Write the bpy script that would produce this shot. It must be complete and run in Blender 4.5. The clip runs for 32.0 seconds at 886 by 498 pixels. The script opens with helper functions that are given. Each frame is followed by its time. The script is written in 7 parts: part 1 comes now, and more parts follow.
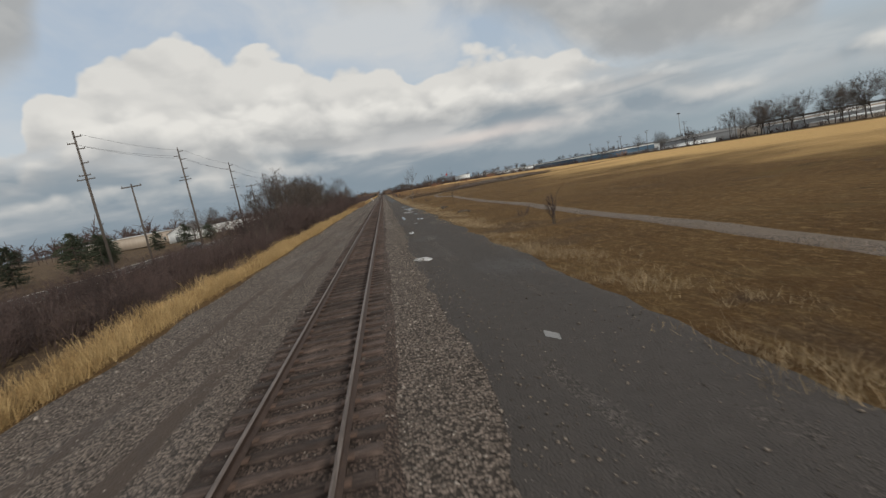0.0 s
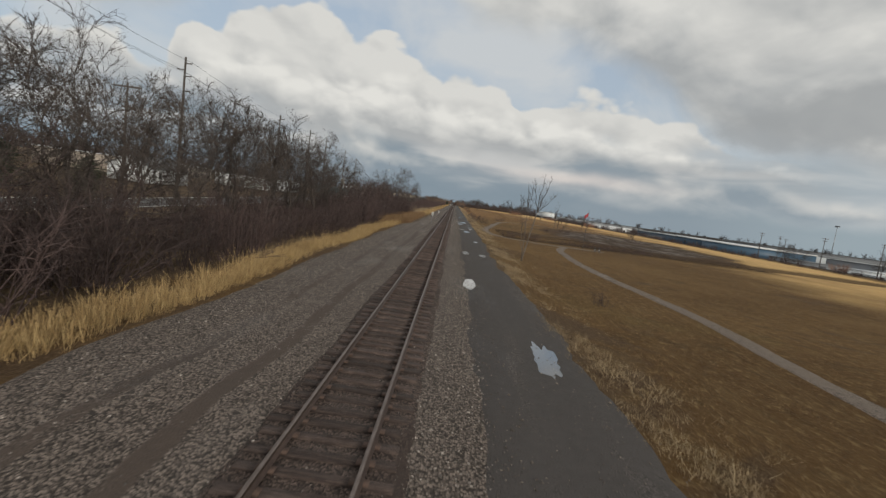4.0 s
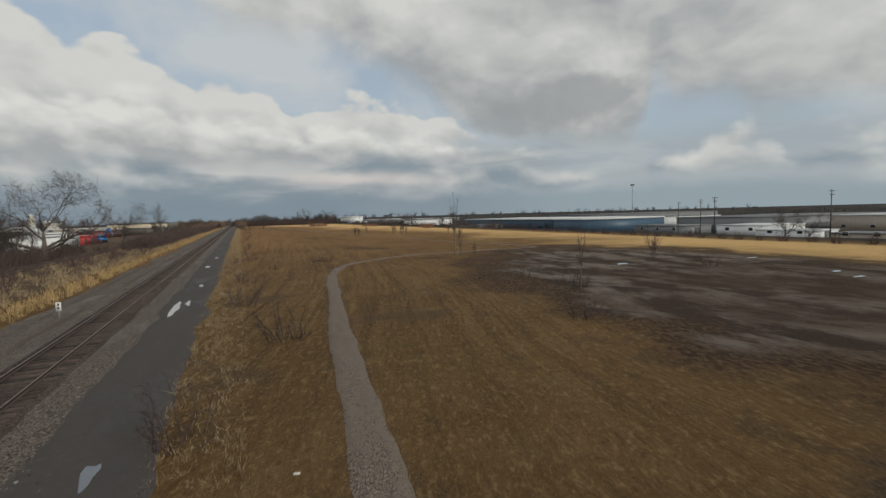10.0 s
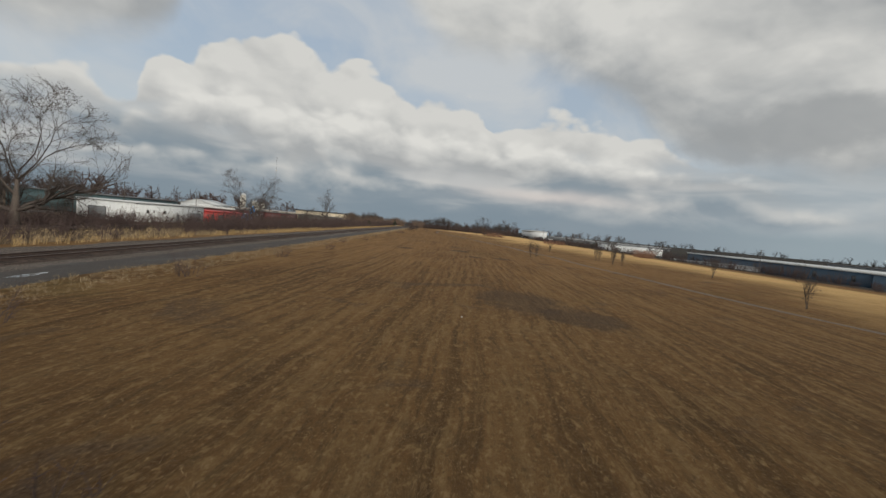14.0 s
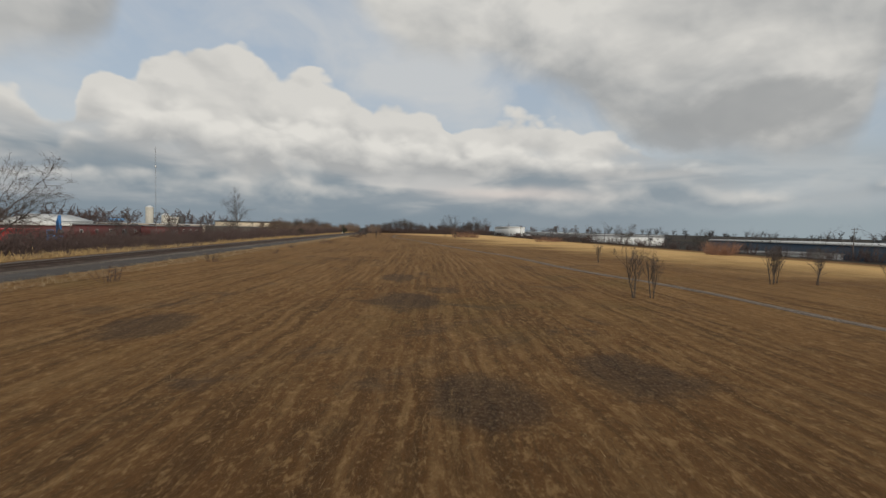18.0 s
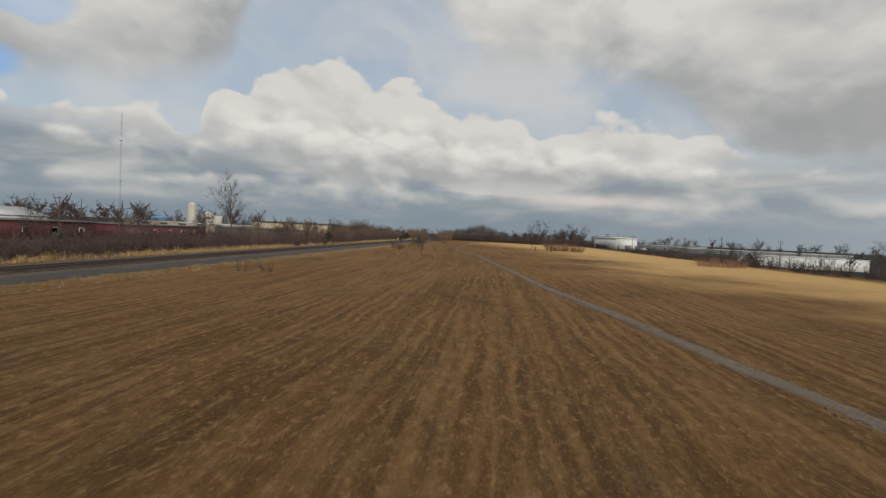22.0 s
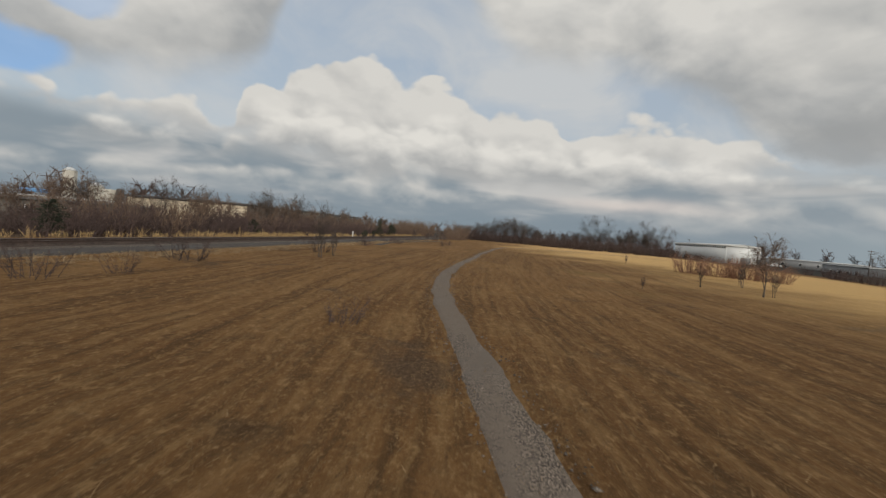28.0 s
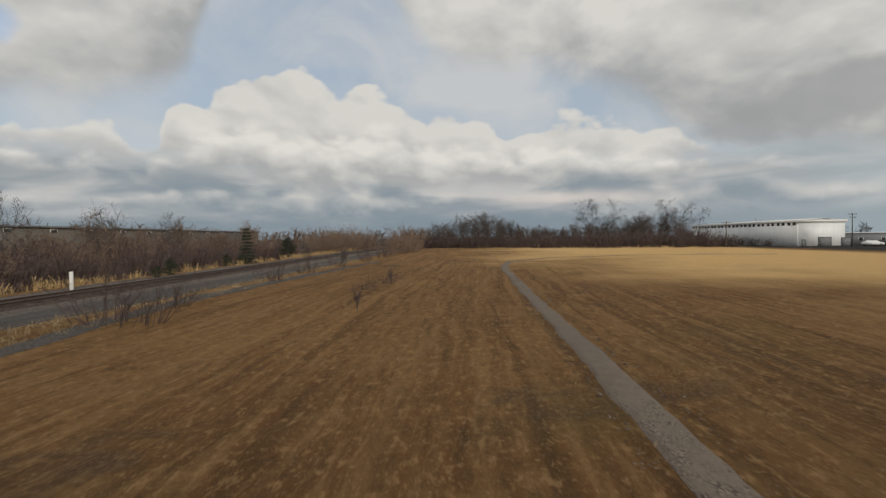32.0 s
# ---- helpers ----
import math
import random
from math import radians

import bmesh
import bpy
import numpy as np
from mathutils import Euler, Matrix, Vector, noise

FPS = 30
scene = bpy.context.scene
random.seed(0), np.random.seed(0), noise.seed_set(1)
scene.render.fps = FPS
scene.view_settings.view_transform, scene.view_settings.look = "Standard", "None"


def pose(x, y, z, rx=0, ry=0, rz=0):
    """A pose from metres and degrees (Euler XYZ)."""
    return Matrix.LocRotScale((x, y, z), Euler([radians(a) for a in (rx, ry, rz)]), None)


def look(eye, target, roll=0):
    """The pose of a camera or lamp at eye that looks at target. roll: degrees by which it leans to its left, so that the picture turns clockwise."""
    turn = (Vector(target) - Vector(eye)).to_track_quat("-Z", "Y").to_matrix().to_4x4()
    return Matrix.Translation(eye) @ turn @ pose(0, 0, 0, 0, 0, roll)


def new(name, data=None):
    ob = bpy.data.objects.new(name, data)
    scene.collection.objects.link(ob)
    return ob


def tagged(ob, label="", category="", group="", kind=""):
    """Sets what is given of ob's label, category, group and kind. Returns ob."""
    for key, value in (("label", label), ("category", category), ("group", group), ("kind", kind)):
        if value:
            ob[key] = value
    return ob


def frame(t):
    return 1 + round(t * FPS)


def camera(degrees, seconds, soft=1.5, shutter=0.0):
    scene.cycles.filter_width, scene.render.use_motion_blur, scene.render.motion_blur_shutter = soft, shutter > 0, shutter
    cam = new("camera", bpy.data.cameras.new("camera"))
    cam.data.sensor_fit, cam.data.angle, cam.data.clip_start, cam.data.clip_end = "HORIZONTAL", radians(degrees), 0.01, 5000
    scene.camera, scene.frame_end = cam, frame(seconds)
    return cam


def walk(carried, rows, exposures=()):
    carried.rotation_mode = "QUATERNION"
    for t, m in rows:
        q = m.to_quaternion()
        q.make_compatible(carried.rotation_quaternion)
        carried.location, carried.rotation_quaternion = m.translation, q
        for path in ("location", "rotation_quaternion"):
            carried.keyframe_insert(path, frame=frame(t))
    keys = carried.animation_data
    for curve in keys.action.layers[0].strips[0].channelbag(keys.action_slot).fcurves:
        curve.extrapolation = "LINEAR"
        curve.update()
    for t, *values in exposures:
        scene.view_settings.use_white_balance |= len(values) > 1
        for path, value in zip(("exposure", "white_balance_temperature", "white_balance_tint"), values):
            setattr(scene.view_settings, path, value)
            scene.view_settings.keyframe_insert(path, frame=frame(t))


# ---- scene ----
cam = camera(89.3, 32.0, 1.4, 0.09)
PATH = [
    (0, look((1.956, -3.265, 3.087), (2.167, -1.298, 2.794), -10.7)),
    (0.5, look((0.108, 4.765, 3.877), (0.483, 6.701, 3.540), -8.9)),
    (1, look((-0.680, 13.326, 4.382), (-0.342, 15.271, 4.062), -4.7)),
    (1.5, look((-0.713, 21.975, 4.832), (-0.458, 23.934, 4.520), -0.7)),
    (2, look((-0.231, 31.143, 5.002), (-0.050, 33.112, 4.704), 1.8)),
    (2.5, look((0.354, 40.856, 4.953), (0.451, 42.833, 4.662), 3.1)),
    (3, look((1.113, 50.657, 4.813), (1.170, 52.638, 4.543), 4.0)),
    (3.5, look((1.672, 60.668, 4.331), (1.644, 62.654, 4.094), 8.2)),
    (5.5, look((1.549, 92.153, 4.765), (1.573, 94.145, 4.581), 4.6)),
    (6, look((1.523, 102.157, 4.628), (1.578, 104.148, 4.454), 4.5)),
    (6.5, look((1.451, 111.977, 4.592), (1.543, 113.968, 4.424), 5.1)),
    (7, look((1.496, 120.711, 4.577), (1.718, 122.693, 4.426), 3.5)),
    (7.5, look((1.458, 129.492, 5.044), (1.915, 131.433, 4.897), 0.1)),
    (8, look((1.770, 138.632, 5.483), (2.490, 140.494, 5.361), -4.4)),
    (8.5, look((2.663, 147.734, 5.918), (3.538, 149.528, 5.787), -7.0)),
    (9, look((4.510, 156.703, 6.205), (5.409, 158.483, 6.057), -5.8)),
    (9.5, look((6.077, 165.090, 6.224), (6.932, 166.891, 6.068), -3.3)),
    (10, look((8.596, 173.893, 6.174), (9.415, 175.711, 6.021), -1.6)),
    (10.5, look((11.138, 181.932, 6.425), (11.886, 183.782, 6.294), 0.9)),
    (11, look((13.613, 189.867, 6.553), (14.229, 191.766, 6.420), 2.6)),
    (11.5, look((16.208, 198.169, 6.342), (16.674, 200.109, 6.199), 4.1)),
    (12, look((18.562, 206.372, 5.827), (18.867, 208.343, 5.677), 5.2)),
    (12.5, look((20.786, 214.749, 5.217), (20.952, 216.736, 5.067), 6.3)),
    (13, look((22.768, 222.531, 4.618), (22.809, 224.526, 4.490), 7.0)),
    (13.5, look((24.420, 230.813, 4.528), (24.433, 232.809, 4.404), 6.8)),
    (14, look((25.098, 238.749, 4.232), (25.148, 240.745, 4.126), 5.4)),
    (14.5, look((25.720, 246.507, 4.069), (25.823, 248.503, 3.985), 3.5)),
    (15, look((26.334, 254.812, 3.709), (26.484, 256.804, 3.632), 1.7)),
    (15.5, look((27.157, 263.085, 3.103), (27.327, 265.077, 3.053), 0.9)),
    (17.5, look((29.634, 295.504, 3.412), (29.824, 297.494, 3.341), 1.2)),
    (18, look((30.348, 303.420, 3.525), (30.543, 305.408, 3.438), 1.3)),
    (18.5, look((31.235, 311.677, 3.438), (31.414, 313.667, 3.351), 1.8)),
    (19, look((32.202, 320.387, 3.708), (32.304, 322.382, 3.615), 1.9)),
    (19.5, look((32.545, 328.863, 3.592), (32.575, 330.861, 3.501), 1.5)),
    (20, look((33.159, 337.595, 3.576), (33.128, 339.593, 3.489), 0.8)),
    (20.5, look((33.847, 346.479, 3.769), (33.755, 348.475, 3.684), 1.2)),
    (21, look((34.108, 355.393, 4.026), (33.964, 357.386, 3.938), 1.9)),
    (21.5, look((34.629, 364.138, 4.252), (34.471, 366.130, 4.174), 2.2)),
    (22, look((35.138, 372.766, 4.135), (34.966, 374.758, 4.065), 2.8)),
    (22.5, look((35.455, 381.595, 4.177), (35.264, 383.584, 4.102), 3.3)),
    (23, look((35.556, 390.248, 3.810), (35.369, 392.237, 3.731), 3.5)),
    (23.5, look((35.752, 398.612, 3.624), (35.574, 400.603, 3.547), 3.4)),
    (24, look((35.712, 407.523, 3.387), (35.568, 409.516, 3.309), 2.2)),
    (24.5, look((35.733, 416.006, 3.165), (35.615, 418.001, 3.096), 1.5)),
    (25, look((35.896, 424.953, 2.871), (35.782, 426.948, 2.804), 1.6)),
    (25.5, look((36.056, 433.906, 2.845), (35.930, 435.901, 2.778), 2.1)),
    (26, look((36.150, 442.458, 2.965), (35.939, 444.446, 2.897), 3.8)),
    (26.5, look((35.652, 450.464, 2.892), (35.367, 452.442, 2.820), 4.8)),
    (28.5, look((31.125, 484.002, 3.059), (30.853, 485.981, 2.974), 4.8)),
    (29, look((30.174, 493.015, 2.809), (29.929, 494.998, 2.730), 4.1)),
    (29.5, look((29.317, 501.766, 2.631), (29.119, 503.755, 2.555), 2.4)),
    (30, look((28.636, 510.448, 2.669), (28.463, 512.439, 2.597), 1.6)),
    (30.5, look((27.924, 518.745, 2.806), (27.752, 520.737, 2.732), 1.7)),
    (31, look((27.096, 527.898, 2.896), (26.946, 529.891, 2.829), 1.3)),
    (31.5, look((26.020, 536.121, 2.892), (25.893, 538.116, 2.846), 0.7)),
    (32, look((24.222, 544.657, 3.121), (24.164, 546.656, 3.070), -0.7)),
]
walk(cam, PATH, [(0, 0.12, 6500, 10), (3.5, 0.10, 6480, 9.5), (7.5, -0.03, 6400, 8), (10.5, -0.03, 6400, 8), (15, 0.02, 6480, 9.5), (19, 0.03, 6580, 10), (32, 0.03, 6600, 10)])

# ---- world, sun ----
SUN_AZ, SUN_EL = 152.0, 22.0


class Nodes:
    """Short hand for wiring shader nodes."""

    def __init__(self, tree):
        self.tree = tree
        tree.nodes.clear()

    def add(self, kind):
        return self.tree.nodes.new(kind)

    def plug(self, value, socket):
        if value is None:
            return
        if isinstance(value, bpy.types.NodeSocket):
            self.tree.links.new(value, socket)
        elif hasattr(socket.default_value, "__len__") and not hasattr(value, "__len__"):
            socket.default_value = (value,) * len(socket.default_value)
        elif hasattr(value, "__len__") and len(socket.default_value) == 4 and len(value) == 3:
            socket.default_value = (*value, 1)
        else:
            socket.default_value = value

    def math(self, op, a, b=0.0, c=0.0, clamp=False):
        n = self.add("ShaderNodeMath")
        n.operation, n.use_clamp = op, clamp
        for k, v in enumerate((a, b, c)):
            self.plug(v, n.inputs[k])
        return n.outputs[0]

    def step(self, value, low, high):
        n = self.add("ShaderNodeMapRange")
        n.interpolation_type = "SMOOTHSTEP"
        for k, v in enumerate((value, low, high, 0.0, 1.0)):
            self.plug(v, n.inputs[k])
        return n.outputs[0]

    def span(self, value, low, high, a=0.0, b=1.0):
        n = self.add("ShaderNodeMapRange")
        for k, v in enumerate((value, low, high, a, b)):
            self.plug(v, n.inputs[k])
        return n.outputs[0]

    def mix(self, fac, a, b, blend="MIX"):
        n = self.add("ShaderNodeMix")
        n.data_type, n.blend_type = "RGBA", blend
        self.plug(fac, n.inputs[0]), self.plug(a, n.inputs[6]), self.plug(b, n.inputs[7])
        return n.outputs[2]

    def noise(self, vec, scale, detail=4.0, rough=0.55, lacun=2.0, warp=0.0):
        n = self.add("ShaderNodeTexNoise")
        self.plug(vec, n.inputs["Vector"])
        for key, v in (("Scale", scale), ("Detail", detail), ("Roughness", rough), ("Lacunarity", lacun), ("Distortion", warp)):
            self.plug(v, n.inputs[key])
        return n.outputs[0]

    def scaled(self, vec, s):
        n = self.add("ShaderNodeMapping")
        self.plug(vec, n.inputs[0]), self.plug(s, n.inputs["Scale"])
        return n.outputs[0]

    def curve(self, value, points, low, high):
        """A curve through points of (x, y) with x and y both in low..high."""
        n = self.add("ShaderNodeFloatCurve")
        c = n.mapping.curves[0]
        pts = [((x - low) / (high - low), (y - low) / (high - low)) for x, y in points]
        c.points[0].location, c.points[1].location = pts[0], pts[-1]
        for p in pts[1:-1]:
            c.points.new(*p)
        for p in c.points:
            p.handle_type = "AUTO_CLAMPED"
        n.mapping.update()
        self.plug(self.span(value, low, high), n.inputs["Value"])
        return self.span(n.outputs[0], 0, 1, low, high)


def build_world():
    w = bpy.data.worlds.new("sky")
    scene.world = w
    w.use_nodes = True
    N = Nodes(w.node_tree)
    d = N.add("ShaderNodeTexCoord").outputs["Generated"]
    sep = N.add("ShaderNodeSeparateXYZ")
    N.plug(d, sep.inputs[0])
    x, y, z = sep.outputs
    az = N.math("MULTIPLY", N.math("ARCTAN2", x, y), 57.29578)
    el = N.math("MULTIPLY", N.math("ARCSINE", z), 57.29578)
    sky = N.add("ShaderNodeTexSky")
    sky.sky_type, sky.sun_disc, sky.sun_elevation, sky.sun_rotation = "NISHITA", False, radians(SUN_EL), radians(SUN_AZ)
    flat = N.scaled(d, (1.0, 1.0, 1.5))
    puff = N.math("SUBTRACT", N.noise(flat, 6.0, 6.0, 0.52), 0.5)
    stir = N.add("ShaderNodeTexNoise")
    N.plug(flat, stir.inputs["Vector"]), N.plug(9.0, stir.inputs["Scale"]), N.plug(3.0, stir.inputs["Detail"])

    def heaps(up):
        """Rounded heaps of cloud, sampled a little higher up."""
        total = 0.0
        for scale, share, rise in ((8.0, 1.0, 0.030), (17.0, 0.5, 0.014), (37.0, 0.22, 0.006)):
            at = N.add("ShaderNodeVectorMath")
            at.operation = "MULTIPLY_ADD"
            N.plug(stir.outputs["Color"], at.inputs[0])
            at.inputs[1].default_value = (0.075, 0.075, 0.075)
            N.plug(flat, at.inputs[2])
            move = N.add("ShaderNodeMapping")
            N.plug(at.outputs[0], move.inputs[0])
            move.inputs["Location"].default_value = (0.35 * rise * up, -0.1 * rise * up, rise * up)
            v = N.add("ShaderNodeTexVoronoi")
            v.feature = "SMOOTH_F1"
            N.plug(move.outputs[0], v.inputs["Vector"]), N.plug(scale, v.inputs["Scale"]), N.plug(0.35, v.inputs["Smoothness"])
            total = N.math("ADD", total, N.math("MULTIPLY", N.math("SUBTRACT", 0.42, v.outputs["Distance"]), share))
        return total

    heap = heaps(0.0)
    relief = N.math("SUBTRACT", heap, heaps(1.0))
    curl = heap
    broad = N.math("SUBTRACT", N.noise(flat, 2.6, 4.0, 0.55, warp=0.4), 0.5)
    layer = N.noise(N.scaled(d, (1.0, 1.0, 2.4)), 3.6, 3.5, 0.48, warp=0.4)

    # heaped clouds ahead: the outline of their tops
    tops = [(-90, 10), (-60, 9), (-46, 11), (-43.7, 11.4), (-40, 12.4), (-37.7, 11.8), (-35.3, 10.3), (-33.8, 11.7), (-32.6, 14.2), (-31.2, 15.2), (-29.9, 15.0), (-28.2, 16.6), (-26.4, 18.0), (-24.3, 18.6), (-22.2, 18.5), (-20.3, 19.2), (-17.7, 19.5), (-15.7, 18.6), (-14, 17.5), (-11.6, 17.8),
            (-8.8, 16.9), (-6, 15.9), (-1, 15.3), (1.8, 14.8), (3.3, 14.8), (5, 14.2), (6.1, 12.9), (8.2, 14.0), (11, 14.8), (13.7, 15.2), (15.6, 14.9), (18.2, 13.9), (20.7, 12.7), (23.1, 12.1), (26, 12.2), (27.7, 11.4), (30, 10.2), (36, 8), (45, 7), (60, 8), (90, 6)]
    top = N.curve(az, tops, -90, 90)
    # a nearer row of brighter heaps below them
    seconds = [(-90, 9), (-60, 8), (-46, 9), (-40, 9.6), (-36, 8.6), (-33.6, 11.6), (-30, 13.2), (-26, 14.4), (-21, 13.6), (-17, 14.2), (-12, 13.4), (-8, 14.2), (-4, 13.3), (0, 12.2), (4, 12.6), (8, 10.8), (13, 11.8), (18, 10.6), (23, 9.6), (29, 9.4), (35, 7.4), (39, 6.6),
               (43, 7.4), (46, 8.2), (48, 8.0), (50, 5.6), (52.5, 6.0), (54.5, 9.0), (57, 9.8), (60, 8.4), (63, 5.4), (66, 6.6), (69, 7.2), (72, 6), (90, 7)]
    second = N.curve(az, seconds, -90, 90)
    # high grey sheet: its lower outline
    lows = [(-90, 13), (-60, 13), (-46, 13.1), (-42, 13.6), (-38.6, 14.2), (-34.7, 15.6), (-31.4, 18.4), (-29.2, 23), (-27, 30), (-20, 36), (-10, 31), (-4.5, 24), (1.5, 20.2), (8, 20.2), (16, 18), (22.8, 14.4), (26.5, 11), (33, 9.4), (38.5, 9.2), (43, 7.8), (46.3, 8.2), (48.3, 10.5), (49.5, 14), (52, 11.5), (56, 11), (60, 9.4), (65, 10), (72, 7.4), (90, 8)]
    low = N.curve(az, lows, -90, 90)

    blue = N.mix(N.step(el, 6, 30), (0.43, 0.485, 0.55), (0.43, 0.50, 0.595))
    gap = N.mix(0.3, blue, N.mix(1.0, sky.outputs[0], (0.1, 0.1, 0.1), "MULTIPLY"))
    wisp = N.noise(N.scaled(d, (1.0, 1.0, 1.4)), 3.4, 5.0, 0.56, warp=0.6)
    blotch = N.math("SUBTRACT", N.noise(flat, 8.0, 5.0, 0.5, warp=0.5), 0.5)
    colour = N.mix(N.span(wisp, 0.40, 0.66, 0.0, 0.8), gap, (0.56, 0.575, 0.59))
    WHITE, PALE, SHADE, DUSK = (0.715, 0.704, 0.678), (0.60, 0.592, 0.575), (0.375, 0.385, 0.395), (0.235, 0.285, 0.332)

    # low layers and the dark blue distance
    streak = N.step(N.noise(N.scaled(d, (1.0, 1.0, 4.2)), 3.4, 4.0, 0.52, warp=0.5), 0.43, 0.66)
    under = N.mix(streak, DUSK, (0.50, 0.505, 0.51))
    east = N.step(az, 24.0, 44.0)
    under = N.mix(N.math("MULTIPLY", east, 0.75), under, (0.40, 0.445, 0.48))
    colour = N.mix(N.step(N.math("ADD", el, N.math("MULTIPLY", broad, 3.0)), 10.0, 7.0), colour, under)
    colour = N.mix(N.math("MULTIPLY", N.step(N.math("ADD", el, N.math("MULTIPLY", puff, 3.0)), 3.6, 1.6), 0.9), colour, N.mix(east, (0.21, 0.265, 0.315), (0.285, 0.345, 0.385)))

    def row(colour, crest, base, rough, white, grey, keep, edge=0.55, drop=1.6):
        """A row of heaped cloud with a crisp crest, a lit upper part and a flat grey base that melts away."""
        h = N.math("ADD", N.math("ADD", N.math("SUBTRACT", crest, el), N.math("MULTIPLY", puff, rough)), N.math("MULTIPLY", curl, rough * 1.1))
        over = N.math("ADD", N.math("SUBTRACT", el, base), N.math("ADD", N.math("MULTIPLY", N.math("SUBTRACT", layer, 0.5), 3.5), N.math("MULTIPLY", puff, 5.0)))
        mask = N.math("MULTIPLY", N.step(h, -0.1, edge), N.step(over, -drop, drop))
        share = N.math("DIVIDE", over, N.math("ADD", N.math("MAXIMUM", N.math("SUBTRACT", crest, base), 1.0), 0.5))
        lit = N.math("ADD", N.step(share, -0.05, 0.75), N.math("ADD", N.math("MULTIPLY", relief, 0.9), N.math("ADD", N.math("MULTIPLY", N.math("SUBTRACT", wisp, 0.5), 1.0), N.math("MULTIPLY", blotch, 1.7))))
        body = N.mix(N.math("MULTIPLY", lit, 1.0, clamp=True), grey, white)
        return N.mix(N.math("MULTIPLY", mask, keep), colour, body)

    lower = N.math("ADD", 6.0, N.math("MULTIPLY", broad, 7.0))
    colour = row(colour, lower, 3.4, 2.0, PALE, DUSK, 0.8, 1.6, 0.9)
    colour = row(colour, top, 8.5, 3.0, (0.635, 0.628, 0.610), (0.43, 0.437, 0.442), 1.0, 0.7, 1.6)
    over = N.math("ADD", N.math("SUBTRACT", el, low), N.math("MULTIPLY", puff, 6.0))
    tone = N.math("ADD", N.math("MULTIPLY", broad, 1.7), N.math("ADD", N.math("MULTIPLY", relief, 0.35), N.math("ADD", N.math("MULTIPLY", N.math("SUBTRACT", wisp, 0.5), 1.1), N.math("MULTIPLY", blotch, 0.8))))
    thick = N.math("ADD", tone, N.span(over, 0.0, 7.0, -0.16, 0.14))
    grey = N.mix(N.span(thick, -0.36, 0.40), (0.35, 0.36, 0.368), (0.655, 0.645, 0.622))
    colour = N.mix(N.math("MULTIPLY", N.step(over, -1.6, 2.6), 0.93), colour, grey)
    # the heavy dark cloud in the sheet
    heavy = N.math("ADD", N.math("POWER", N.math("DIVIDE", N.math("SUBTRACT", az, 39.0), 10.0), 2.0), N.math("POWER", N.math("DIVIDE", N.math("SUBTRACT", el, 12.4), 3.6), 2.0))
    colour = N.mix(N.math("MULTIPLY", N.step(N.math("ADD", heavy, N.math("MULTIPLY", puff, 4.5)), 1.4, 0.3), 0.78), colour, (0.31, 0.322, 0.334))
    colour = row(colour, second, 6.8, 3.4, WHITE, SHADE, 0.95, 2.0, 1.8)
    bright = N.math("MULTIPLY", N.step(az, 40.0, 44.0), N.step(el, 11.0, 7.0))
    colour = N.mix(N.math("MULTIPLY", bright, 0.75), colour, row(colour, second, 3.0, 4.0, (0.69, 0.68, 0.65), (0.46, 0.47, 0.475), 0.9, 2.6, 1.8))
    # a pale pinkish streak low over the woods
    away = N.math("POWER", N.math("DIVIDE", N.math("SUBTRACT", az, 14.0), 9.0), 2.0)
    thin = N.math("POWER", N.math("DIVIDE", N.math("SUBTRACT", N.math("ADD", el, N.math("MULTIPLY", puff, 1.6)), 4.5), 0.8), 2.0)
    glow = N.math("POWER", 2.718, N.math("MULTIPLY", N.math("ADD", away, thin), -1.0))
    colour = N.mix(N.math("MULTIPLY", glow, 0.75), colour, (0.66, 0.60, 0.57))
    # clear patches
    for mid_az, mid_el, ra, re, much in ((52.5, 13.6, 4.2, 2.1, 0.75), (48.0, 19.4, 3.6, 1.6, 0.45)):
        hole = N.math("ADD", N.math("POWER", N.math("DIVIDE", N.math("ADD", az, mid_az), ra), 2.0), N.math("POWER", N.math("DIVIDE", N.math("SUBTRACT", N.math("ADD", el, N.math("MULTIPLY", puff, 5.0)), mid_el), re), 2.0))
        colour = N.mix(N.math("MULTIPLY", N.step(hole, 1.3, 0.4), much), colour, (0.22, 0.42, 0.75))
    below = N.step(z, 0.0, -0.03)
    colour = N.mix(below, colour, (0.12, 0.11, 0.09))
    colour = N.mix(1.0, colour, (1.005, 1.0, 0.978), "MULTIPLY")
    bg = N.add("ShaderNodeBackground")
    N.plug(colour, bg.inputs[0]), N.plug(SKY_STRENGTH, bg.inputs[1])
    out = N.add("ShaderNodeOutputWorld")
    N.plug(bg.outputs[0], out.inputs[0])


SKY_STRENGTH = 1.0
build_world()
sun = new("sun", bpy.data.lights.new("sun", "SUN"))
sun.data.energy, sun.data.angle, sun.data.color = 1.7, radians(8), (1.0, 0.93, 0.82)
sun.matrix_world = look((0, 0, 0), (-math.sin(radians(SUN_AZ)) * math.cos(radians(SUN_EL)), -math.cos(radians(SUN_AZ)) * math.cos(radians(SUN_EL)), -math.sin(radians(SUN_EL))))

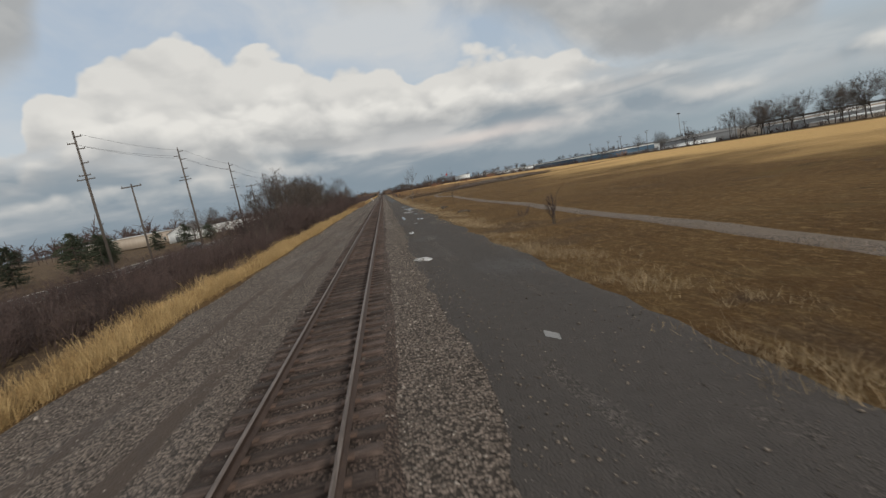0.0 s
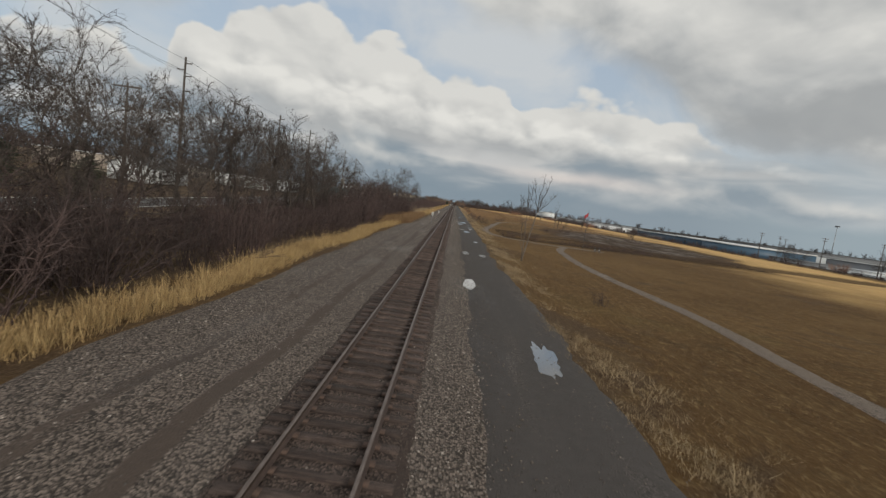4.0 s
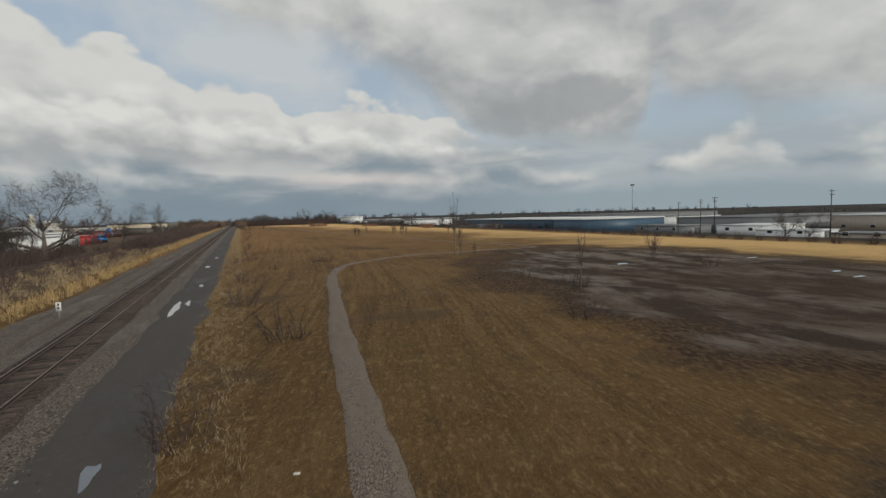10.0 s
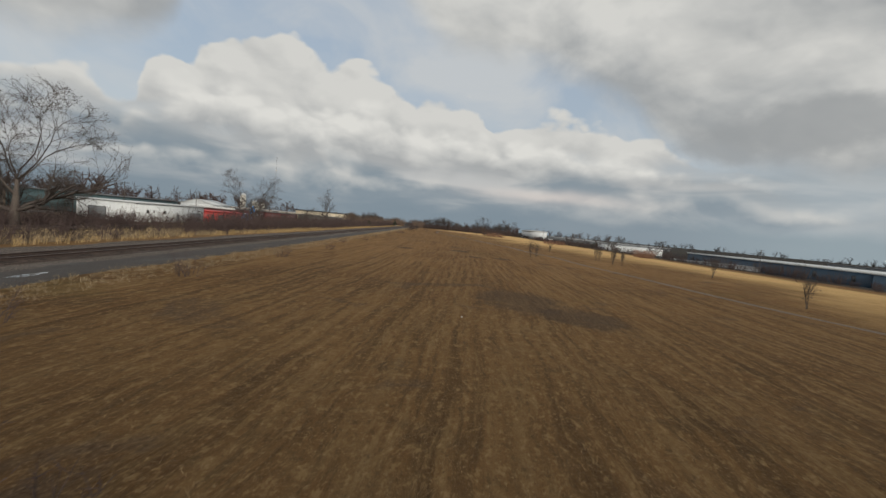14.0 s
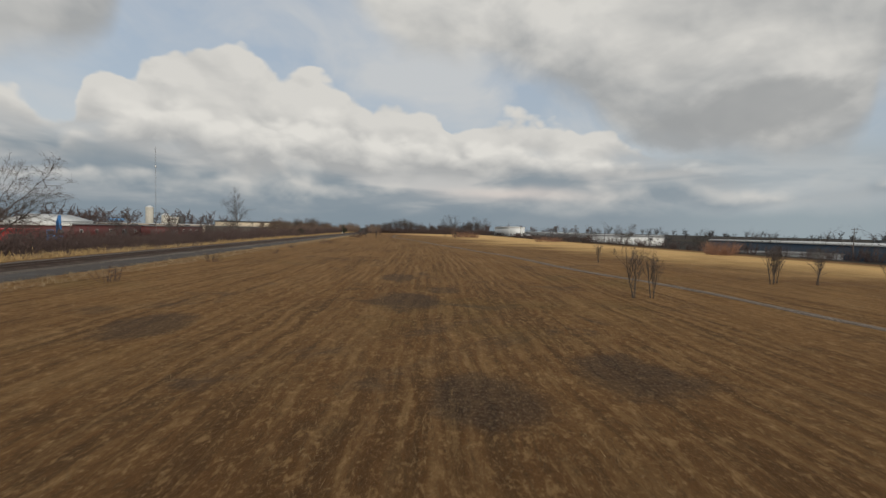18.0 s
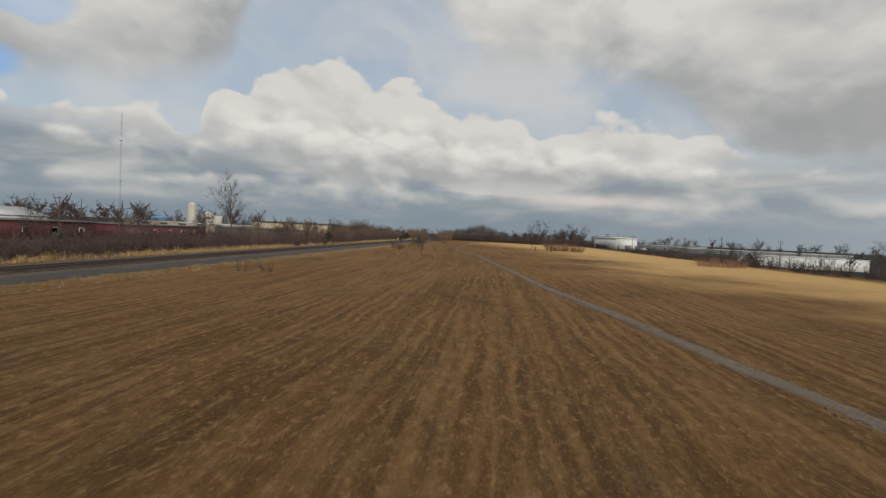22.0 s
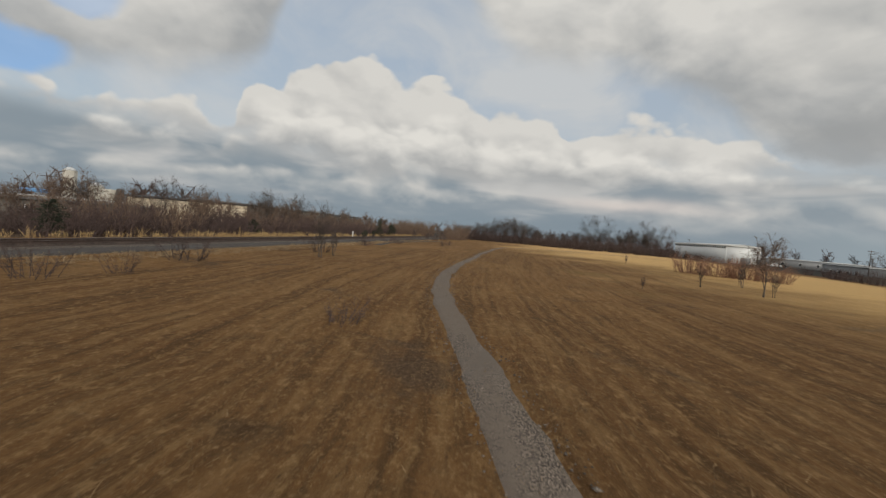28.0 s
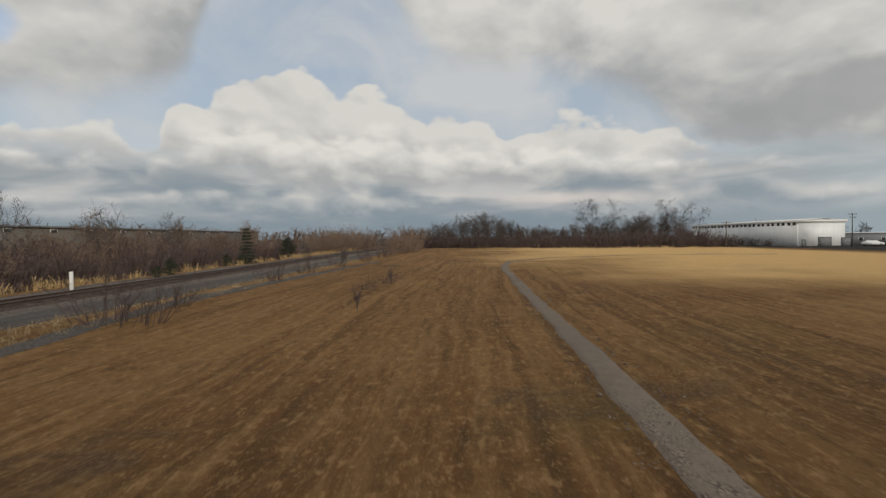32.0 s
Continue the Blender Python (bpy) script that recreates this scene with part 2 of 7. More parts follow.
# ---- materials ----
def material(name, colours, scales=(1.0, 12.0), rough=0.85, metal=0.0, bump=0.0, bump_scale=40.0, per_object=0.0, stretch=(1, 1, 1), spots=None, per_island=0.0):
    """A surface with colour that varies at two scales, and fine relief. colours: dark, middle, light."""
    m = bpy.data.materials.new(name)
    m.use_nodes = True
    N = Nodes(m.node_tree)
    pos = N.add("ShaderNodeTexCoord").outputs["Object"]
    if stretch != (1, 1, 1):
        pos = N.scaled(pos, stretch)
    a, b = N.noise(pos, scales[0], 4.0), N.noise(pos, scales[1], 5.0, 0.65)
    c = N.mix(N.span(a, 0.35, 0.65), colours[0], colours[1])
    c = N.mix(N.step(b, 0.42, 0.7), c, colours[2])
    if spots:
        c = N.mix(N.step(N.noise(pos, spots[0], 3.0), spots[1], spots[1] + 0.08), c, spots[2])
    if per_object:
        r = N.add("ShaderNodeObjectInfo").outputs["Random"]
        c = N.mix(1.0, c, N.mix(r, (1 - per_object,) * 3, (1 + per_object,) * 3), "MULTIPLY")
    if per_island:
        r = N.add("ShaderNodeNewGeometry").outputs["Random Per Island"]
        c = N.mix(1.0, c, N.mix(r, (1 - per_island,) * 3, (1 + per_island,) * 3), "MULTIPLY")
    p = N.add("ShaderNodeBsdfPrincipled")
    N.plug(c, p.inputs["Base Color"]), N.plug(metal, p.inputs["Metallic"])
    N.plug(N.span(b, 0.3, 0.7, max(rough - 0.12, 0.02), min(rough + 0.1, 1)), p.inputs["Roughness"])
    if bump:
        k = N.add("ShaderNodeBump")
        N.plug(bump, k.inputs["Strength"]), N.plug(0.03, k.inputs["Distance"]), N.plug(N.noise(pos, bump_scale, 4.0, 0.6), k.inputs["Height"])
        N.plug(k.outputs[0], p.inputs["Normal"])
    out = N.add("ShaderNodeOutputMaterial")
    N.plug(p.outputs[0], out.inputs[0])
    return m


def field_material():
    """Mown dry grass: rows along the track, thatch patches, a sunlit patch coloured in as paler straw far from the
    track, bare wet soil in places.
    """
    m = bpy.data.materials.new("dry_grass_field")
    m.use_nodes = True
    N = Nodes(m.node_tree)
    pos = N.add("ShaderNodeTexCoord").outputs["Object"]
    sep = N.add("ShaderNodeSeparateXYZ")
    N.plug(pos, sep.inputs[0])
    x, y, z = sep.outputs
    drift = N.curve(y, [(-900, 10), (100, 10), (160, 8), (180, 11), (220, 22), (260, 27), (300, 30), (350, 33.5), (400, 35.7), (440, 36), (480, 31.5), (520, 28), (560, 28.5), (620, 32), (900, 36)], -900, 900)
    wander = N.math("MULTIPLY", N.math("SUBTRACT", N.noise(pos, 0.16, 3.0, 0.6), 0.5), 0.9)
    lane = N.add("ShaderNodeCombineXYZ")
    N.plug(N.math("ADD", N.math("SUBTRACT", x, drift), wander), lane.inputs[0]), N.plug(y, lane.inputs[1])
    lane = lane.outputs[0]
    mown = N.step(y, 172.0, 215.0)
    big = N.noise(pos, 0.045, 4.0, 0.62)
    mid = N.noise(pos, 0.42, 5.0, 0.68)
    rows = N.noise(N.scaled(lane, (1.05, 0.035, 1)), 1.0, 2.0, 0.55, warp=0.12)
    rows2 = N.noise(N.scaled(lane, (2.9, 0.20, 1)), 1.0, 4.0, 0.66, warp=0.2)
    tuft = N.noise(N.scaled(lane, (1.0, 0.5, 1.0)), 3.6, 5.0, 0.72, warp=0.25)
    sway = N.math("MULTIPLY", N.math("SUBTRACT", N.noise(N.scaled(pos, (1.0, 0.35, 1.0)), 0.8, 3.0, 0.6), 0.5), 7.0)
    across = N.add("ShaderNodeSeparateXYZ")
    N.plug(lane, across.inputs[0])
    comb = N.math("SINE", N.math("ADD", N.math("MULTIPLY", across.outputs[0], 8.2), sway))
    patchy = N.step(N.noise(N.scaled(pos, (1.0, 0.4, 1.0)), 0.23, 3.0, 0.6), 0.36, 0.60)
    comb = N.math("MULTIPLY", comb, N.math("MULTIPLY", patchy, N.math("MULTIPLY", mown, N.curve(y, [(-900, 0), (220, 0.4), (320, 0.95), (400, 0.9), (450, 0.6), (560, 0.5), (900, 0.5)], -900, 900))))
    fine = N.noise(N.scaled(lane, (1.0, 0.7, 1.0)), 9.0, 6.0, 0.78)
    speck = N.noise(pos, 38.0, 4.0, 0.75)
    c = N.mix(N.span(big, 0.36, 0.64), (0.155, 0.082, 0.034), (0.235, 0.132, 0.055))
    c = N.mix(N.math("MULTIPLY", N.step(mid, 0.5, 0.70), 0.6), c, (0.250, 0.158, 0.075))
    c = N.mix(N.math("MULTIPLY", N.step(mid, 0.46, 0.28), 0.6), c, (0.090, 0.058, 0.031))
    c = N.mix(N.math("MULTIPLY", N.step(rows, 0.49, 0.36), N.span(mown, 0, 1, 0.12, 0.52)), c, (0.080, 0.044, 0.020))
    c = N.mix(N.math("MULTIPLY", N.step(rows, 0.53, 0.66), N.span(mown, 0, 1, 0.10, 0.42)), c, (0.285, 0.178, 0.082))
    c = N.mix(N.math("MULTIPLY", N.step(comb, 0.0, 0.95), 0.34), c, (0.34, 0.215, 0.105))
    c = N.mix(N.math("MULTIPLY", N.step(comb, 0.0, -0.95), 0.34), c, (0.085, 0.052, 0.026))
    c = N.mix(N.math("MULTIPLY", N.step(rows2, 0.52, 0.66), N.span(mown, 0, 1, 0.25, 0.55)), c, (0.31, 0.198, 0.094))
    c = N.mix(N.math("MULTIPLY", N.step(rows2, 0.47, 0.33), N.span(mown, 0, 1, 0.3, 0.46)), c, (0.074, 0.047, 0.025))
    c = N.mix(N.math("MULTIPLY", N.step(tuft, 0.52, 0.66), 0.66), c, (0.39, 0.255, 0.125))
    c = N.mix(N.math("MULTIPLY", N.step(tuft, 0.47, 0.32), 0.5), c, (0.072, 0.047, 0.025))
    c = N.mix(N.math("MULTIPLY", N.step(fine, 0.53, 0.68), 0.72), c, (0.43, 0.30, 0.165))
    c = N.mix(N.math("MULTIPLY", N.step(fine, 0.46, 0.30), 0.55), c, (0.066, 0.042, 0.022))
    c = N.mix(N.math("MULTIPLY", N.step(speck, 0.56, 0.70), 0.5), c, (0.50, 0.37, 0.22))
    c = N.mix(N.math("MULTIPLY", N.step(speck, 0.45, 0.32), 0.4), c, (0.055, 0.035, 0.02))
    # greener, duller grass along the road
    late = N.step(y, 200.0, 330.0)
    c = N.mix(late, N.mix(1.0, c, (0.70, 0.735, 0.72), "MULTIPLY"), N.mix(1.0, c, (0.985, 0.935, 0.875), "MULTIPLY"))
    # patches of grey thatch and bare ground
    bare = N.noise(pos, 0.13, 5.0, 0.65, warp=0.8)
    c = N.mix(N.math("MULTIPLY", N.step(N.math("ADD", bare, N.math("MULTIPLY", N.math("SUBTRACT", 1.0, mown), N.span(x, 6.0, 14.0, 0.12, 0.0))), 0.57, 0.70), 0.68), c, N.mix(N.step(fine, 0.4, 0.62), (0.052, 0.036, 0.025), (0.150, 0.105, 0.070)))
    green = N.noise(pos, 0.06, 3.0, 0.6)
    c = N.mix(N.math("MULTIPLY", N.step(green, 0.58, 0.75), 0.35), c, (0.14, 0.11, 0.04))
    # dark burnt and worn patches
    for px, py, pw, pl, depth in ((23.8, 176.5, 5.2, 3.4, 0.8), (31.6, 270.0, 3.4, 5.0, 0.55), (34.5, 265.0, 2.6, 3.2, 0.6), (30.4, 341.5, 1.5, 3.4, 0.6), (30.7, 330.0, 2.2, 3.4, 0.65), (33.4, 334.0, 1.4, 1.8, 0.5), (20.2, 322.6, 1.8, 2.6, 0.6), (32.7, 314.3, 1.6, 2.2, 0.6), (37.3, 316.0, 1.8, 2.4, 0.6), (35.4, 238.6, 1.6, 2.2, 0.6)):
        pu = N.math("DIVIDE", N.math("SUBTRACT", x, px), pw)
        pv = N.math("DIVIDE", N.math("SUBTRACT", y, py), pl)
        spot = N.math("ADD", N.math("ADD", N.math("MULTIPLY", pu, pu), N.math("MULTIPLY", pv, pv)), N.math("MULTIPLY", N.math("SUBTRACT", mid, 0.5), 2.4))
        c = N.mix(N.math("MULTIPLY", N.step(spot, 1.25, 0.4), depth), c, N.mix(N.step(fine, 0.45, 0.66), (0.040, 0.030, 0.024), (0.15, 0.115, 0.085)))
    # sunlit part of the outer field: the sunlight is put into paler straw colour
    edge = N.math("ADD", x, N.math("MULTIPLY", N.math("SUBTRACT", big, 0.5), 60.0))
    inner = N.curve(y, [(-900, 48), (40, 48), (120, 52), (180, 66), (240, 74), (300, 80), (380, 76), (440, 66), (500, 60), (560, 54), (620, 38), (900, 30)], -900, 900)
    sun_patch = N.math("MULTIPLY", N.step(N.math("SUBTRACT", edge, inner), -16.0, 22.0), N.step(x, 104.0, 98.0))
    lit_straw = N.mix(N.step(fine, 0.30, 0.66), (0.48, 0.30, 0.122), (0.77, 0.52, 0.235))
    lit_straw = N.mix(N.math("MULTIPLY", N.step(mid, 0.52, 0.72), 0.35), lit_straw, (0.36, 0.25, 0.11))
    c = N.mix(N.math("MULTIPLY", sun_patch, 0.9), c, lit_straw)
    # the wet hollow with dark soil
    tilt = N.math("SUBTRACT", x, N.math("MULTIPLY", N.math("SUBTRACT", y, 200.0), 0.12))
    u = N.math("DIVIDE", N.math("SUBTRACT", tilt, 53.0), 24.5)
    v = N.math("DIVIDE", N.math("SUBTRACT", y, 203.0), 43.0)
    hollow = N.math("ADD", N.math("ADD", N.math("MULTIPLY", u, u), N.math("MULTIPLY", v, v)), N.math("MULTIPLY", N.math("SUBTRACT", N.noise(pos, 0.10, 5.0, 0.65), 0.5), 1.7))
    wet = N.noise(N.scaled(pos, (1.0, 0.5, 1)), 0.30, 5.0, 0.68)
    soil = N.mix(N.step(wet, 0.42, 0.60), (0.038, 0.028, 0.024), (0.200, 0.172, 0.148))
    soil = N.mix(N.math("MULTIPLY", N.step(fine, 0.5, 0.68), 0.4), soil, (0.22, 0.17, 0.12))
    rim = N.mix(N.step(tuft, 0.4, 0.66), (0.036, 0.024, 0.018), (0.135, 0.086, 0.052))
    c = N.mix(N.math("MULTIPLY", N.step(hollow, 1.25, 0.85), 0.92), c, rim)
    c = N.mix(N.math("MULTIPLY", N.step(hollow, 0.85, 0.5), 0.85), c, soil)
    # banks of the ditch
    bank = N.step(N.math("ADD", z, N.math("MULTIPLY", N.math("SUBTRACT", mid, 0.5), 0.5)), -0.72, -1.0)
    bank = N.math("MULTIPLY", bank, N.math("MULTIPLY", N.step(x, 9.5, 12.5), N.step(x, 104.0, 98.0)))
    c = N.mix(N.math("MULTIPLY", bank, 0.85), c, N.mix(N.step(fine, 0.4, 0.65), (0.026, 0.018, 0.013), (0.12, 0.078, 0.046)))
    # rough ground beyond the track
    left = N.step(N.math("ADD", x, N.math("MULTIPLY", N.math("SUBTRACT", mid, 0.5), 4.0)), -10.0, -12.5)
    brush = N.mix(N.step(fine, 0.4, 0.62), (0.060, 0.043, 0.033), (0.165, 0.115, 0.072))
    brush = N.mix(N.math("MULTIPLY", N.step(mid, 0.5, 0.66), 0.6), brush, (0.24, 0.175, 0.10))
    c = N.mix(left, c, brush)
    # yards and scrub on the low land beyond the hedge
    yard = N.mix(N.step(mid, 0.42, 0.62), (0.026, 0.026, 0.026), (0.052, 0.048, 0.044))
    yard = N.mix(N.math("MULTIPLY", N.step(N.noise(pos, 0.02, 4.0, 0.6), 0.5, 0.58), 0.8), yard, N.mix(mid, (0.045, 0.037, 0.028), (0.085, 0.070, 0.050)))
    far = N.math("MAXIMUM", N.step(x, 105.0, 112.0), N.step(y, 730.0, 780.0))
    c = N.mix(far, c, yard)
    p = N.add("ShaderNodeBsdfPrincipled")
    N.plug(c, p.inputs["Base Color"]), N.plug(0.95, p.inputs["Roughness"]), N.plug(0.1, p.inputs["Specular IOR Level"])
    k = N.add("ShaderNodeBump")
    N.plug(0.9, k.inputs["Strength"]), N.plug(0.14, k.inputs["Distance"])
    N.plug(N.math("ADD", N.math("ADD", N.math("ADD", N.math("MULTIPLY", rows, 0.4), N.math("MULTIPLY", comb, 0.22)), N.math("MULTIPLY", tuft, 0.9)), N.math("ADD", N.math("MULTIPLY", fine, 0.9), N.math("MULTIPLY", speck, 0.35))), k.inputs["Height"])
    N.plug(k.outputs[0], p.inputs["Normal"])
    out = N.add("ShaderNodeOutputMaterial")
    N.plug(p.outputs[0], out.inputs[0])
    return m


def gravel_material(name, stone, dirt, dirt_amount, cell=26.0, lanes=()):
    """Crushed stone with dirt worked in. lanes: (x, half width) of worn wheel lanes."""
    m = bpy.data.materials.new(name)
    m.use_nodes = True
    N = Nodes(m.node_tree)
    pos = N.add("ShaderNodeTexCoord").outputs["Object"]
    sep = N.add("ShaderNodeSeparateXYZ")
    N.plug(pos, sep.inputs[0])
    vor = N.add("ShaderNodeTexVoronoi")
    N.plug(pos, vor.inputs["Vector"]), N.plug(cell, vor.inputs["Scale"])
    grain = N.math("MULTIPLY", vor.outputs["Distance"], 1.0)
    tone = N.add("ShaderNodeSeparateColor")
    N.plug(vor.outputs["Color"], tone.inputs[0])
    c = N.mix(tone.outputs[0], tuple(v * 0.25 for v in stone), tuple(v * 1.85 for v in stone))
    c = N.mix(N.step(grain, 0.45, 0.75), c, tuple(v * 0.25 for v in stone))
    big = N.noise(N.scaled(pos, (1.0, 0.28, 1.0)), 0.55, 5.0, 0.62)
    fine = N.noise(pos, 3.2, 5.0, 0.65)
    amount = N.math("ADD", N.math("ADD", big, N.math("MULTIPLY", N.math("SUBTRACT", fine, 0.5), 0.5)), dirt_amount)
    for lane, half in lanes:
        off = N.math("ABSOLUTE", N.math("SUBTRACT", N.math("ADD", sep.outputs[0], N.math("MULTIPLY", N.math("SUBTRACT", N.noise(pos, 0.12, 2.0), 0.5), 1.2)), lane))
        amount = N.math("ADD", amount, N.math("MULTIPLY", N.step(off, half, half * 0.4), 0.28))
    earth = N.mix(fine, tuple(v * 0.7 for v in dirt), tuple(v * 1.25 for v in dirt))
    damp = N.step(N.noise(N.scaled(pos, (1.0, 0.35, 1.0)), 0.35, 4.0, 0.6), 0.5, 0.7)
    earth = N.mix(N.math("MULTIPLY", damp, 0.5), earth, tuple(v * 0.5 for v in dirt))
    c = N.mix(N.step(amount, 0.46, 0.66), c, earth)
    p = N.add("ShaderNodeBsdfPrincipled")
    N.plug(c, p.inputs["Base Color"]), N.plug(N.span(damp, 0, 1, 0.92, 0.6), p.inputs["Roughness"]), N.plug(0.3, p.inputs["Specular IOR Level"])
    k = N.add("ShaderNodeBump")
    N.plug(0.8, k.inputs["Strength"]), N.plug(0.03, k.inputs["Distance"]), N.plug(N.math("SUBTRACT", N.math("MULTIPLY", fine, 0.8), grain), k.inputs["Height"])
    N.plug(k.outputs[0], p.inputs["Normal"])
    out = N.add("ShaderNodeOutputMaterial")
    N.plug(p.outputs[0], out.inputs[0])
    return m


def siding_material(name, colour, pitch=0.3, axis=1, rough=0.5):
    """Ribbed sheet cladding with faint streaks of weather."""
    m = bpy.data.materials.new(name)
    m.use_nodes = True
    N = Nodes(m.node_tree)
    pos = N.add("ShaderNodeTexCoord").outputs["Object"]
    streak = N.noise(N.scaled(pos, (1.3, 1.3, 0.08)), 1.0, 5.0, 0.6)
    blot = N.noise(pos, 0.25, 4.0, 0.6)
    c = N.mix(N.span(streak, 0.3, 0.7), tuple(v * 0.92 for v in colour), tuple(min(v * 1.05, 0.9) for v in colour))
    c = N.mix(N.math("MULTIPLY", N.step(blot, 0.5, 0.75), 0.3), c, tuple(v * 0.7 for v in colour))
    wave = N.add("ShaderNodeTexWave")
    wave.wave_type, wave.bands_direction = "BANDS", "DIAGONAL"
    N.plug(N.scaled(pos, (1, 1, 0)), wave.inputs["Vector"]), N.plug(1.0 / pitch / 3.0, wave.inputs["Scale"])
    k = N.add("ShaderNodeBump")
    N.plug(0.25, k.inputs["Strength"]), N.plug(0.03, k.inputs["Distance"]), N.plug(wave.outputs["Fac"], k.inputs["Height"])
    p = N.add("ShaderNodeBsdfPrincipled")
    N.plug(c, p.inputs["Base Color"]), N.plug(rough, p.inputs["Roughness"]), N.plug(k.outputs[0], p.inputs["Normal"])
    out = N.add("ShaderNodeOutputMaterial")
    N.plug(p.outputs[0], out.inputs[0])
    return m


M = {}
M["field"] = field_material()
M["ballast"] = gravel_material("crushed_stone", (0.142, 0.115, 0.097), (0.080, 0.061, 0.050), -0.17, 21.0, ((-2.75, 0.34), (-4.5, 0.30)))
M["road_dirt"] = gravel_material("packed_dirt", (0.102, 0.089, 0.081), (0.072, 0.064, 0.060), 0.12, 30.0, ((3.5, 0.6), (5.0, 0.6)))
M["crib"] = gravel_material("dirty_crib_stone", (0.088, 0.064, 0.053), (0.050, 0.036, 0.030), 0.0, 24.0)
M["path"] = gravel_material("fine_gravel_path", (0.205, 0.166, 0.135), (0.178, 0.143, 0.115), 0.06, 34.0)
M["stone"] = material("loose_stones", ((0.075, 0.064, 0.055), (0.155, 0.132, 0.114), (0.40, 0.355, 0.315)), (3, 30), 0.9, per_island=0.7)
M["clod"] = material("earth_clods", ((0.060, 0.046, 0.036), (0.115, 0.092, 0.074), (0.24, 0.21, 0.18)), (3, 30), 0.95, per_island=0.6)
M["tie"] = material("weathered_tie_timber", ((0.030, 0.019, 0.016), (0.060, 0.041, 0.034), (0.120, 0.088, 0.074)), (1.2, 5.0), 0.9, bump=0.6, bump_scale=12, per_object=0.45, stretch=(0.6, 6, 6))
M["tie_far"] = material("weathered_tie_timber_far", ((0.028, 0.019, 0.016), (0.055, 0.038, 0.031), (0.105, 0.078, 0.065)), (1.2, 5.0), 0.9, stretch=(0.6, 6, 6), per_island=0.45)
M["rail"] = material("rusty_rail_steel", ((0.05, 0.033, 0.027), (0.075, 0.049, 0.039), (0.105, 0.072, 0.057)), (2, 20), 0.62, 0.35, bump=0.2)
M["rail_top"] = material("worn_rail_head", ((0.11, 0.085, 0.072), (0.16, 0.128, 0.112), (0.24, 0.20, 0.18)), (0.6, 20), 0.5, 0.55, stretch=(1, 0.1, 1))
M["plate"] = material("rusty_tie_plate", ((0.07, 0.045, 0.033), (0.10, 0.062, 0.046), (0.14, 0.09, 0.07)), (4, 30), 0.75, 0.3)
M["bark"] = material("grey_brown_bark", ((0.065, 0.051, 0.043), (0.10, 0.080, 0.067), (0.15, 0.125, 0.105)), (2, 16), 0.95, bump=0.5, bump_scale=20, per_object=0.25, stretch=(1, 1, 0.3))
M["twig"] = material("bare_twigs", ((0.052, 0.041, 0.036), (0.078, 0.062, 0.053), (0.115, 0.094, 0.080)), (0.8, 6), 0.95, per_object=0.25)
M["brush"] = material("dark_brush_stems", ((0.046, 0.030, 0.028), (0.074, 0.049, 0.045), (0.120, 0.084, 0.074)), (0.5, 5), 0.95, per_object=0.3)
# lighter tan copy of the brush, with low sunlight mixed into the colour
M["brush_sunlit"] = material("sunlit_brush_stems", ((0.095, 0.064, 0.047), (0.148, 0.100, 0.072), (0.215, 0.150, 0.108)), (0.5, 5), 0.95, per_object=0.3)
M["brush_red"] = material("russet_shrub_stems", ((0.19, 0.095, 0.06), (0.27, 0.145, 0.095), (0.34, 0.20, 0.13)), (0.5, 5), 0.95, per_object=0.15)
M["pale_bark"] = material("pale_sapling_bark", ((0.10, 0.080, 0.064), (0.155, 0.125, 0.10), (0.23, 0.19, 0.155)), (2, 16), 0.9, per_object=0.15)
M["needles"] = material("evergreen_needles", ((0.022, 0.032, 0.018), (0.035, 0.048, 0.026), (0.055, 0.066, 0.036)), (0.8, 7), 0.9, per_object=0.3)
M["tall_grass"] = material("tall_dry_grass", ((0.27, 0.175, 0.075), (0.40, 0.275, 0.125), (0.54, 0.40, 0.20)), (0.25, 2.5), 0.95, per_island=0.35)
M["pale_grass"] = material("pale_dead_grass", ((0.22, 0.155, 0.09), (0.32, 0.24, 0.14), (0.44, 0.345, 0.215)), (0.25, 2.5), 0.95, per_island=0.4)
M["stubble"] = material("mown_stubble", ((0.12, 0.072, 0.033), (0.20, 0.128, 0.060), (0.30, 0.205, 0.105)), (0.12, 1.6), 0.95, per_island=0.5)
# bare twigs greyed and tinted blue to stand for haze in the air
M["hazy_wood"] = material("haze_tinted_woods", ((0.070, 0.070, 0.074), (0.088, 0.087, 0.090), (0.11, 0.106, 0.106)), (0.02, 0.3), 0.95)
M["bank_grass"] = material("dark_bank_growth", ((0.042, 0.028, 0.019), (0.078, 0.052, 0.032), (0.15, 0.105, 0.065)), (0.25, 2.5), 0.95, per_island=0.5)
M["rust_grass"] = material("rusty_brown_grass", ((0.16, 0.092, 0.046), (0.22, 0.134, 0.068), (0.29, 0.195, 0.105)), (0.25, 2.5), 0.95, per_island=0.35)
M["asphalt"] = material("old_asphalt", ((0.055, 0.053, 0.052), (0.075, 0.072, 0.07), (0.10, 0.096, 0.09)), (0.15, 4), 0.9, bump=0.3)
M["paint_line"] = material("road_paint", ((0.5, 0.5, 0.47), (0.62, 0.62, 0.58), (0.4, 0.4, 0.38)), (1, 9), 0.8)
M["pole"] = material("weathered_pole_timber", ((0.065, 0.055, 0.048), (0.10, 0.085, 0.075), (0.14, 0.12, 0.105)), (1, 8), 0.92, stretch=(3, 3, 0.3), per_object=0.2)
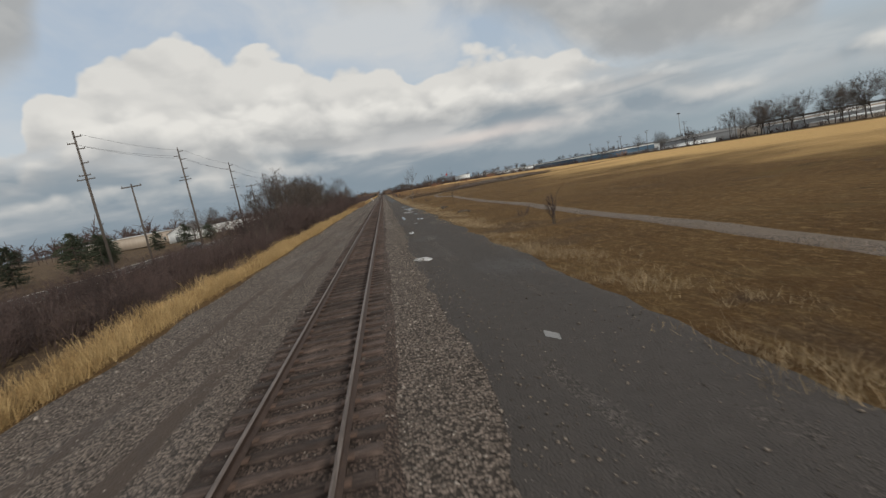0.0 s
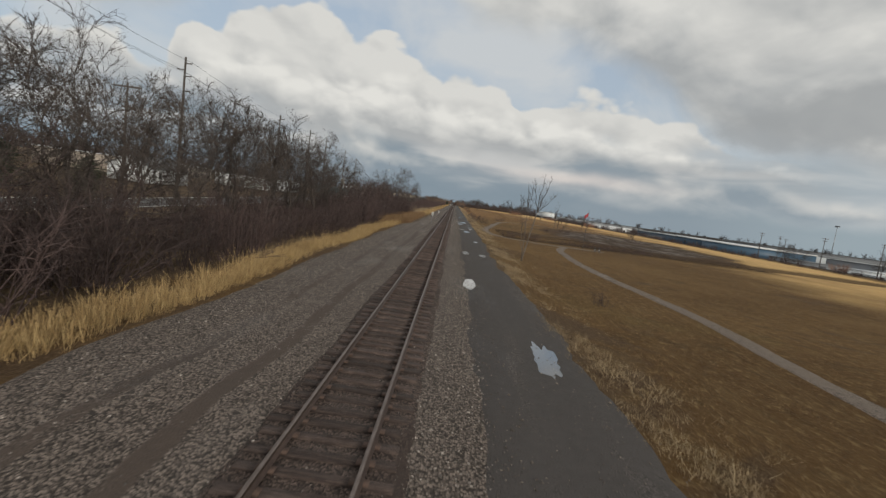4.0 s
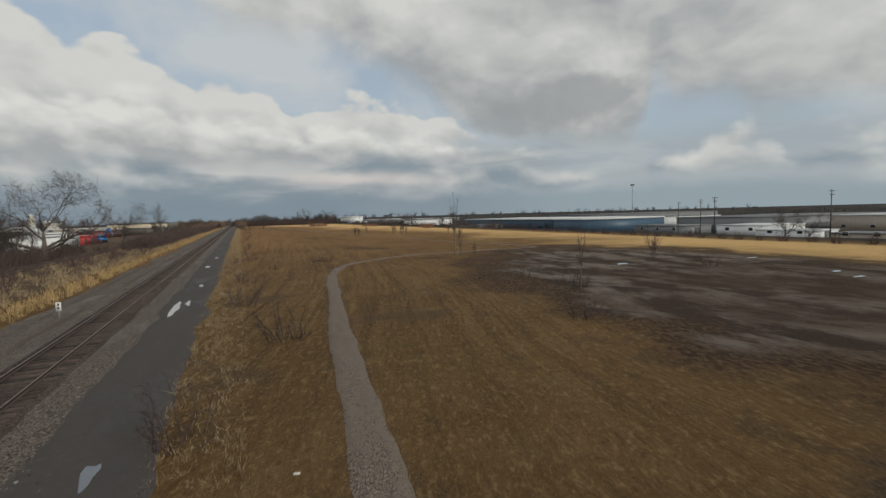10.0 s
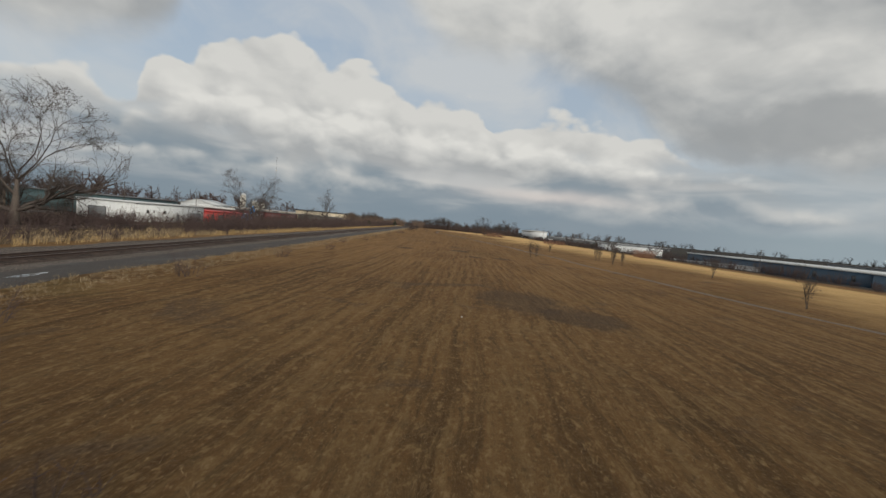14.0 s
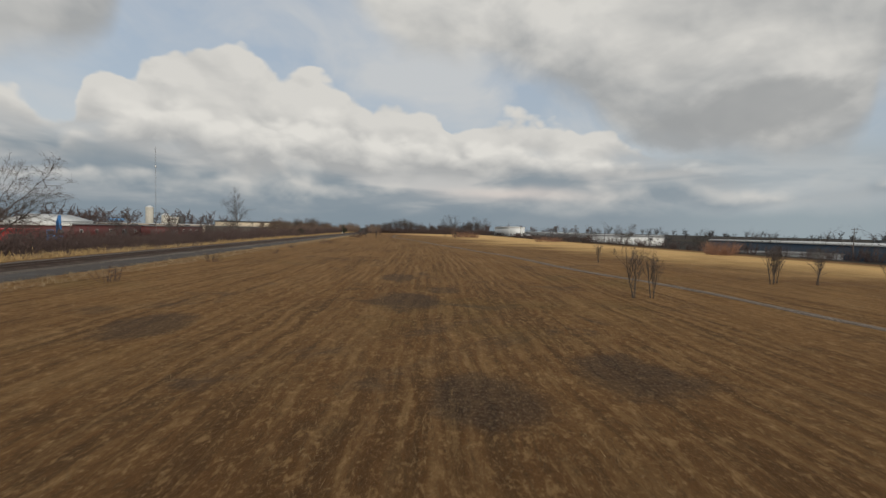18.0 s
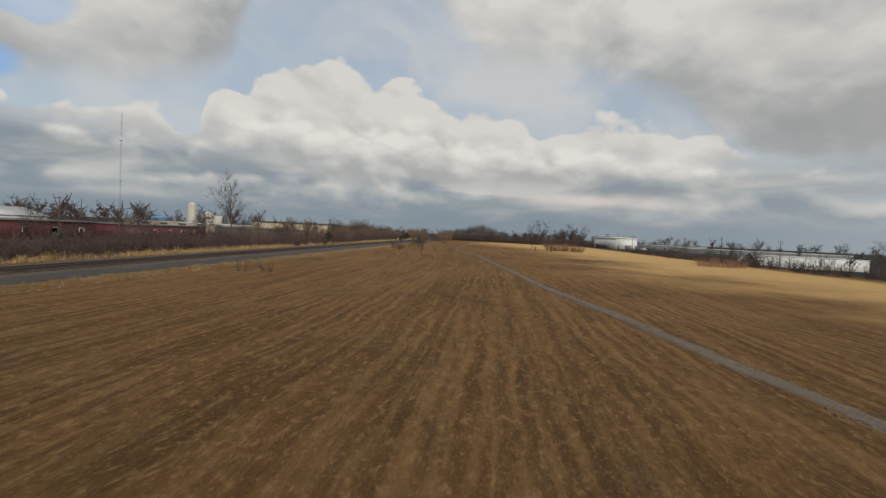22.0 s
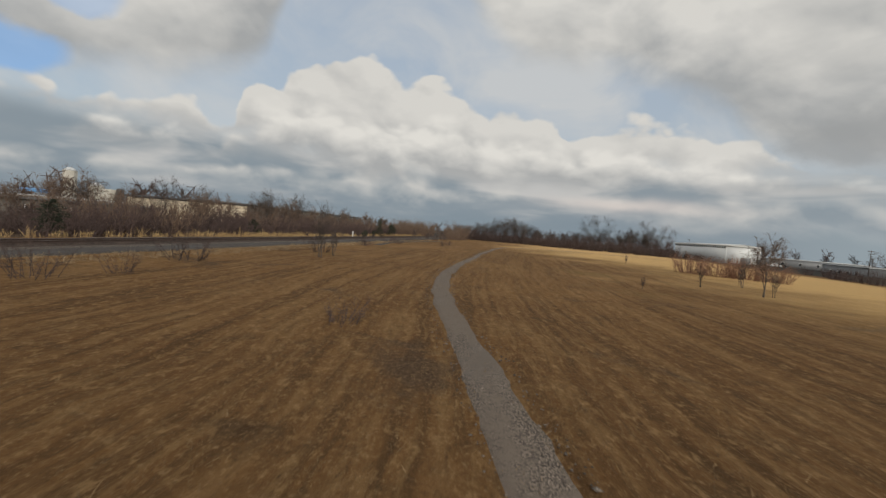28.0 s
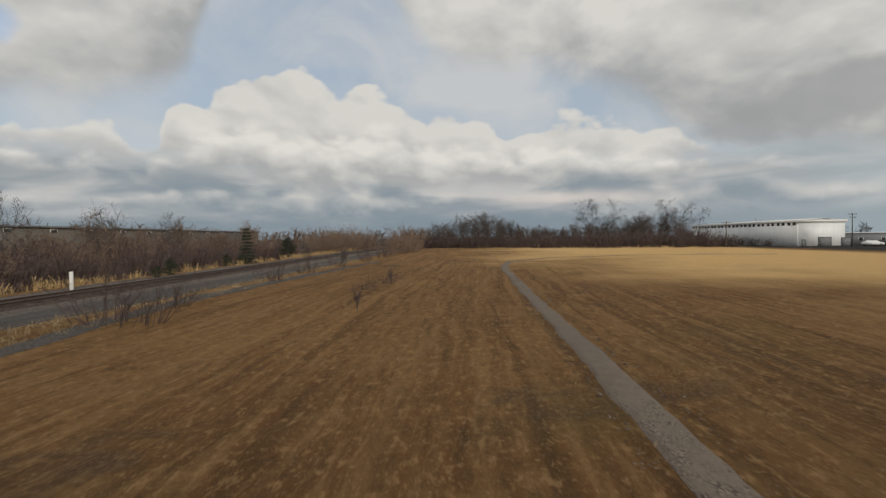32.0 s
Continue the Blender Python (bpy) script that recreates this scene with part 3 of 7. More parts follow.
M["galvanised"] = material("galvanised_steel", ((0.22, 0.23, 0.235), (0.30, 0.31, 0.315), (0.38, 0.39, 0.39)), (1, 9), 0.5, 0.6)
M["white_sign"] = material("white_painted_metal", ((0.70, 0.70, 0.68), (0.78, 0.78, 0.76), (0.66, 0.65, 0.62)), (3, 20), 0.55)
M["black_paint"] = material("black_paint", ((0.02, 0.02, 0.02), (0.028, 0.028, 0.03), (0.04, 0.04, 0.04)), (3, 20), 0.6)
M["dark_trim"] = material("dark_trim", ((0.05, 0.052, 0.055), (0.07, 0.072, 0.076), (0.09, 0.09, 0.095)), (1, 8), 0.6)
M["white_wall"] = siding_material("white_ribbed_cladding", (0.80, 0.82, 0.82))
M["grey_wall"] = siding_material("grey_ribbed_cladding", (0.20, 0.21, 0.22))
M["blue_wall"] = siding_material("dark_blue_cladding", (0.026, 0.058, 0.098))
M["blue_wall_light"] = siding_material("mid_blue_cladding", (0.055, 0.11, 0.17))
M["red_wall"] = siding_material("red_painted_cladding", (0.115, 0.030, 0.030))
M["bright_red"] = siding_material("bright_red_cladding", (0.52, 0.055, 0.05))
M["taupe_wall"] = siding_material("grey_brown_cladding", (0.125, 0.115, 0.10))
M["cream_wall"] = siding_material("cream_cladding", (0.72, 0.62, 0.46))
M["tan_wall"] = siding_material("tan_cladding", (0.40, 0.34, 0.28))
M["teal_wall"] = siding_material("teal_cladding", (0.075, 0.125, 0.135))
M["roof_white"] = material("white_membrane_roof", ((0.50, 0.52, 0.54), (0.60, 0.62, 0.63), (0.68, 0.69, 0.69)), (0.1, 1.5), 0.7)
M["roof_grey"] = material("grey_roofing", ((0.12, 0.125, 0.13), (0.165, 0.17, 0.177), (0.22, 0.225, 0.23)), (0.1, 1.5), 0.8)
M["concrete"] = material("pale_concrete", ((0.40, 0.38, 0.33), (0.50, 0.475, 0.41), (0.58, 0.55, 0.48)), (0.3, 3), 0.9, bump=0.2, stretch=(1, 1, 0.3))
M["window"] = material("dark_window_glass", ((0.02, 0.024, 0.028), (0.03, 0.035, 0.04), (0.045, 0.05, 0.055)), (0.5, 4), 0.12)
M["car_paint"] = material("dark_car_paint", ((0.018, 0.020, 0.022), (0.024, 0.026, 0.028), (0.03, 0.032, 0.034)), (1, 9), 0.25, 0.2)
M["white_paint"] = material("white_car_paint", ((0.68, 0.69, 0.70), (0.74, 0.75, 0.76), (0.7, 0.7, 0.7)), (1, 9), 0.3)
M["rubber"] = material("tyre_rubber", ((0.018, 0.018, 0.018), (0.026, 0.026, 0.026), (0.035, 0.034, 0.033)), (4, 30), 0.85)
M["blue_machine"] = material("blue_machine_paint", ((0.02, 0.13, 0.36), (0.025, 0.17, 0.45), (0.05, 0.22, 0.50)), (1, 9), 0.4)
M["blue_tarp"] = material("bright_blue_panel", ((0.10, 0.30, 0.62), (0.13, 0.36, 0.70), (0.2, 0.42, 0.72)), (0.6, 5), 0.5)
M["flag"] = material("red_flag_cloth", ((0.40, 0.03, 0.035), (0.50, 0.045, 0.05), (0.42, 0.04, 0.045)), (3, 20), 0.85)
M["log"] = material("dead_log_bark", ((0.04, 0.032, 0.026), (0.075, 0.058, 0.046), (0.15, 0.12, 0.095)), (2, 10), 0.95, bump=0.6, bump_scale=14)
M["litter"] = material("pale_litter", ((0.55, 0.53, 0.48), (0.65, 0.63, 0.58), (0.45, 0.42, 0.36)), (5, 30), 0.7)


def puddle_material():
    m = bpy.data.materials.new("standing_water")
    m.use_nodes = True
    N = Nodes(m.node_tree)
    pos = N.add("ShaderNodeTexCoord").outputs["Object"]
    p = N.add("ShaderNodeBsdfPrincipled")
    N.plug(N.mix(N.noise(pos, 1.2, 3.0), (0.045, 0.042, 0.040), (0.085, 0.08, 0.075)), p.inputs["Base Color"])
    N.plug(0.03, p.inputs["Roughness"]), N.plug(1.0, p.inputs["Specular IOR Level"]), N.plug(1.6, p.inputs["IOR"])
    N.plug(0.6, p.inputs["Coat Weight"]), N.plug(0.03, p.inputs["Coat Roughness"])
    out = N.add("ShaderNodeOutputMaterial")
    N.plug(p.outputs[0], out.inputs[0])
    return m


M["water"] = puddle_material()
M["film"] = material("wet_mud", ((0.075, 0.070, 0.067), (0.092, 0.086, 0.082), (0.11, 0.103, 0.098)), (1.0, 6.0), 0.36)

# ---- mesh helpers ----
def mesh_of(name, verts, faces, mats=(), ids=None, smooth=False):
    """A mesh from numpy arrays: faces all of one size, or a list of such arrays."""
    me = bpy.data.meshes.new(name)
    blocks = [np.asarray(f, np.int32) for f in (faces if isinstance(faces, list) else [faces]) if len(f)]
    verts = np.asarray(verts, np.float32)
    me.vertices.add(len(verts))
    me.vertices.foreach_set("co", verts.ravel())
    loops = np.concatenate([b.ravel() for b in blocks])
    sizes = np.concatenate([np.full(len(b), b.shape[1], np.int32) for b in blocks])
    me.loops.add(len(loops))
    me.loops.foreach_set("vertex_index", loops)
    me.polygons.add(len(sizes))
    me.polygons.foreach_set("loop_start", np.r_[0, np.cumsum(sizes)[:-1]].astype(np.int32))
    if ids is not None:
        me.polygons.foreach_set("material_index", np.asarray(ids, np.int32))
    if smooth:
        me.polygons.foreach_set("use_smooth", np.ones(len(sizes), bool))
    me.update(calc_edges=True)
    for m in mats:
        me.materials.append(M[m])
    return me


class Shape:
    """Collects boxes, tubes and sheets into one mesh."""

    def __init__(self):
        self.v, self.f, self.n = [], {}, 0

    def put(self, verts, faces, mat=0):
        verts = np.asarray(verts, float)
        for face in faces:
            self.f.setdefault((len(face), mat), []).append([self.n + i for i in face])
        self.v.append(verts)
        self.n += len(verts)
        return self

    def box(self, a, b, mat=0, bevel=0.0, turn=None):
        """A box from corner a to corner b, its edges cut by bevel."""
        a, b = np.minimum(a, b).astype(float), np.maximum(a, b).astype(float)
        if bevel <= 0:
            v = [(x, y, z) for z in (a[2], b[2]) for x, y in ((a[0], a[1]), (b[0], a[1]), (b[0], b[1]), (a[0], b[1]))]
            f = [(3, 2, 1, 0), (4, 5, 6, 7)] + [(i, (i + 1) % 4, 4 + (i + 1) % 4, 4 + i) for i in range(4)]
        else:
            e = min(bevel, *((b - a) / 2.2))
            ring = lambda d, z: [(a[0] + d, a[1], z), (b[0] - d, a[1], z), (b[0], a[1] + d, z), (b[0], b[1] - d, z), (b[0] - d, b[1], z), (a[0] + d, b[1], z), (a[0], b[1] - d, z), (a[0], a[1] + d, z)]  # noqa: E731
            inn = [(np.clip(x, a[0] + e, b[0] - e), np.clip(y, a[1] + e, b[1] - e), 0) for x, y, _ in ring(e, 0)]
            v = [(x, y, a[2]) for x, y, _ in inn] + ring(e, a[2] + e) + ring(e, b[2] - e) + [(x, y, b[2]) for x, y, _ in inn]
            f = [tuple(range(7, -1, -1)), tuple(range(24, 32))]
            f += [(8 * k + i, 8 * k + (i + 1) % 8, 8 * k + 8 + (i + 1) % 8, 8 * k + 8 + i) for k in range(3) for i in range(8)]
        v = np.array(v, float)
        if turn is not None:
            mid = (a + b) / 2
            v = (v - mid) @ np.array(turn.to_3x3()).T + mid
        return self.put(v, f, mat)

    def tube(self, points, radii, sides=8, mat=0, caps=True):
        pts = np.asarray(points, float)
        radii = np.full(len(pts), radii, float) if np.isscalar(radii) else np.asarray(radii, float)
        way = np.gradient(pts, axis=0)
        way /= np.linalg.norm(way, axis=1)[:, None] + 1e-9
        side = np.array([1.0, 0, 0]) if abs(way[0][0]) < 0.8 else np.array([0, 1.0, 0])
        ang = np.arange(sides) * 2 * np.pi / sides
        v = []
        for p, w, r in zip(pts, way, radii):
            u = np.cross(w, side)
            u /= np.linalg.norm(u)
            t = np.cross(u, w)
            v.append(p + r * (np.cos(ang)[:, None] * u + np.sin(ang)[:, None] * t))
        f = [(k * sides + i, k * sides + i + sides, k * sides + sides + (i + 1) % sides, k * sides + (i + 1) % sides) for k in range(len(pts) - 1) for i in range(sides)]
        if caps:
            f += [tuple(range(sides)), tuple(range((len(pts) - 1) * sides + sides - 1, (len(pts) - 1) * sides - 1, -1))]
        return self.put(np.concatenate(v), f, mat)

    def mesh(self, name, *mats, smooth=False):
        blocks, ids = [], []
        for (size, mat), faces in self.f.items():
            blocks.append(np.array(faces))
            ids += [mat] * len(faces)
        return mesh_of(name, np.concatenate(self.v), blocks, mats, ids, smooth)


def thing(name, label, category, place=(0, 0, 0), turn=0.0, group="", kind=""):
    ob = new(name)
    ob.matrix_world = pose(*place, 0, 0, turn)
    ob.empty_display_size = 0.2
    return tagged(ob, label, category, group, kind)


def part(name, shape, mats, parent=None, label="", smooth=False):
    """Links a shape as one mesh object under a thing or a part."""
    mats = (mats,) if isinstance(mats, str) else mats
    ob = new(name, shape.mesh(name, *mats, smooth=smooth) if isinstance(shape, Shape) else shape)
    if parent is not None:
        ob.parent = parent
    return tagged(ob, label) if label else ob


# ---- terrain ----
def lay(x, y):
    """Height of the ground before any road or bed is laid on it."""
    x, y = np.asarray(x, float), np.asarray(y, float)
    s = lambda v, a, b: np.clip((v - a) / (b - a), 0, 1) ** 2 * (3 - 2 * np.clip((v - a) / (b - a), 0, 1))  # noqa: E731
    z = -0.42 - 0.18 * s(x, 6.0, 9.5)
    z = z - 0.30 * s(x, -6.5, -8.5) - 0.35 * s(x, -9.5, -13.0) + 0.15 * s(x, -30, -45)
    z = z - 0.9 * s(y, 200, 300) * s(x, -24, -40)
    # the land falls away beyond the field's hedge
    z = z - 6.0 * s(x, 116, 150) * s(y, 640, 540) * s(y, -400, -100)
    # gentle swells
    z = z + 0.10 * np.sin(x * 0.11 + 1.3) * np.sin(y * 0.043) * s(np.abs(x), 9, 16) + 0.05 * np.sin(x * 0.37 + y * 0.21) * s(np.abs(x), 9, 16)
    # the ditch and its stream
    run = np.interp(x, [10, 18.5, 20.7, 23.5, 27.4, 31.2, 36, 45, 60, 80, 105], [153.0, 154.7, 154.9, 155.9, 157.6, 158.5, 160, 162.5, 163.5, 164, 166])
    deep = 1.45 * s(x, 10.5, 18.0) * s(x, 105, 85)
    z = z - deep * np.exp(-((y - run) / (2.5 + 0.08 * (x - 14).clip(0, 36))) ** 2)
    # a shallow wet hollow
    z = z - 0.4 * np.exp(-((x - 56) / 20) ** 2 - ((y - 198) / 26) ** 2)
    return z


def ground_sheet():
    xs = np.unique(np.round(np.r_[-3000, -1500, -700, -350, -200, -150, np.arange(-110, -20, 5.0), np.arange(-20, 14, 1.0), np.arange(14, 62, 1.3), np.arange(62, 130, 3.0), np.arange(130, 170, 5), 200, 260, 340, 450, 700, 1500, 3000], 3))
    ys = np.unique(np.round(np.r_[-2500, -1200, -500, -250, -120, np.arange(-60, 140, 4.0), np.arange(140, 176, 0.9), np.arange(176, 240, 2.5), np.arange(240, 740, 5.0), 780, 850, 950, 1100, 1400, 2000, 3000, 4500], 3))
    X, Y = np.meshgrid(xs, ys)
    Z = lay(X, Y)
    n = len(xs)
    idx = np.arange(len(xs) * len(ys)).reshape(len(ys), n)
    f = np.stack([idx[:-1, :-1], idx[:-1, 1:], idx[1:, 1:], idx[1:, :-1]], -1).reshape(-1, 4)
    ob = new("ground", mesh_of("ground", np.stack([X, Y, Z], -1).reshape(-1, 3), f, ("field",), smooth=True))
    return tagged(ob, "flat mown field of dry brown grass beside the railway", "ground", kind="structure")


def ribbon(name, centre, widths, z_up, mat, ragged=0.2, cols=7, step=0.8, follow=True, crown=0.0, seed=1):
    """A strip laid over the ground along a line of (x, y), with uneven edges that dip into the ground."""
    rng = np.random.default_rng(seed)
    c = np.asarray(centre, float)
    along = np.r_[0, np.cumsum(np.linalg.norm(np.diff(c, axis=0), axis=1))]
    s = np.arange(0, along[-1] + step, step).clip(0, along[-1])
    fine = np.stack([np.interp(s, along, c[:, k]) for k in (0, 1)], 1)
    for _ in range(max(1, int(40 / step))):
        fine[1:-1] = (fine[:-2] + 2 * fine[1:-1] + fine[2:]) / 4
    w = np.interp(s, along, widths) if np.ndim(widths) else np.full(len(s), widths)
    way = np.gradient(fine, axis=0)
    way /= np.linalg.norm(way, axis=1)[:, None]
    out = np.stack([way[:, 1], -way[:, 0]], 1)
    soft = lambda: np.convolve(rng.normal(0, ragged, len(s) + 4), np.ones(5) / 2.6, "valid")  # noqa: E731
    left, right = -w / 2 + soft(), w / 2 + soft()
    v = []
    for k in range(cols):
        u = k / (cols - 1)
        off = left * (1 - u) + right * u
        p = fine + out * off[:, None]
        base = lay(p[:, 0], p[:, 1]) if follow else np.zeros(len(p))
        edge = -0.10 if k in (0, cols - 1) else z_up + crown * (1 - (2 * u - 1) ** 2)
        v.append(np.c_[p, base + edge])
    v = np.stack(v, 1).reshape(-1, 3)
    idx = np.arange(len(v)).reshape(len(s), cols)
    f = np.stack([idx[:-1, :-1], idx[:-1, 1:], idx[1:, 1:], idx[1:, :-1]], -1).reshape(-1, 4)
    return new(name, mesh_of(name, v, f, (mat,), smooth=True))


ground = ground_sheet()
PATH_LINE = [(13.0, -60), (13.6, 0), (14.6, 20), (15.4, 45), (15.6, 66), (16.4, 80), (17.2, 95), (16.6, 108), (16.3, 122), (17.8, 136), (20.6, 143.6)]
BRANCH = [(27, 143.2), (20.6, 143.6), (15.2, 145), (11.6, 147.4), (9.6, 150.3), (8.6, 155), (8.5, 161), (8.9, 167), (9.9, 175), (11.3, 183), (12.6, 193), (13.6, 200), (15.0, 208), (16.4, 217), (17.6, 225), (19.4, 232), (22.0, 237.2), (26, 241.2), (31, 243.7), (37, 245.4), (46, 246.2), (62, 247)]
FAR_PATH = [(62, 247), (60, 262), (56, 285), (53.4, 305), (52.2, 322), (51.6, 338), (50.4, 343), (49.0, 362), (47.6, 380), (45.6, 392), (44.2, 401), (43.4, 405), (42.0, 411), (40.9, 419), (39.8, 432), (38.4, 442), (37.3, 450), (36.3, 460), (34.9, 474), (32.7, 484), (30.7, 492), (29.2, 498), (28.4, 503), (27.7, 509), (27.2, 516), (27.4, 523), (27.7, 532), (27.9, 542), (27.95, 552), (28.2, 558), (28.6, 564), (29.0, 577), (29.6, 592), (30.4, 604), (33, 616), (42, 625), (60, 628), (84, 630)]
bed = ribbon("track_bed", [(-1.75, -70), (-1.75, 140), (-0.95, 156), (-0.95, 900)], [11.3, 11.3, 9.7, 9.7], 0.07, "ballast", 0.28, 15, 1.2, crown=0.03, seed=2)
tagged(bed, "grey crushed stone track bed with worn wheel lanes", "track bed", kind="structure")
crib = ribbon("track_bed", [(0, -70), (0, 900)], 3.5, 0.178, "crib", 0.07, 11, 0.6, crown=0.012, seed=14)
tagged(crib, "brown dusty stone packed between the timber ties", "track bed", kind="structure")
service_road = ribbon("road", [(4.9, -70), (4.9, 60), (4.6, 90), (4.4, 105), (4.4, 560), (5.5, 600), (6.0, 900)], [5.2, 5.2, 4.6, 3.7, 3.5, 3.7, 4.0], 0.105, "road_dirt", 0.17, 9, 0.6, seed=3)
tagged(service_road, "dark packed dirt service road with puddles along the track", "dirt road", kind="structure")
for k, (line, wide) in enumerate(((PATH_LINE, 1.5), (BRANCH, [1.75] * 5 + [1.95] * 4 + [1.8] * 3 + [1.5] * 10), (FAR_PATH, [1.0] * 6 + [1.2] * 9 + [1.25] * 4 + [1.4] * 6 + [1.1] * 13))):
    p = ribbon("pavement", line, wide, 0.035 + 0.004 * k, "path", 0.075, 7, 0.45, seed=4 + k)
    tagged(p, "narrow winding footpath of fine grey gravel through grass", "footpath", kind="structure")
side = ribbon("pavement", [(9.5, 552), (8.4, 562), (7.6, 571), (8.6, 585), (10, 600), (12, 615)], 1.5, 0.04, "road_dirt", 0.15, 7, 0.7, seed=9)
tagged(side, "muddy grey lane beside the service road", "footpath", kind="structure")
street = ribbon("road", [(-36, -120), (-36, 0), (-37, 120), (-46, 220), (-62, 300), (-80, 380)], 8.0, 0.06, "asphalt", 0.05, 7, 4.0, seed=8)
tagged(street, "two-lane grey asphalt street beyond the brush", "street", kind="structure")
for off in (-3.6, 3.6, 0.0):
    stripe = ribbon("road_marking", [(-36 + off, -120), (-36 + off, 0), (-37 + off, 120), (-46 + off, 220)], 0.14, 0.075, "paint_line", 0.0, 3, 4.0)
    tagged(stripe, "faded painted line on the asphalt street", "road marking", kind="structure")
stream = ribbon("water", [(17.9, 154.6), (18.5, 154.7), (20.7, 154.9), (23.5, 155.9), (27.4, 157.6), (31.2, 158.5), (34, 159.4)], [0.2, 0.3, 0.35, 0.6, 0.5, 0.3, 0.15], 0.12, "water", 0.22, 5, 0.3, seed=12)
tagged(stream, "shallow stream of clear water in a muddy ditch", "water", kind="structure")


def blob(x, y, length, width, seed, z, mat="water"):
    """A flat pool of standing water with a wandering edge."""
    rng = np.random.default_rng(seed)
    n = 56
    a = np.arange(n) * 2 * np.pi / n
    r = 1 + sum(rng.normal(0, 0.40 / k ** 1.15) * np.cos(k * a + rng.uniform(0, 6.3)) for k in range(2, 15))
    r = r.clip(0.45, 1.6)
    v = np.c_[x + r * np.cos(a) * width / 2, y + r * np.sin(a) * length / 2, np.full(n, z)]
    v = np.r_[v, [[x, y, z]]]
    return mesh_of("puddle", v, np.array([(i, (i + 1) % n, n) for i in range(n)]), (mat,))


POOLS = [(3.2, 17.6, 1.3, 0.75), (4.7, 5.1, 0.5, 0.25), (3.5, 31.0, 1.6, 0.4), (4.4, 39.0, 1.2, 0.3), (5.25, 44.1, 2.2, 0.55), (3.75, 49.9, 6.0, 0.35), (5.5, 53.9, 1.6, 0.4), (5.75, 70.8, 4.4, 1.1), (6.3, 69.4, 2.2, 0.5), (5.0, 72.6, 1.6, 0.35), (5.3, 83.5, 3.2, 0.8), (3.15, 95.6, 3.6, 0.7),
         (4.9, 126.0, 1.4, 0.5), (4.2, 144.5, 3.6, 1.0), (5.1, 158.1, 2.6, 0.75), (3.55, 167.6, 3.8, 0.75), (5.1, 166.4, 1.8, 0.55), (4.05, 178.6, 5.4, 2.0), (4.65, 187.9, 1.2, 0.4), (4.5, 214.6, 2.2, 0.35), (3.8, 212.6, 5.0, 0.6), (4.1, 245.6, 3.0, 0.6), (4.7, 225, 1.8, 0.4), (4.6, 262, 3.0, 0.5), (3.35, 170.2, 2.6, 0.9)]
for k, (x, y, l, w) in enumerate(POOLS):
    tagged(new("puddle", blob(x, y, l, w, 40 + k, float(lay(x, y)) + 0.112)), "shallow rain puddle reflecting the cloudy sky on dirt", "puddle", group="puddles on the service road")
# thin films of water that let the mud show through
for k, (x, y, l, w) in enumerate(((5.05, 60.6, 3.4, 1.1), (5.4, 66.2, 4.4, 0.55), (4.6, 62.6, 2.6, 0.4), (3.3, 112.2, 2.2, 0.75), (4.9, 111.5, 1.7, 0.7), (5.1, 152.8, 3.4, 0.6), (3.5, 149.6, 2.0, 0.9))):
    tagged(new("puddle", blob(x, y, l, w, 140 + k, float(lay(x, y)) + 0.1085 + 0.0004 * k, "film")), "thin film of rain water on grey mud", "puddle", group="puddles on the service road")

for k, (x, y, l, w) in enumerate(((53.0, 216.6, 1.0, 2.2), (70.5, 211.2, 0.6, 2.4), (64.8, 199.3, 0.5, 2.2), (62.0, 196.2, 0.4, 2.6))):
    zz = min(float(lay(x + dx * w / 3, y + dy * l / 3)) for dx in (-1, 0, 1) for dy in (-1, 0, 1)) + 0.06
    tagged(new("puddle", blob(x, y, l, w, 90 + k, zz)), "shallow pool of rain water in the wet hollow", "puddle", group="pools in the wet hollow")

# ---- railway ----
RAIL = [(-0.07, -0.172), (0.07, -0.172), (0.07, -0.160), (0.012, -0.140), (0.009, -0.045), (0.036, -0.034), (0.036, -0.006), (0.029, 0.0), (-0.029, 0.0), (-0.036, -0.006), (-0.036, -0.034), (-0.009, -0.045), (-0.012, -0.140), (-0.07, -0.160)]


def rail_mesh(x, y0, y1, z, step=12.0):
    s = Shape()
    ys = np.arange(y0, y1 + step, step)
    n = len(RAIL)
    v = [(x + u, y, z + w) for y in ys for u, w in RAIL]
    s.put(v, [])
    for k in range(len(ys) - 1):
        for i in range(n):
            j = (i + 1) % n
            face = [k * n + i, k * n + j, (k + 1) * n + j, (k + 1) * n + i]
            s.f.setdefault((4, 1 if i in (6, 7, 8) else 0), []).append(face)
    return s


def tie_shape(rng):
    """A worn, split timber, 2.6 m long."""
    s = Shape()
    s.box((-1.30 + rng.normal(0, 0.02), -0.115, -0.18), (1.30 + rng.normal(0, 0.02), 0.115, 0.0), 0, 0.02)
    v = s.v[0]
    v[:, 2] += rng.normal(0, 0.008, len(v))
    v[:, 1] += rng.normal(0, 0.006, len(v))
    for k in range(2):
        y = rng.uniform(-0.08, 0.08)
        a = rng.uniform(-1.2, 0.2)
        s.box((a, y - 0.004, -0.02), (a + rng.uniform(0.4, 1.0), y + 0.004, 0.006), 0)
    return s


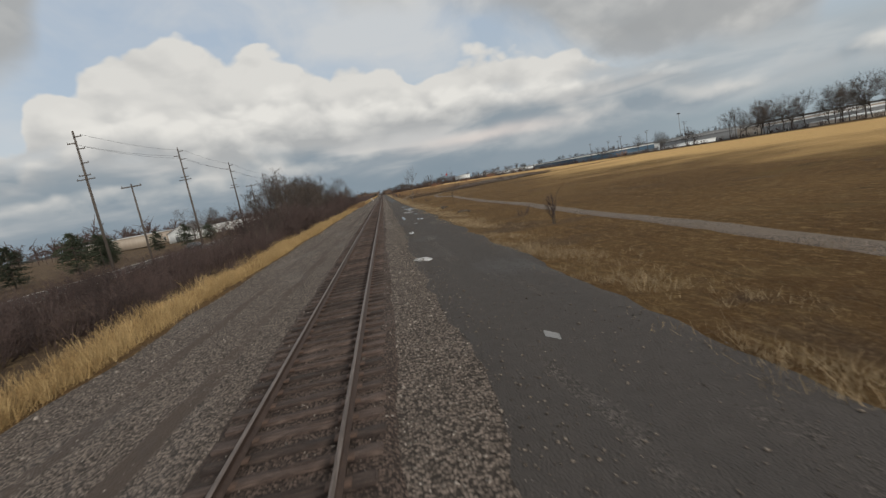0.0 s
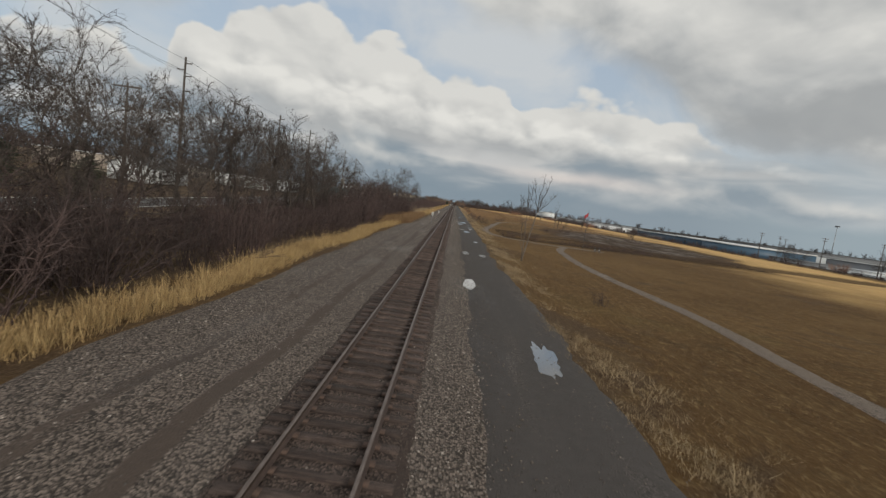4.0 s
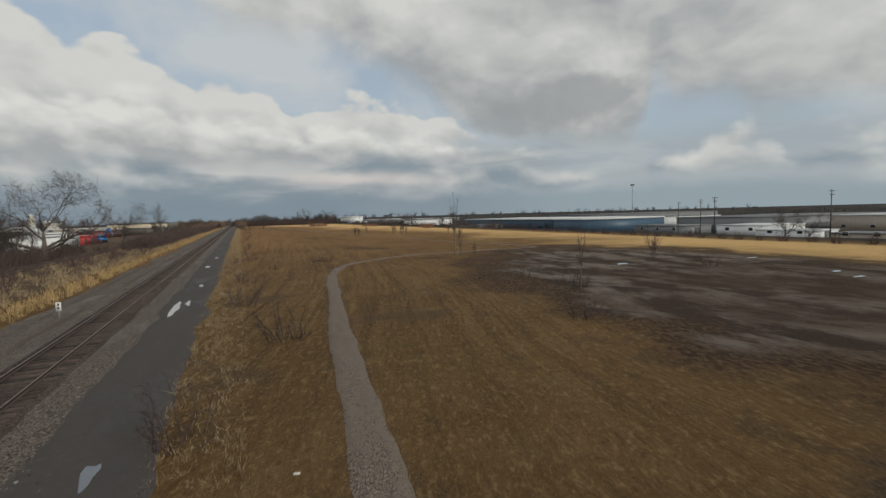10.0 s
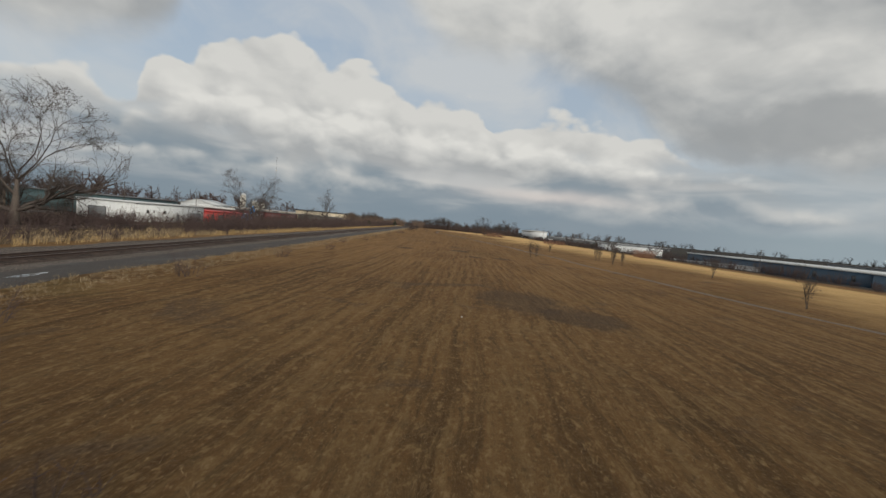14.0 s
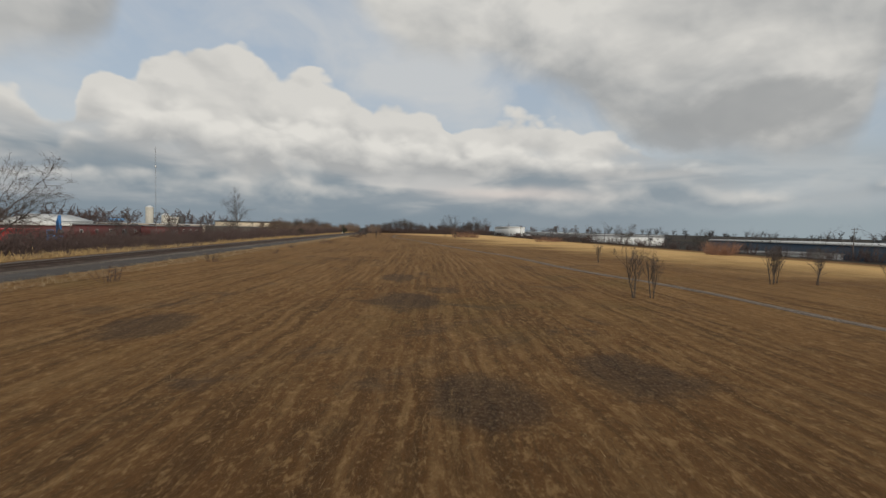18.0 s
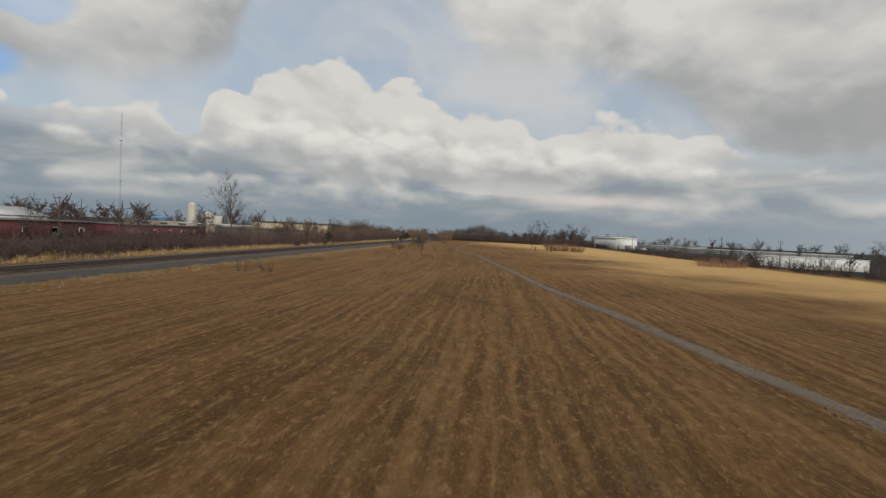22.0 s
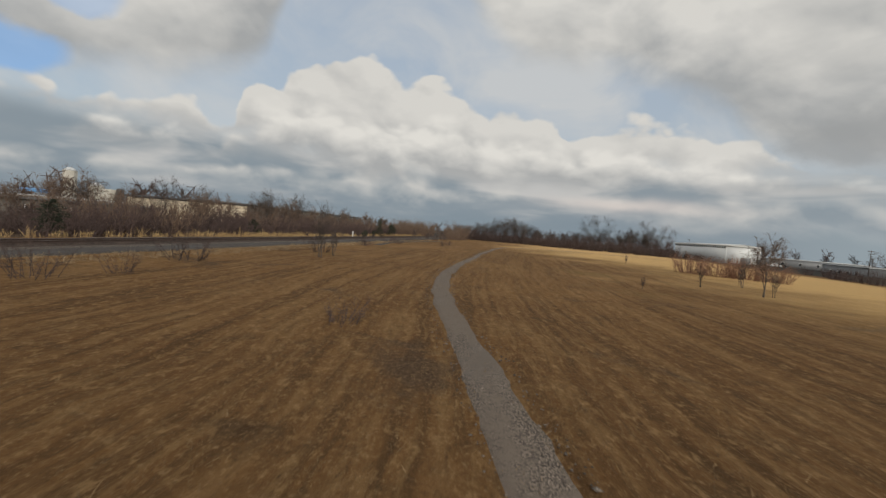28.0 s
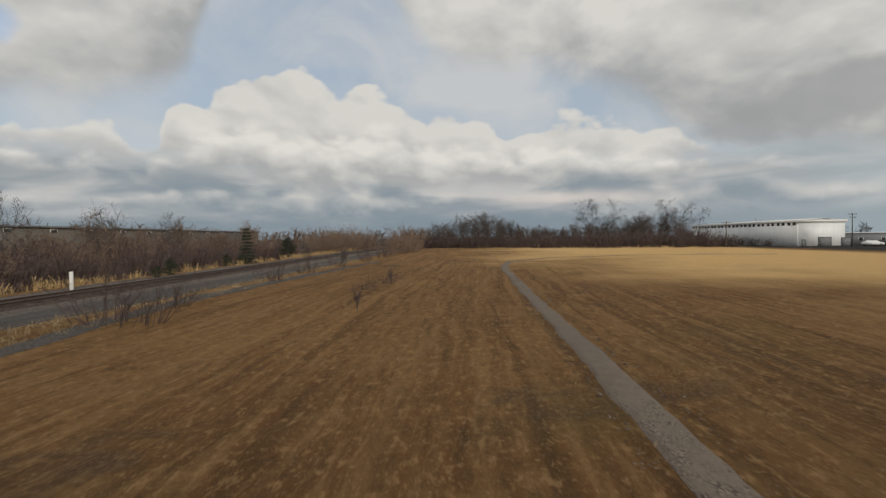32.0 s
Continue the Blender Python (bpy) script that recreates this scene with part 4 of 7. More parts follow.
def build_track(x0, z, y0, y1, near, label):
    track = thing("railway_track", label, "railway track", (x0, 0, z))
    for side in (-0.7535, 0.7535):
        part("rail", rail_mesh(side, y0, y1, 0.0), ("rail", "rail_top"), track, "rusty steel rail with a worn bright head")
    rng = np.random.default_rng(7)
    kinds = [tie_shape(rng).mesh("tie", "tie") for _ in range(5)]
    y, far = y0, Shape()
    while y < y1:
        jit, turn = rng.normal(0, 0.02), rng.normal(0, 0.9)
        zt = -0.178 + rng.normal(0, 0.006)
        if near[0] < y < near[1]:
            ob = new("tie", kinds[rng.integers(5)])
            ob.parent = track
            ob.matrix_local = pose(rng.normal(0, 0.03), y + jit, zt, 0, 0, turn + (180 if rng.random() < 0.5 else 0))
        else:
            far.box((-1.3, y + jit - 0.115, zt - 0.18), (1.3, y + jit + 0.115, zt), 0)
        y += 0.54
    if far.n:
        tagged(part("tie_run", far, "tie_far", track, "weathered timber ties"), kind="stuff")
    if near[1] > near[0]:
        plates = Shape()
        for y in np.arange(near[0], near[1], 0.54):
            for side in (-0.7535, 0.7535):
                plates.box((side - 0.16, y - 0.09, -0.185), (side + 0.16, y + 0.09, -0.164), 0)
        tagged(part("tie_plating", plates, "plate", track, "rusty steel tie plates"), kind="stuff")
    return track


build_track(0.0, 0.0, -40.3, 900, (-2, 158), "straight single railway track with rusty rails on worn timber ties")
build_track(-24.0, -0.62, -60, 700, (0, 0), "second railway track with dark rails in rough brown grass")


def scatter_stones(name, count, xr, yr, size, z_up, seed, label, line=None, mat="stone"):
    rng = np.random.default_rng(seed)
    base = np.array([(1, 0, 0), (-1, 0, 0), (0, 1, 0), (0, -1, 0), (0, 0, 1), (0, 0, -0.6)], float)
    tri = np.array([(0, 2, 4), (2, 1, 4), (1, 3, 4), (3, 0, 4), (2, 0, 5), (1, 2, 5), (3, 1, 5), (0, 3, 5)])
    x, y = rng.uniform(*xr, count), rng.uniform(*yr, count)
    if line is not None:
        c = np.array(line, float)
        run = np.r_[0, np.cumsum(np.linalg.norm(np.diff(c, axis=0), axis=1))]
        u = rng.uniform(0, run[-1], count)
        x, y = np.interp(u, run, c[:, 0]) + rng.choice((-1, 1), count) * rng.normal(0.74, 0.14, count), np.interp(u, run, c[:, 1])
    r = size * rng.lognormal(0, 0.35, count)
    a = rng.uniform(0, 6.3, count)
    v = base[None] * rng.uniform(0.6, 1.3, (count, 6, 1)) * r[:, None, None] * np.array([1, 0.8, 0.65])
    c, s = np.cos(a)[:, None], np.sin(a)[:, None]
    v = np.stack([v[..., 0] * c - v[..., 1] * s + x[:, None], v[..., 0] * s + v[..., 1] * c + y[:, None], v[..., 2] + (lay(x, y) + z_up)[:, None]], -1)
    f = tri[None] + 6 * np.arange(count)[:, None, None]
    ob = new(name, mesh_of(name, v.reshape(-1, 3), f.reshape(-1, 3), (mat,)))
    return tagged(ob, label, "gravel", kind="stuff")


scatter_stones("ballast_stones", 26000, (-6.6, -1.35), (-4, 190), 0.028, 0.085, 21, "loose grey crushed stones on the track bed")
scatter_stones("ballast_stones", 15000, (1.35, 3.1), (-4, 190), 0.028, 0.095, 22, "loose grey crushed stones beside the rails")
scatter_stones("crib_stones", 12000, (-1.5, 1.5), (-4, 190), 0.024, 0.180, 23, "loose stones between the timber ties")
scatter_stones("path_stones", 5000, (2.2, 3.9), (-2, 190), 0.026, 0.115, 27, "loose stones spilt over the edge of the dirt road", None, "clod")
scatter_stones("path_stones", 7000, (2.8, 7.0), (-2, 120), 0.020, 0.115, 24, "scattered pebbles on the dirt road", None, "clod")
scatter_stones("path_stones", 4200, (0, 1), (0, 1), 0.030, 0.03, 25, "loose clods and pebbles along the edges of the footpath", FAR_PATH[6:32], "clod")
scatter_stones("path_stones", 1800, (0, 1), (0, 1), 0.028, 0.03, 26, "loose clods and pebbles along the edges of the footpath", BRANCH[3:15], "clod")

# ---- plants ----
def spikes(p0, p1, r0, r1, sides=3):
    """Tapered rods from p0 to p1, as arrays."""
    p0, p1 = np.asarray(p0, float), np.asarray(p1, float)
    r0, r1 = np.asarray(r0, float), np.asarray(r1, float)
    w = p1 - p0
    w /= np.linalg.norm(w, axis=1)[:, None] + 1e-9
    ref = np.where(np.abs(w[:, 2:3]) < 0.9, [[0, 0, 1.0]], [[1.0, 0, 0]])
    u = np.cross(w, ref)
    u /= np.linalg.norm(u, axis=1)[:, None] + 1e-9
    t = np.cross(w, u)
    a = np.arange(sides) * 2 * np.pi / sides
    ring = np.cos(a)[None, :, None] * u[:, None] + np.sin(a)[None, :, None] * t[:, None]
    v = np.concatenate([p0[:, None] + ring * r0[:, None, None], p1[:, None] + ring * r1[:, None, None]], 1)
    base = 2 * sides * np.arange(len(p0))[:, None, None]
    f = np.array([(i, (i + 1) % sides, sides + (i + 1) % sides, sides + i) for i in range(sides)])[None] + base
    return v.reshape(-1, 3), f.reshape(-1, 4)


def cones(p0, p1, r0):
    """Thin pointed twigs from p0 to p1."""
    v, _ = spikes(p0, p1, r0, r0)
    v = v.reshape(-1, 6, 3)
    v = np.concatenate([v[:, :3], v[:, 3:].mean(1, keepdims=True)], 1)
    f = np.array([(0, 1, 3), (1, 2, 3), (2, 0, 3)])[None] + 4 * np.arange(len(v))[:, None, None]
    return v.reshape(-1, 3), f.reshape(-1, 3)


def rods_mesh(name, segs, mat, sides, tips=()):
    """One mesh of tapered rods, and of pointed twigs."""
    segs = np.array(segs, float)
    v, f = spikes(segs[:, 0:3], segs[:, 3:6], segs[:, 6], segs[:, 7], sides)
    if not len(tips):
        return mesh_of(name, v, f, (mat,), smooth=True)
    tips = np.array(tips, float)
    w, g = cones(tips[:, 0:3], tips[:, 3:6], tips[:, 6])
    return mesh_of(name, np.concatenate([v, w]), [f, g + len(v)], (mat,), smooth=True)


def grow(rng, out, at, way, length, r, level, spec):
    """A limb of a few joints, with side limbs along it; spec: per level (joints, children, angle, shrink, wander)."""
    joints, kids, angle, shrink, wander, lift = spec[level]
    step = length / joints
    p, w = np.array(at, float), np.array(way, float)
    pts = [p]
    last = level == len(spec) - 1
    for j in range(joints):
        w = w + rng.normal(0, wander, 3) + np.array([0, 0, lift])
        w /= np.linalg.norm(w)
        q = p + w * step
        r0, r1 = r * (1 - 0.75 * j / joints), r * (1 - 0.75 * (j + 1) / joints)
        out.append((*p, *q, r0, r1, level))
        p = q
        pts.append((p, w.copy(), r1))
    if last:
        return
    for k in range(kids):
        u = rng.uniform(0.25 if level else 0.28, 1.0) if k else 1.0
        i = min(max(1, int(round(u * joints))), joints)
        base, bw, br = pts[i]
        turn = rng.uniform(0, 2 * np.pi)
        ref = np.array([0, 0, 1.0]) if abs(bw[2]) < 0.9 else np.array([1.0, 0, 0])
        s = np.cross(bw, ref)
        s /= np.linalg.norm(s)
        t = np.cross(bw, s)
        lean = radians(angle) * rng.uniform(0.6, 1.3)
        nw = bw * math.cos(lean) + (s * math.cos(turn) + t * math.sin(turn)) * math.sin(lean)
        grow(rng, out, base, nw, length * shrink * rng.uniform(0.7, 1.15), br * (0.72 if level == 0 else 0.62), level + 1, spec)


KINDS = {
    # joints, children, angle, shrink, wander, lift
    "oak": [(3, 9, 50, 1.75, 0.06, 0.02), (7, 9, 38, 0.40, 0.17, 0.045), (4, 6, 42, 0.55, 0.2, 0.03), (3, 6, 40, 0.52, 0.22, 0.02), (1, 0, 0, 0, 0.25, 0.02)],
    "elm": [(5, 9, 36, 0.80, 0.08, 0.04), (6, 8, 34, 0.46, 0.17, 0.06), (4, 6, 36, 0.52, 0.18, 0.05), (2, 5, 34, 0.5, 0.2, 0.03), (1, 0, 0, 0, 0.2, 0.02)],
    "lite": [(4, 10, 34, 0.85, 0.07, 0.05), (5, 8, 36, 0.45, 0.16, 0.07), (2, 7, 38, 0.5, 0.2, 0.05), (1, 0, 0, 0, 0.2, 0.02)],
    "poplar": [(7, 15, 26, 0.50, 0.04, 0.07), (5, 8, 28, 0.46, 0.12, 0.08), (2, 5, 30, 0.5, 0.16, 0.06), (1, 0, 0, 0, 0.2, 0.04)],
    "sapling": [(7, 13, 26, 0.46, 0.05, 0.04), (4, 6, 28, 0.5, 0.10, 0.09), (1, 0, 0, 0, 0.16, 0.04)],
    "bare": [(8, 10, 30, 0.42, 0.04, 0.05), (5, 4, 26, 0.5, 0.10, 0.08), (2, 2, 30, 0.6, 0.14, 0.06), (1, 0, 0, 0, 0.16, 0.04)],
}


def tree_meshes(kind, seed, height, radius, twig, bark="bark", twigs="twig", stems=1, lean=(0, 0)):
    """Meshes of the stems and of the crown of limbs and twigs."""
    rng = np.random.default_rng(seed)
    spec = KINDS[kind]
    runs = []
    for s in range(stems):
        out = []
        way = np.array([0, 0, 1.0]) if stems == 1 else np.array([0.16 * math.cos(6.28 * s / stems + seed), 0.16 * math.sin(6.28 * s / stems + seed), 1.0])
        way = way + np.array([*lean, 0.0])
        grow(rng, out, (0.04 * s, 0.03 * (s % 2), 0), way / np.linalg.norm(way), 1.0 if s == 0 else rng.uniform(0.6, 0.95), radius / height * (1 if s == 0 else 0.7), 0, spec)
        runs.append(np.array(out))
    every = np.concatenate(runs)
    if kind in ("oak", "elm", "lite"):
        # draw stray shoots back towards an egg-shaped crown
        tall = np.percentile(every[:, 5], 97)
        mid, half = np.array([0.0, 0.0, tall * (0.60 if kind == "oak" else 0.58)]), tall * np.array([0.60, 0.60, 0.44] if kind == "oak" else [0.44, 0.44, 0.46])
        for c in (0, 3):
            off = (every[:, c:c + 3] - mid) / half
            if c == 0:
                keep = (np.linalg.norm(off, axis=1) < 1.25) | (every[:, 8] == 0)
                every, off = every[keep], off[keep]
            far = np.linalg.norm(off, axis=1)
            pull = np.where((far > 0.8) & (every[:, c + 2] > tall * 0.2), (0.8 + 0.4 * np.tanh((far - 0.8) / 0.4)) / far.clip(0.01, None), 1.0)
            every[:, c:c + 3] = mid + off * half * pull[:, None]
    scale = height / every[:, 5].max()
    every[:, :6] *= scale
    every[:, 6:8] *= height
    top = len(spec) - 1
    trunks = []
    for run in runs:
        stem = run[run[:, 8] == 0]
        pts = np.r_[stem[:, :3], stem[-1:, 3:6]] * scale
        pts[0, 2] -= 0.25
        rad = np.r_[stem[:, 6], stem[-1:, 7]] * height
        rad[0] *= 1.25
        trunks.append(Shape().tube(pts, rad.clip(twig * 1.2, None), 7).mesh("trunk", bark, smooth=True))
    limbs = every[(every[:, 8] > 0) & (every[:, 8] < top)]
    limbs[:, 6] = limbs[:, 6].clip(twig, None)
    limbs[:, 7] = limbs[:, 7].clip(twig * 0.7, None)
    tips = every[every[:, 8] == top]
    tips[:, 6] = tips[:, 6].clip(twig * 0.8, twig)
    if kind != "sapling":
        # finer twigs off each shoot
        more = []
        for _ in range(1 if kind in ("elm", "oak") else 2):
            extra = tips.copy()
            u = rng.uniform(0.15, 0.95, (len(tips), 1))
            extra[:, :3] = tips[:, :3] + (tips[:, 3:6] - tips[:, :3]) * u
            reach = np.linalg.norm(tips[:, 3:6] - tips[:, :3], axis=1)[:, None]
            way = (tips[:, 3:6] - tips[:, :3]) / reach + rng.normal(0, 0.55, (len(tips), 3))
            extra[:, 3:6] = extra[:, :3] + way * reach * rng.uniform(0.5, 0.9, (len(tips), 1))
            extra[:, 6] *= 0.75
            more.append(extra)
        tips = np.concatenate([tips, *more])
    return (*trunks, rods_mesh("crown", limbs[:, :8], twigs, 3, tips[:, :7]))


def make_tree(meshes, name, label, place, turn=0.0, size=1.0, group="", category="tree"):
    ob = thing(name, label, category, place, turn, group)
    ob.scale = (size, size, size)
    for me in meshes:
        part("crown" if me is meshes[-1] else "trunk", me, "", ob)
    return ob


def bush_mesh(name, seed, height, width, mat, stems=40, kids=7, twig=0.011, spread=0.55, subs=2):
    """A leafless shrub of many thin stems and twigs."""
    rng = np.random.default_rng(seed)
    rows, tips = [], []
    for _ in range(stems):
        a, d = rng.uniform(0, 6.28), width * 0.42 * math.sqrt(rng.random())
        w = np.array([math.cos(a) * spread * rng.uniform(0, 1), math.sin(a) * spread * rng.uniform(0, 1), 1.0]) + rng.normal(0, 0.18, 3)
        w /= np.linalg.norm(w)
        h = height * rng.uniform(0.55, 1.05)
        r = twig * rng.uniform(1.6, 2.6)
        pts = [np.array([d * math.cos(a), d * math.sin(a), -0.1])]
        for j in range(2):
            w = w + rng.normal(0, 0.16, 3)
            w /= np.linalg.norm(w)
            q = pts[-1] + w * h / 2
            rows.append((*pts[-1], *q, r * (1 - 0.4 * j), r * (0.6 - 0.4 * j)))
            pts.append(q)
        for _ in range(kids):
            u = rng.uniform(0.18, 1.0) * 2
            j = min(int(u), 1)
            b = pts[j] + (pts[j + 1] - pts[j]) * (u - j)
            k = w * 0.8 + rng.normal(0, 0.62, 3)
            k[2] = abs(k[2]) * 0.8 + 0.15
            k /= np.linalg.norm(k)
            e = b + k * h * rng.uniform(0.14, 0.36)
            tips.append((*b, *e, twig * 1.1))
            for _ in range(subs):
                m = b + (e - b) * rng.uniform(0.25, 0.9)
                kk = k + rng.normal(0, 0.6, 3)
                kk /= np.linalg.norm(kk)
                tips.append((*m, *(m + kk * h * rng.uniform(0.07, 0.18)), twig * 0.9))
    return rods_mesh(name, rows, mat, 3, tips)


def evergreen_mesh(seed, height, width, round_top=False):
    """Trunk and a crown of drooping needle sprays."""
    rng = np.random.default_rng(seed)
    trunk = Shape().tube([(0, 0, -0.2), (0, 0, height * 0.5), (0, 0, height * 0.97)], [height * 0.025, height * 0.015, 0.01], 6)
    rows = []
    tiers = 11
    for k in range(330):
        u = rng.uniform(0.05, 1.0) if round_top else (int(rng.uniform(0.0, 1.0) ** 1.25 * tiers) + rng.uniform(0.15, 0.5)) / tiers
        z = height * (0.06 + 0.94 * u)
        reach = width / 2 * ((1 - u) ** 0.85 if not round_top else math.sqrt(max(1 - (2 * u - 0.9) ** 2, 0.02))) * rng.uniform(0.6, 1.12)
        a = rng.uniform(0, 6.28)
        b = np.array([0, 0, z])
        e = np.array([math.cos(a) * reach, math.sin(a) * reach, z + reach * (rng.uniform(-0.3, 0.15) if round_top else rng.uniform(-0.28, -0.08))])
        rows.append((*b, *e, 0.02, 0.012))
        for _ in range(9):
            m = b + (e - b) * rng.uniform(0.2, 1.0)
            k2 = (e - b) / (reach + 1e-6) * 0.55 + rng.normal(0, 0.55 if round_top else 0.42, 3) * np.array([1, 1, 0.6])
            k2[2] -= 0.12
            rows.append((*m, *(m + k2 * height * 0.055), 0.05, 0.010))
    return trunk.mesh("trunk", "bark"), rods_mesh("crown", rows, "needles", 3)


def grass_mesh(name, x, y, z, height, mat, blades, seed, lean=0.35, thick=0.012, head=False):
    """Tufts of bent blades at given places, all in one mesh."""
    rng = np.random.default_rng(seed)
    n = len(x) * blades
    bx, by = np.repeat(x, blades) + rng.normal(0, 0.10, n), np.repeat(y, blades) + rng.normal(0, 0.10, n)
    bz, h = np.repeat(z, blades), np.repeat(height, blades) * rng.uniform(0.55, 1.1, n)
    a, b = rng.uniform(0, 6.28, n), rng.uniform(0, 6.28, n)
    ln = h * lean * np.abs(rng.normal(0.6, 0.5, n))
    side = np.stack([np.cos(b), np.sin(b), np.zeros(n)], 1) * thick
    base = np.stack([bx, by, bz - 0.03], 1)
    tip = base + np.stack([np.cos(a) * ln, np.sin(a) * ln, h], 1)
    v = np.stack([base - side, base + side, tip + side * (0.9 if head else 0.25), tip - side * (0.9 if head else 0.25)], 1)
    return mesh_of(name, v.reshape(-1, 3), 4 * np.arange(n)[:, None] + [0, 1, 2, 3], (mat,))


def joined(name, label, category, placed):
    """Many copies of a few plants, joined; placed: rows of (mesh, x, y, size, turn)."""
    vs, tri, quad, n = [], [], [], 0
    cache = {}
    for me, x, y, size, turn in placed:
        if me.name not in cache:
            co = np.empty(len(me.vertices) * 3, np.float32)
            me.vertices.foreach_get("co", co)
            loop = np.empty(len(me.loops), np.int32)
            me.loops.foreach_get("vertex_index", loop)
            total = np.empty(len(me.polygons), np.int32)
            me.polygons.foreach_get("loop_total", total)
            q = int((total == 4).sum())
            cache[me.name] = (co.reshape(-1, 3), loop[: 4 * q].reshape(-1, 4), loop[4 * q :].reshape(-1, 3), me.materials[0].name)
        co, q, t, _ = cache[me.name]
        c, s = math.cos(turn), math.sin(turn)
        v = co @ np.array([[c, s, 0], [-s, c, 0], [0, 0, 1]]) * size + (x, y, float(lay(x, y)))
        vs.append(v), quad.append(q + n), tri.append(t + n)
        n += len(v)
    me = mesh_of(name, np.concatenate(vs), [np.concatenate(quad), np.concatenate(tri)], (), smooth=True)
    me.materials.append(placed[0][0].materials[0])
    return tagged(new(name, me), label, category, kind="stuff")


def strip_of_grass(name, label, count, xr, yr, height, mat, blades, seed, lean=0.35, thick=0.012, clump=0.0, category="grass", density=None, head=False):
    rng = np.random.default_rng(seed)
    x, y = rng.uniform(*xr, count), rng.uniform(*yr, count)
    if clump:
        keep = np.sin(x * 1.7 + y * 0.9) + np.sin(y * 0.37 + 1.1 * x) + rng.normal(0, 0.5, count) > clump
        x, y = x[keep], y[keep]
    if density is not None:
        keep = rng.random(len(x)) < density(x, y)
        x, y = x[keep], y[keep]
    h = height * rng.lognormal(0, 0.25, len(x)) * (0.75 + 0.3 * np.sin(y * 0.45 + 3 * np.sin(y * 0.071)) ** 2)
    ob = new(name, grass_mesh(name, x, y, lay(x, y), h, mat, blades, seed, lean, thick, head))
    return tagged(ob, label, category, kind="stuff")

# ---- vegetation of the place ----
rnd = random.Random(5)
OAK = [tree_meshes("oak", 45, 18.0, 0.62, 0.022), tree_meshes("oak", 18, 13.0, 0.26, 0.016)]
ELM = [tree_meshes("elm", 21, 11.0, 0.15, 0.012), tree_meshes("elm", 22, 10.0, 0.11, 0.012, stems=2), tree_meshes("elm", 23, 12.0, 0.16, 0.013)]
LITE = [tree_meshes("lite", 24 + k, 11.0, 0.13, 0.021) for k in range(3)]
TANTREE = [tree_meshes("lite", 34 + k, 8.0, 0.11, 0.024, "bark", "brush_sunlit") for k in range(2)]
TALL = tree_meshes("poplar", 31, 19.5, 0.26, 0.022)
SAPLING = [tree_meshes("sapling", 41, 8.6, 0.085, 0.012, "pale_bark", "twig", 3), tree_meshes("bare", 42, 4.7, 0.042, 0.009, "bark", "twig", 3), tree_meshes("sapling", 43, 2.4, 0.03, 0.009, "bark", "brush", 4)]


def forked_sapling(seed, stems):
    """A clump of slender stems that fork once or twice; stems: rows of (radius, fork, leaders), where fork and the leaders' tips are (x, y, z)."""
    rng = np.random.default_rng(seed)
    trunks, rows, tips = [], [], []

    def bend(a, b, n, sway):
        u = np.linspace(0, 1, n + 1)[:, None]
        p = a + (b - a) * u
        return p + np.c_[rng.normal(0, sway, (n + 1, 2)), np.zeros(n + 1)] * np.sin(np.pi * u)

    for k, (r, fork, leaders) in enumerate(stems):
        p = bend(np.array([0.10 * k - 0.08, 0.06 * (k % 2), -0.25]), np.array(fork, float), 5, 0.05)
        trunks.append(Shape().tube(p, np.linspace(r, r * 0.62, 6), 7).mesh("trunk", "pale_bark", smooth=True))
        for end in leaders:
            q = bend(np.array(fork, float), np.array(end, float), 6, 0.10)
            rr = np.linspace(r * 0.5, 0.009, 7)
            rows += [(*q[i], *q[i + 1], rr[i], rr[i + 1]) for i in range(6)]
            for j in range(11):
                u = rng.uniform(0.12, 0.97) * 6
                i = min(int(u), 5)
                b = q[i] + (q[i + 1] - q[i]) * (u - i)
                a = rng.uniform(0, 6.28)
                size = rng.uniform(0.35, 1.15) * (1.25 - u / 7)
                m = b + np.array([math.cos(a) * 0.6, math.sin(a) * 0.6, 0.5]) * size
                e = m + np.array([math.cos(a) * 0.25, math.sin(a) * 0.25, 0.75]) * size * 0.8
                rows.append((*b, *m, 0.011, 0.008))
                tips.append((*m, *e, 0.008))
                for _ in range(3):
                    w = b + (m - b) * rng.uniform(0.3, 1.0)
                    tips.append((*w, *(w + rng.normal(0, 0.22, 3) + np.array([0, 0, 0.28])), 0.006))
    return (*trunks, rods_mesh("crown", rows, "twig", 4, tips))


SINGLE = forked_sapling(46, [(0.095, (0.06, 0.0, 3.6), [(0.15, 0.1, 10.3), (-1.0, 0.3, 9.3), (0.75, -0.5, 9.6), (-0.5, -0.7, 8.2), (1.1, 0.6, 7.8), (-0.3, 0.9, 6.8)])])
LEANING = forked_sapling(44, [(0.085, (0.80, 0.0, 5.0), [(1.9, 0.3, 8.7), (1.05, -0.4, 8.9), (0.25, 0.3, 8.2), (2.3, -0.2, 6.9)]), (0.06, (-0.1, 0.3, 4.7), [(0.2, 0.5, 8.5), (-0.45, 0.1, 8.0), (-1.0, 0.4, 6.7)]), (0.035, (-0.45, -0.2, 3.0), [(-0.95, -0.3, 6.3), (-0.7, 0.1, 5.2)])])
BRUSH = [bush_mesh("shrub", 50 + k, 4.6, 3.8, "brush", 56, 8, 0.017, 0.55, 1) for k in range(3)]
LOW = [bush_mesh("shrub", 60 + k, 1.9, 3.6, "brush", 56, 8, 0.012, 0.8, 1) for k in range(2)]
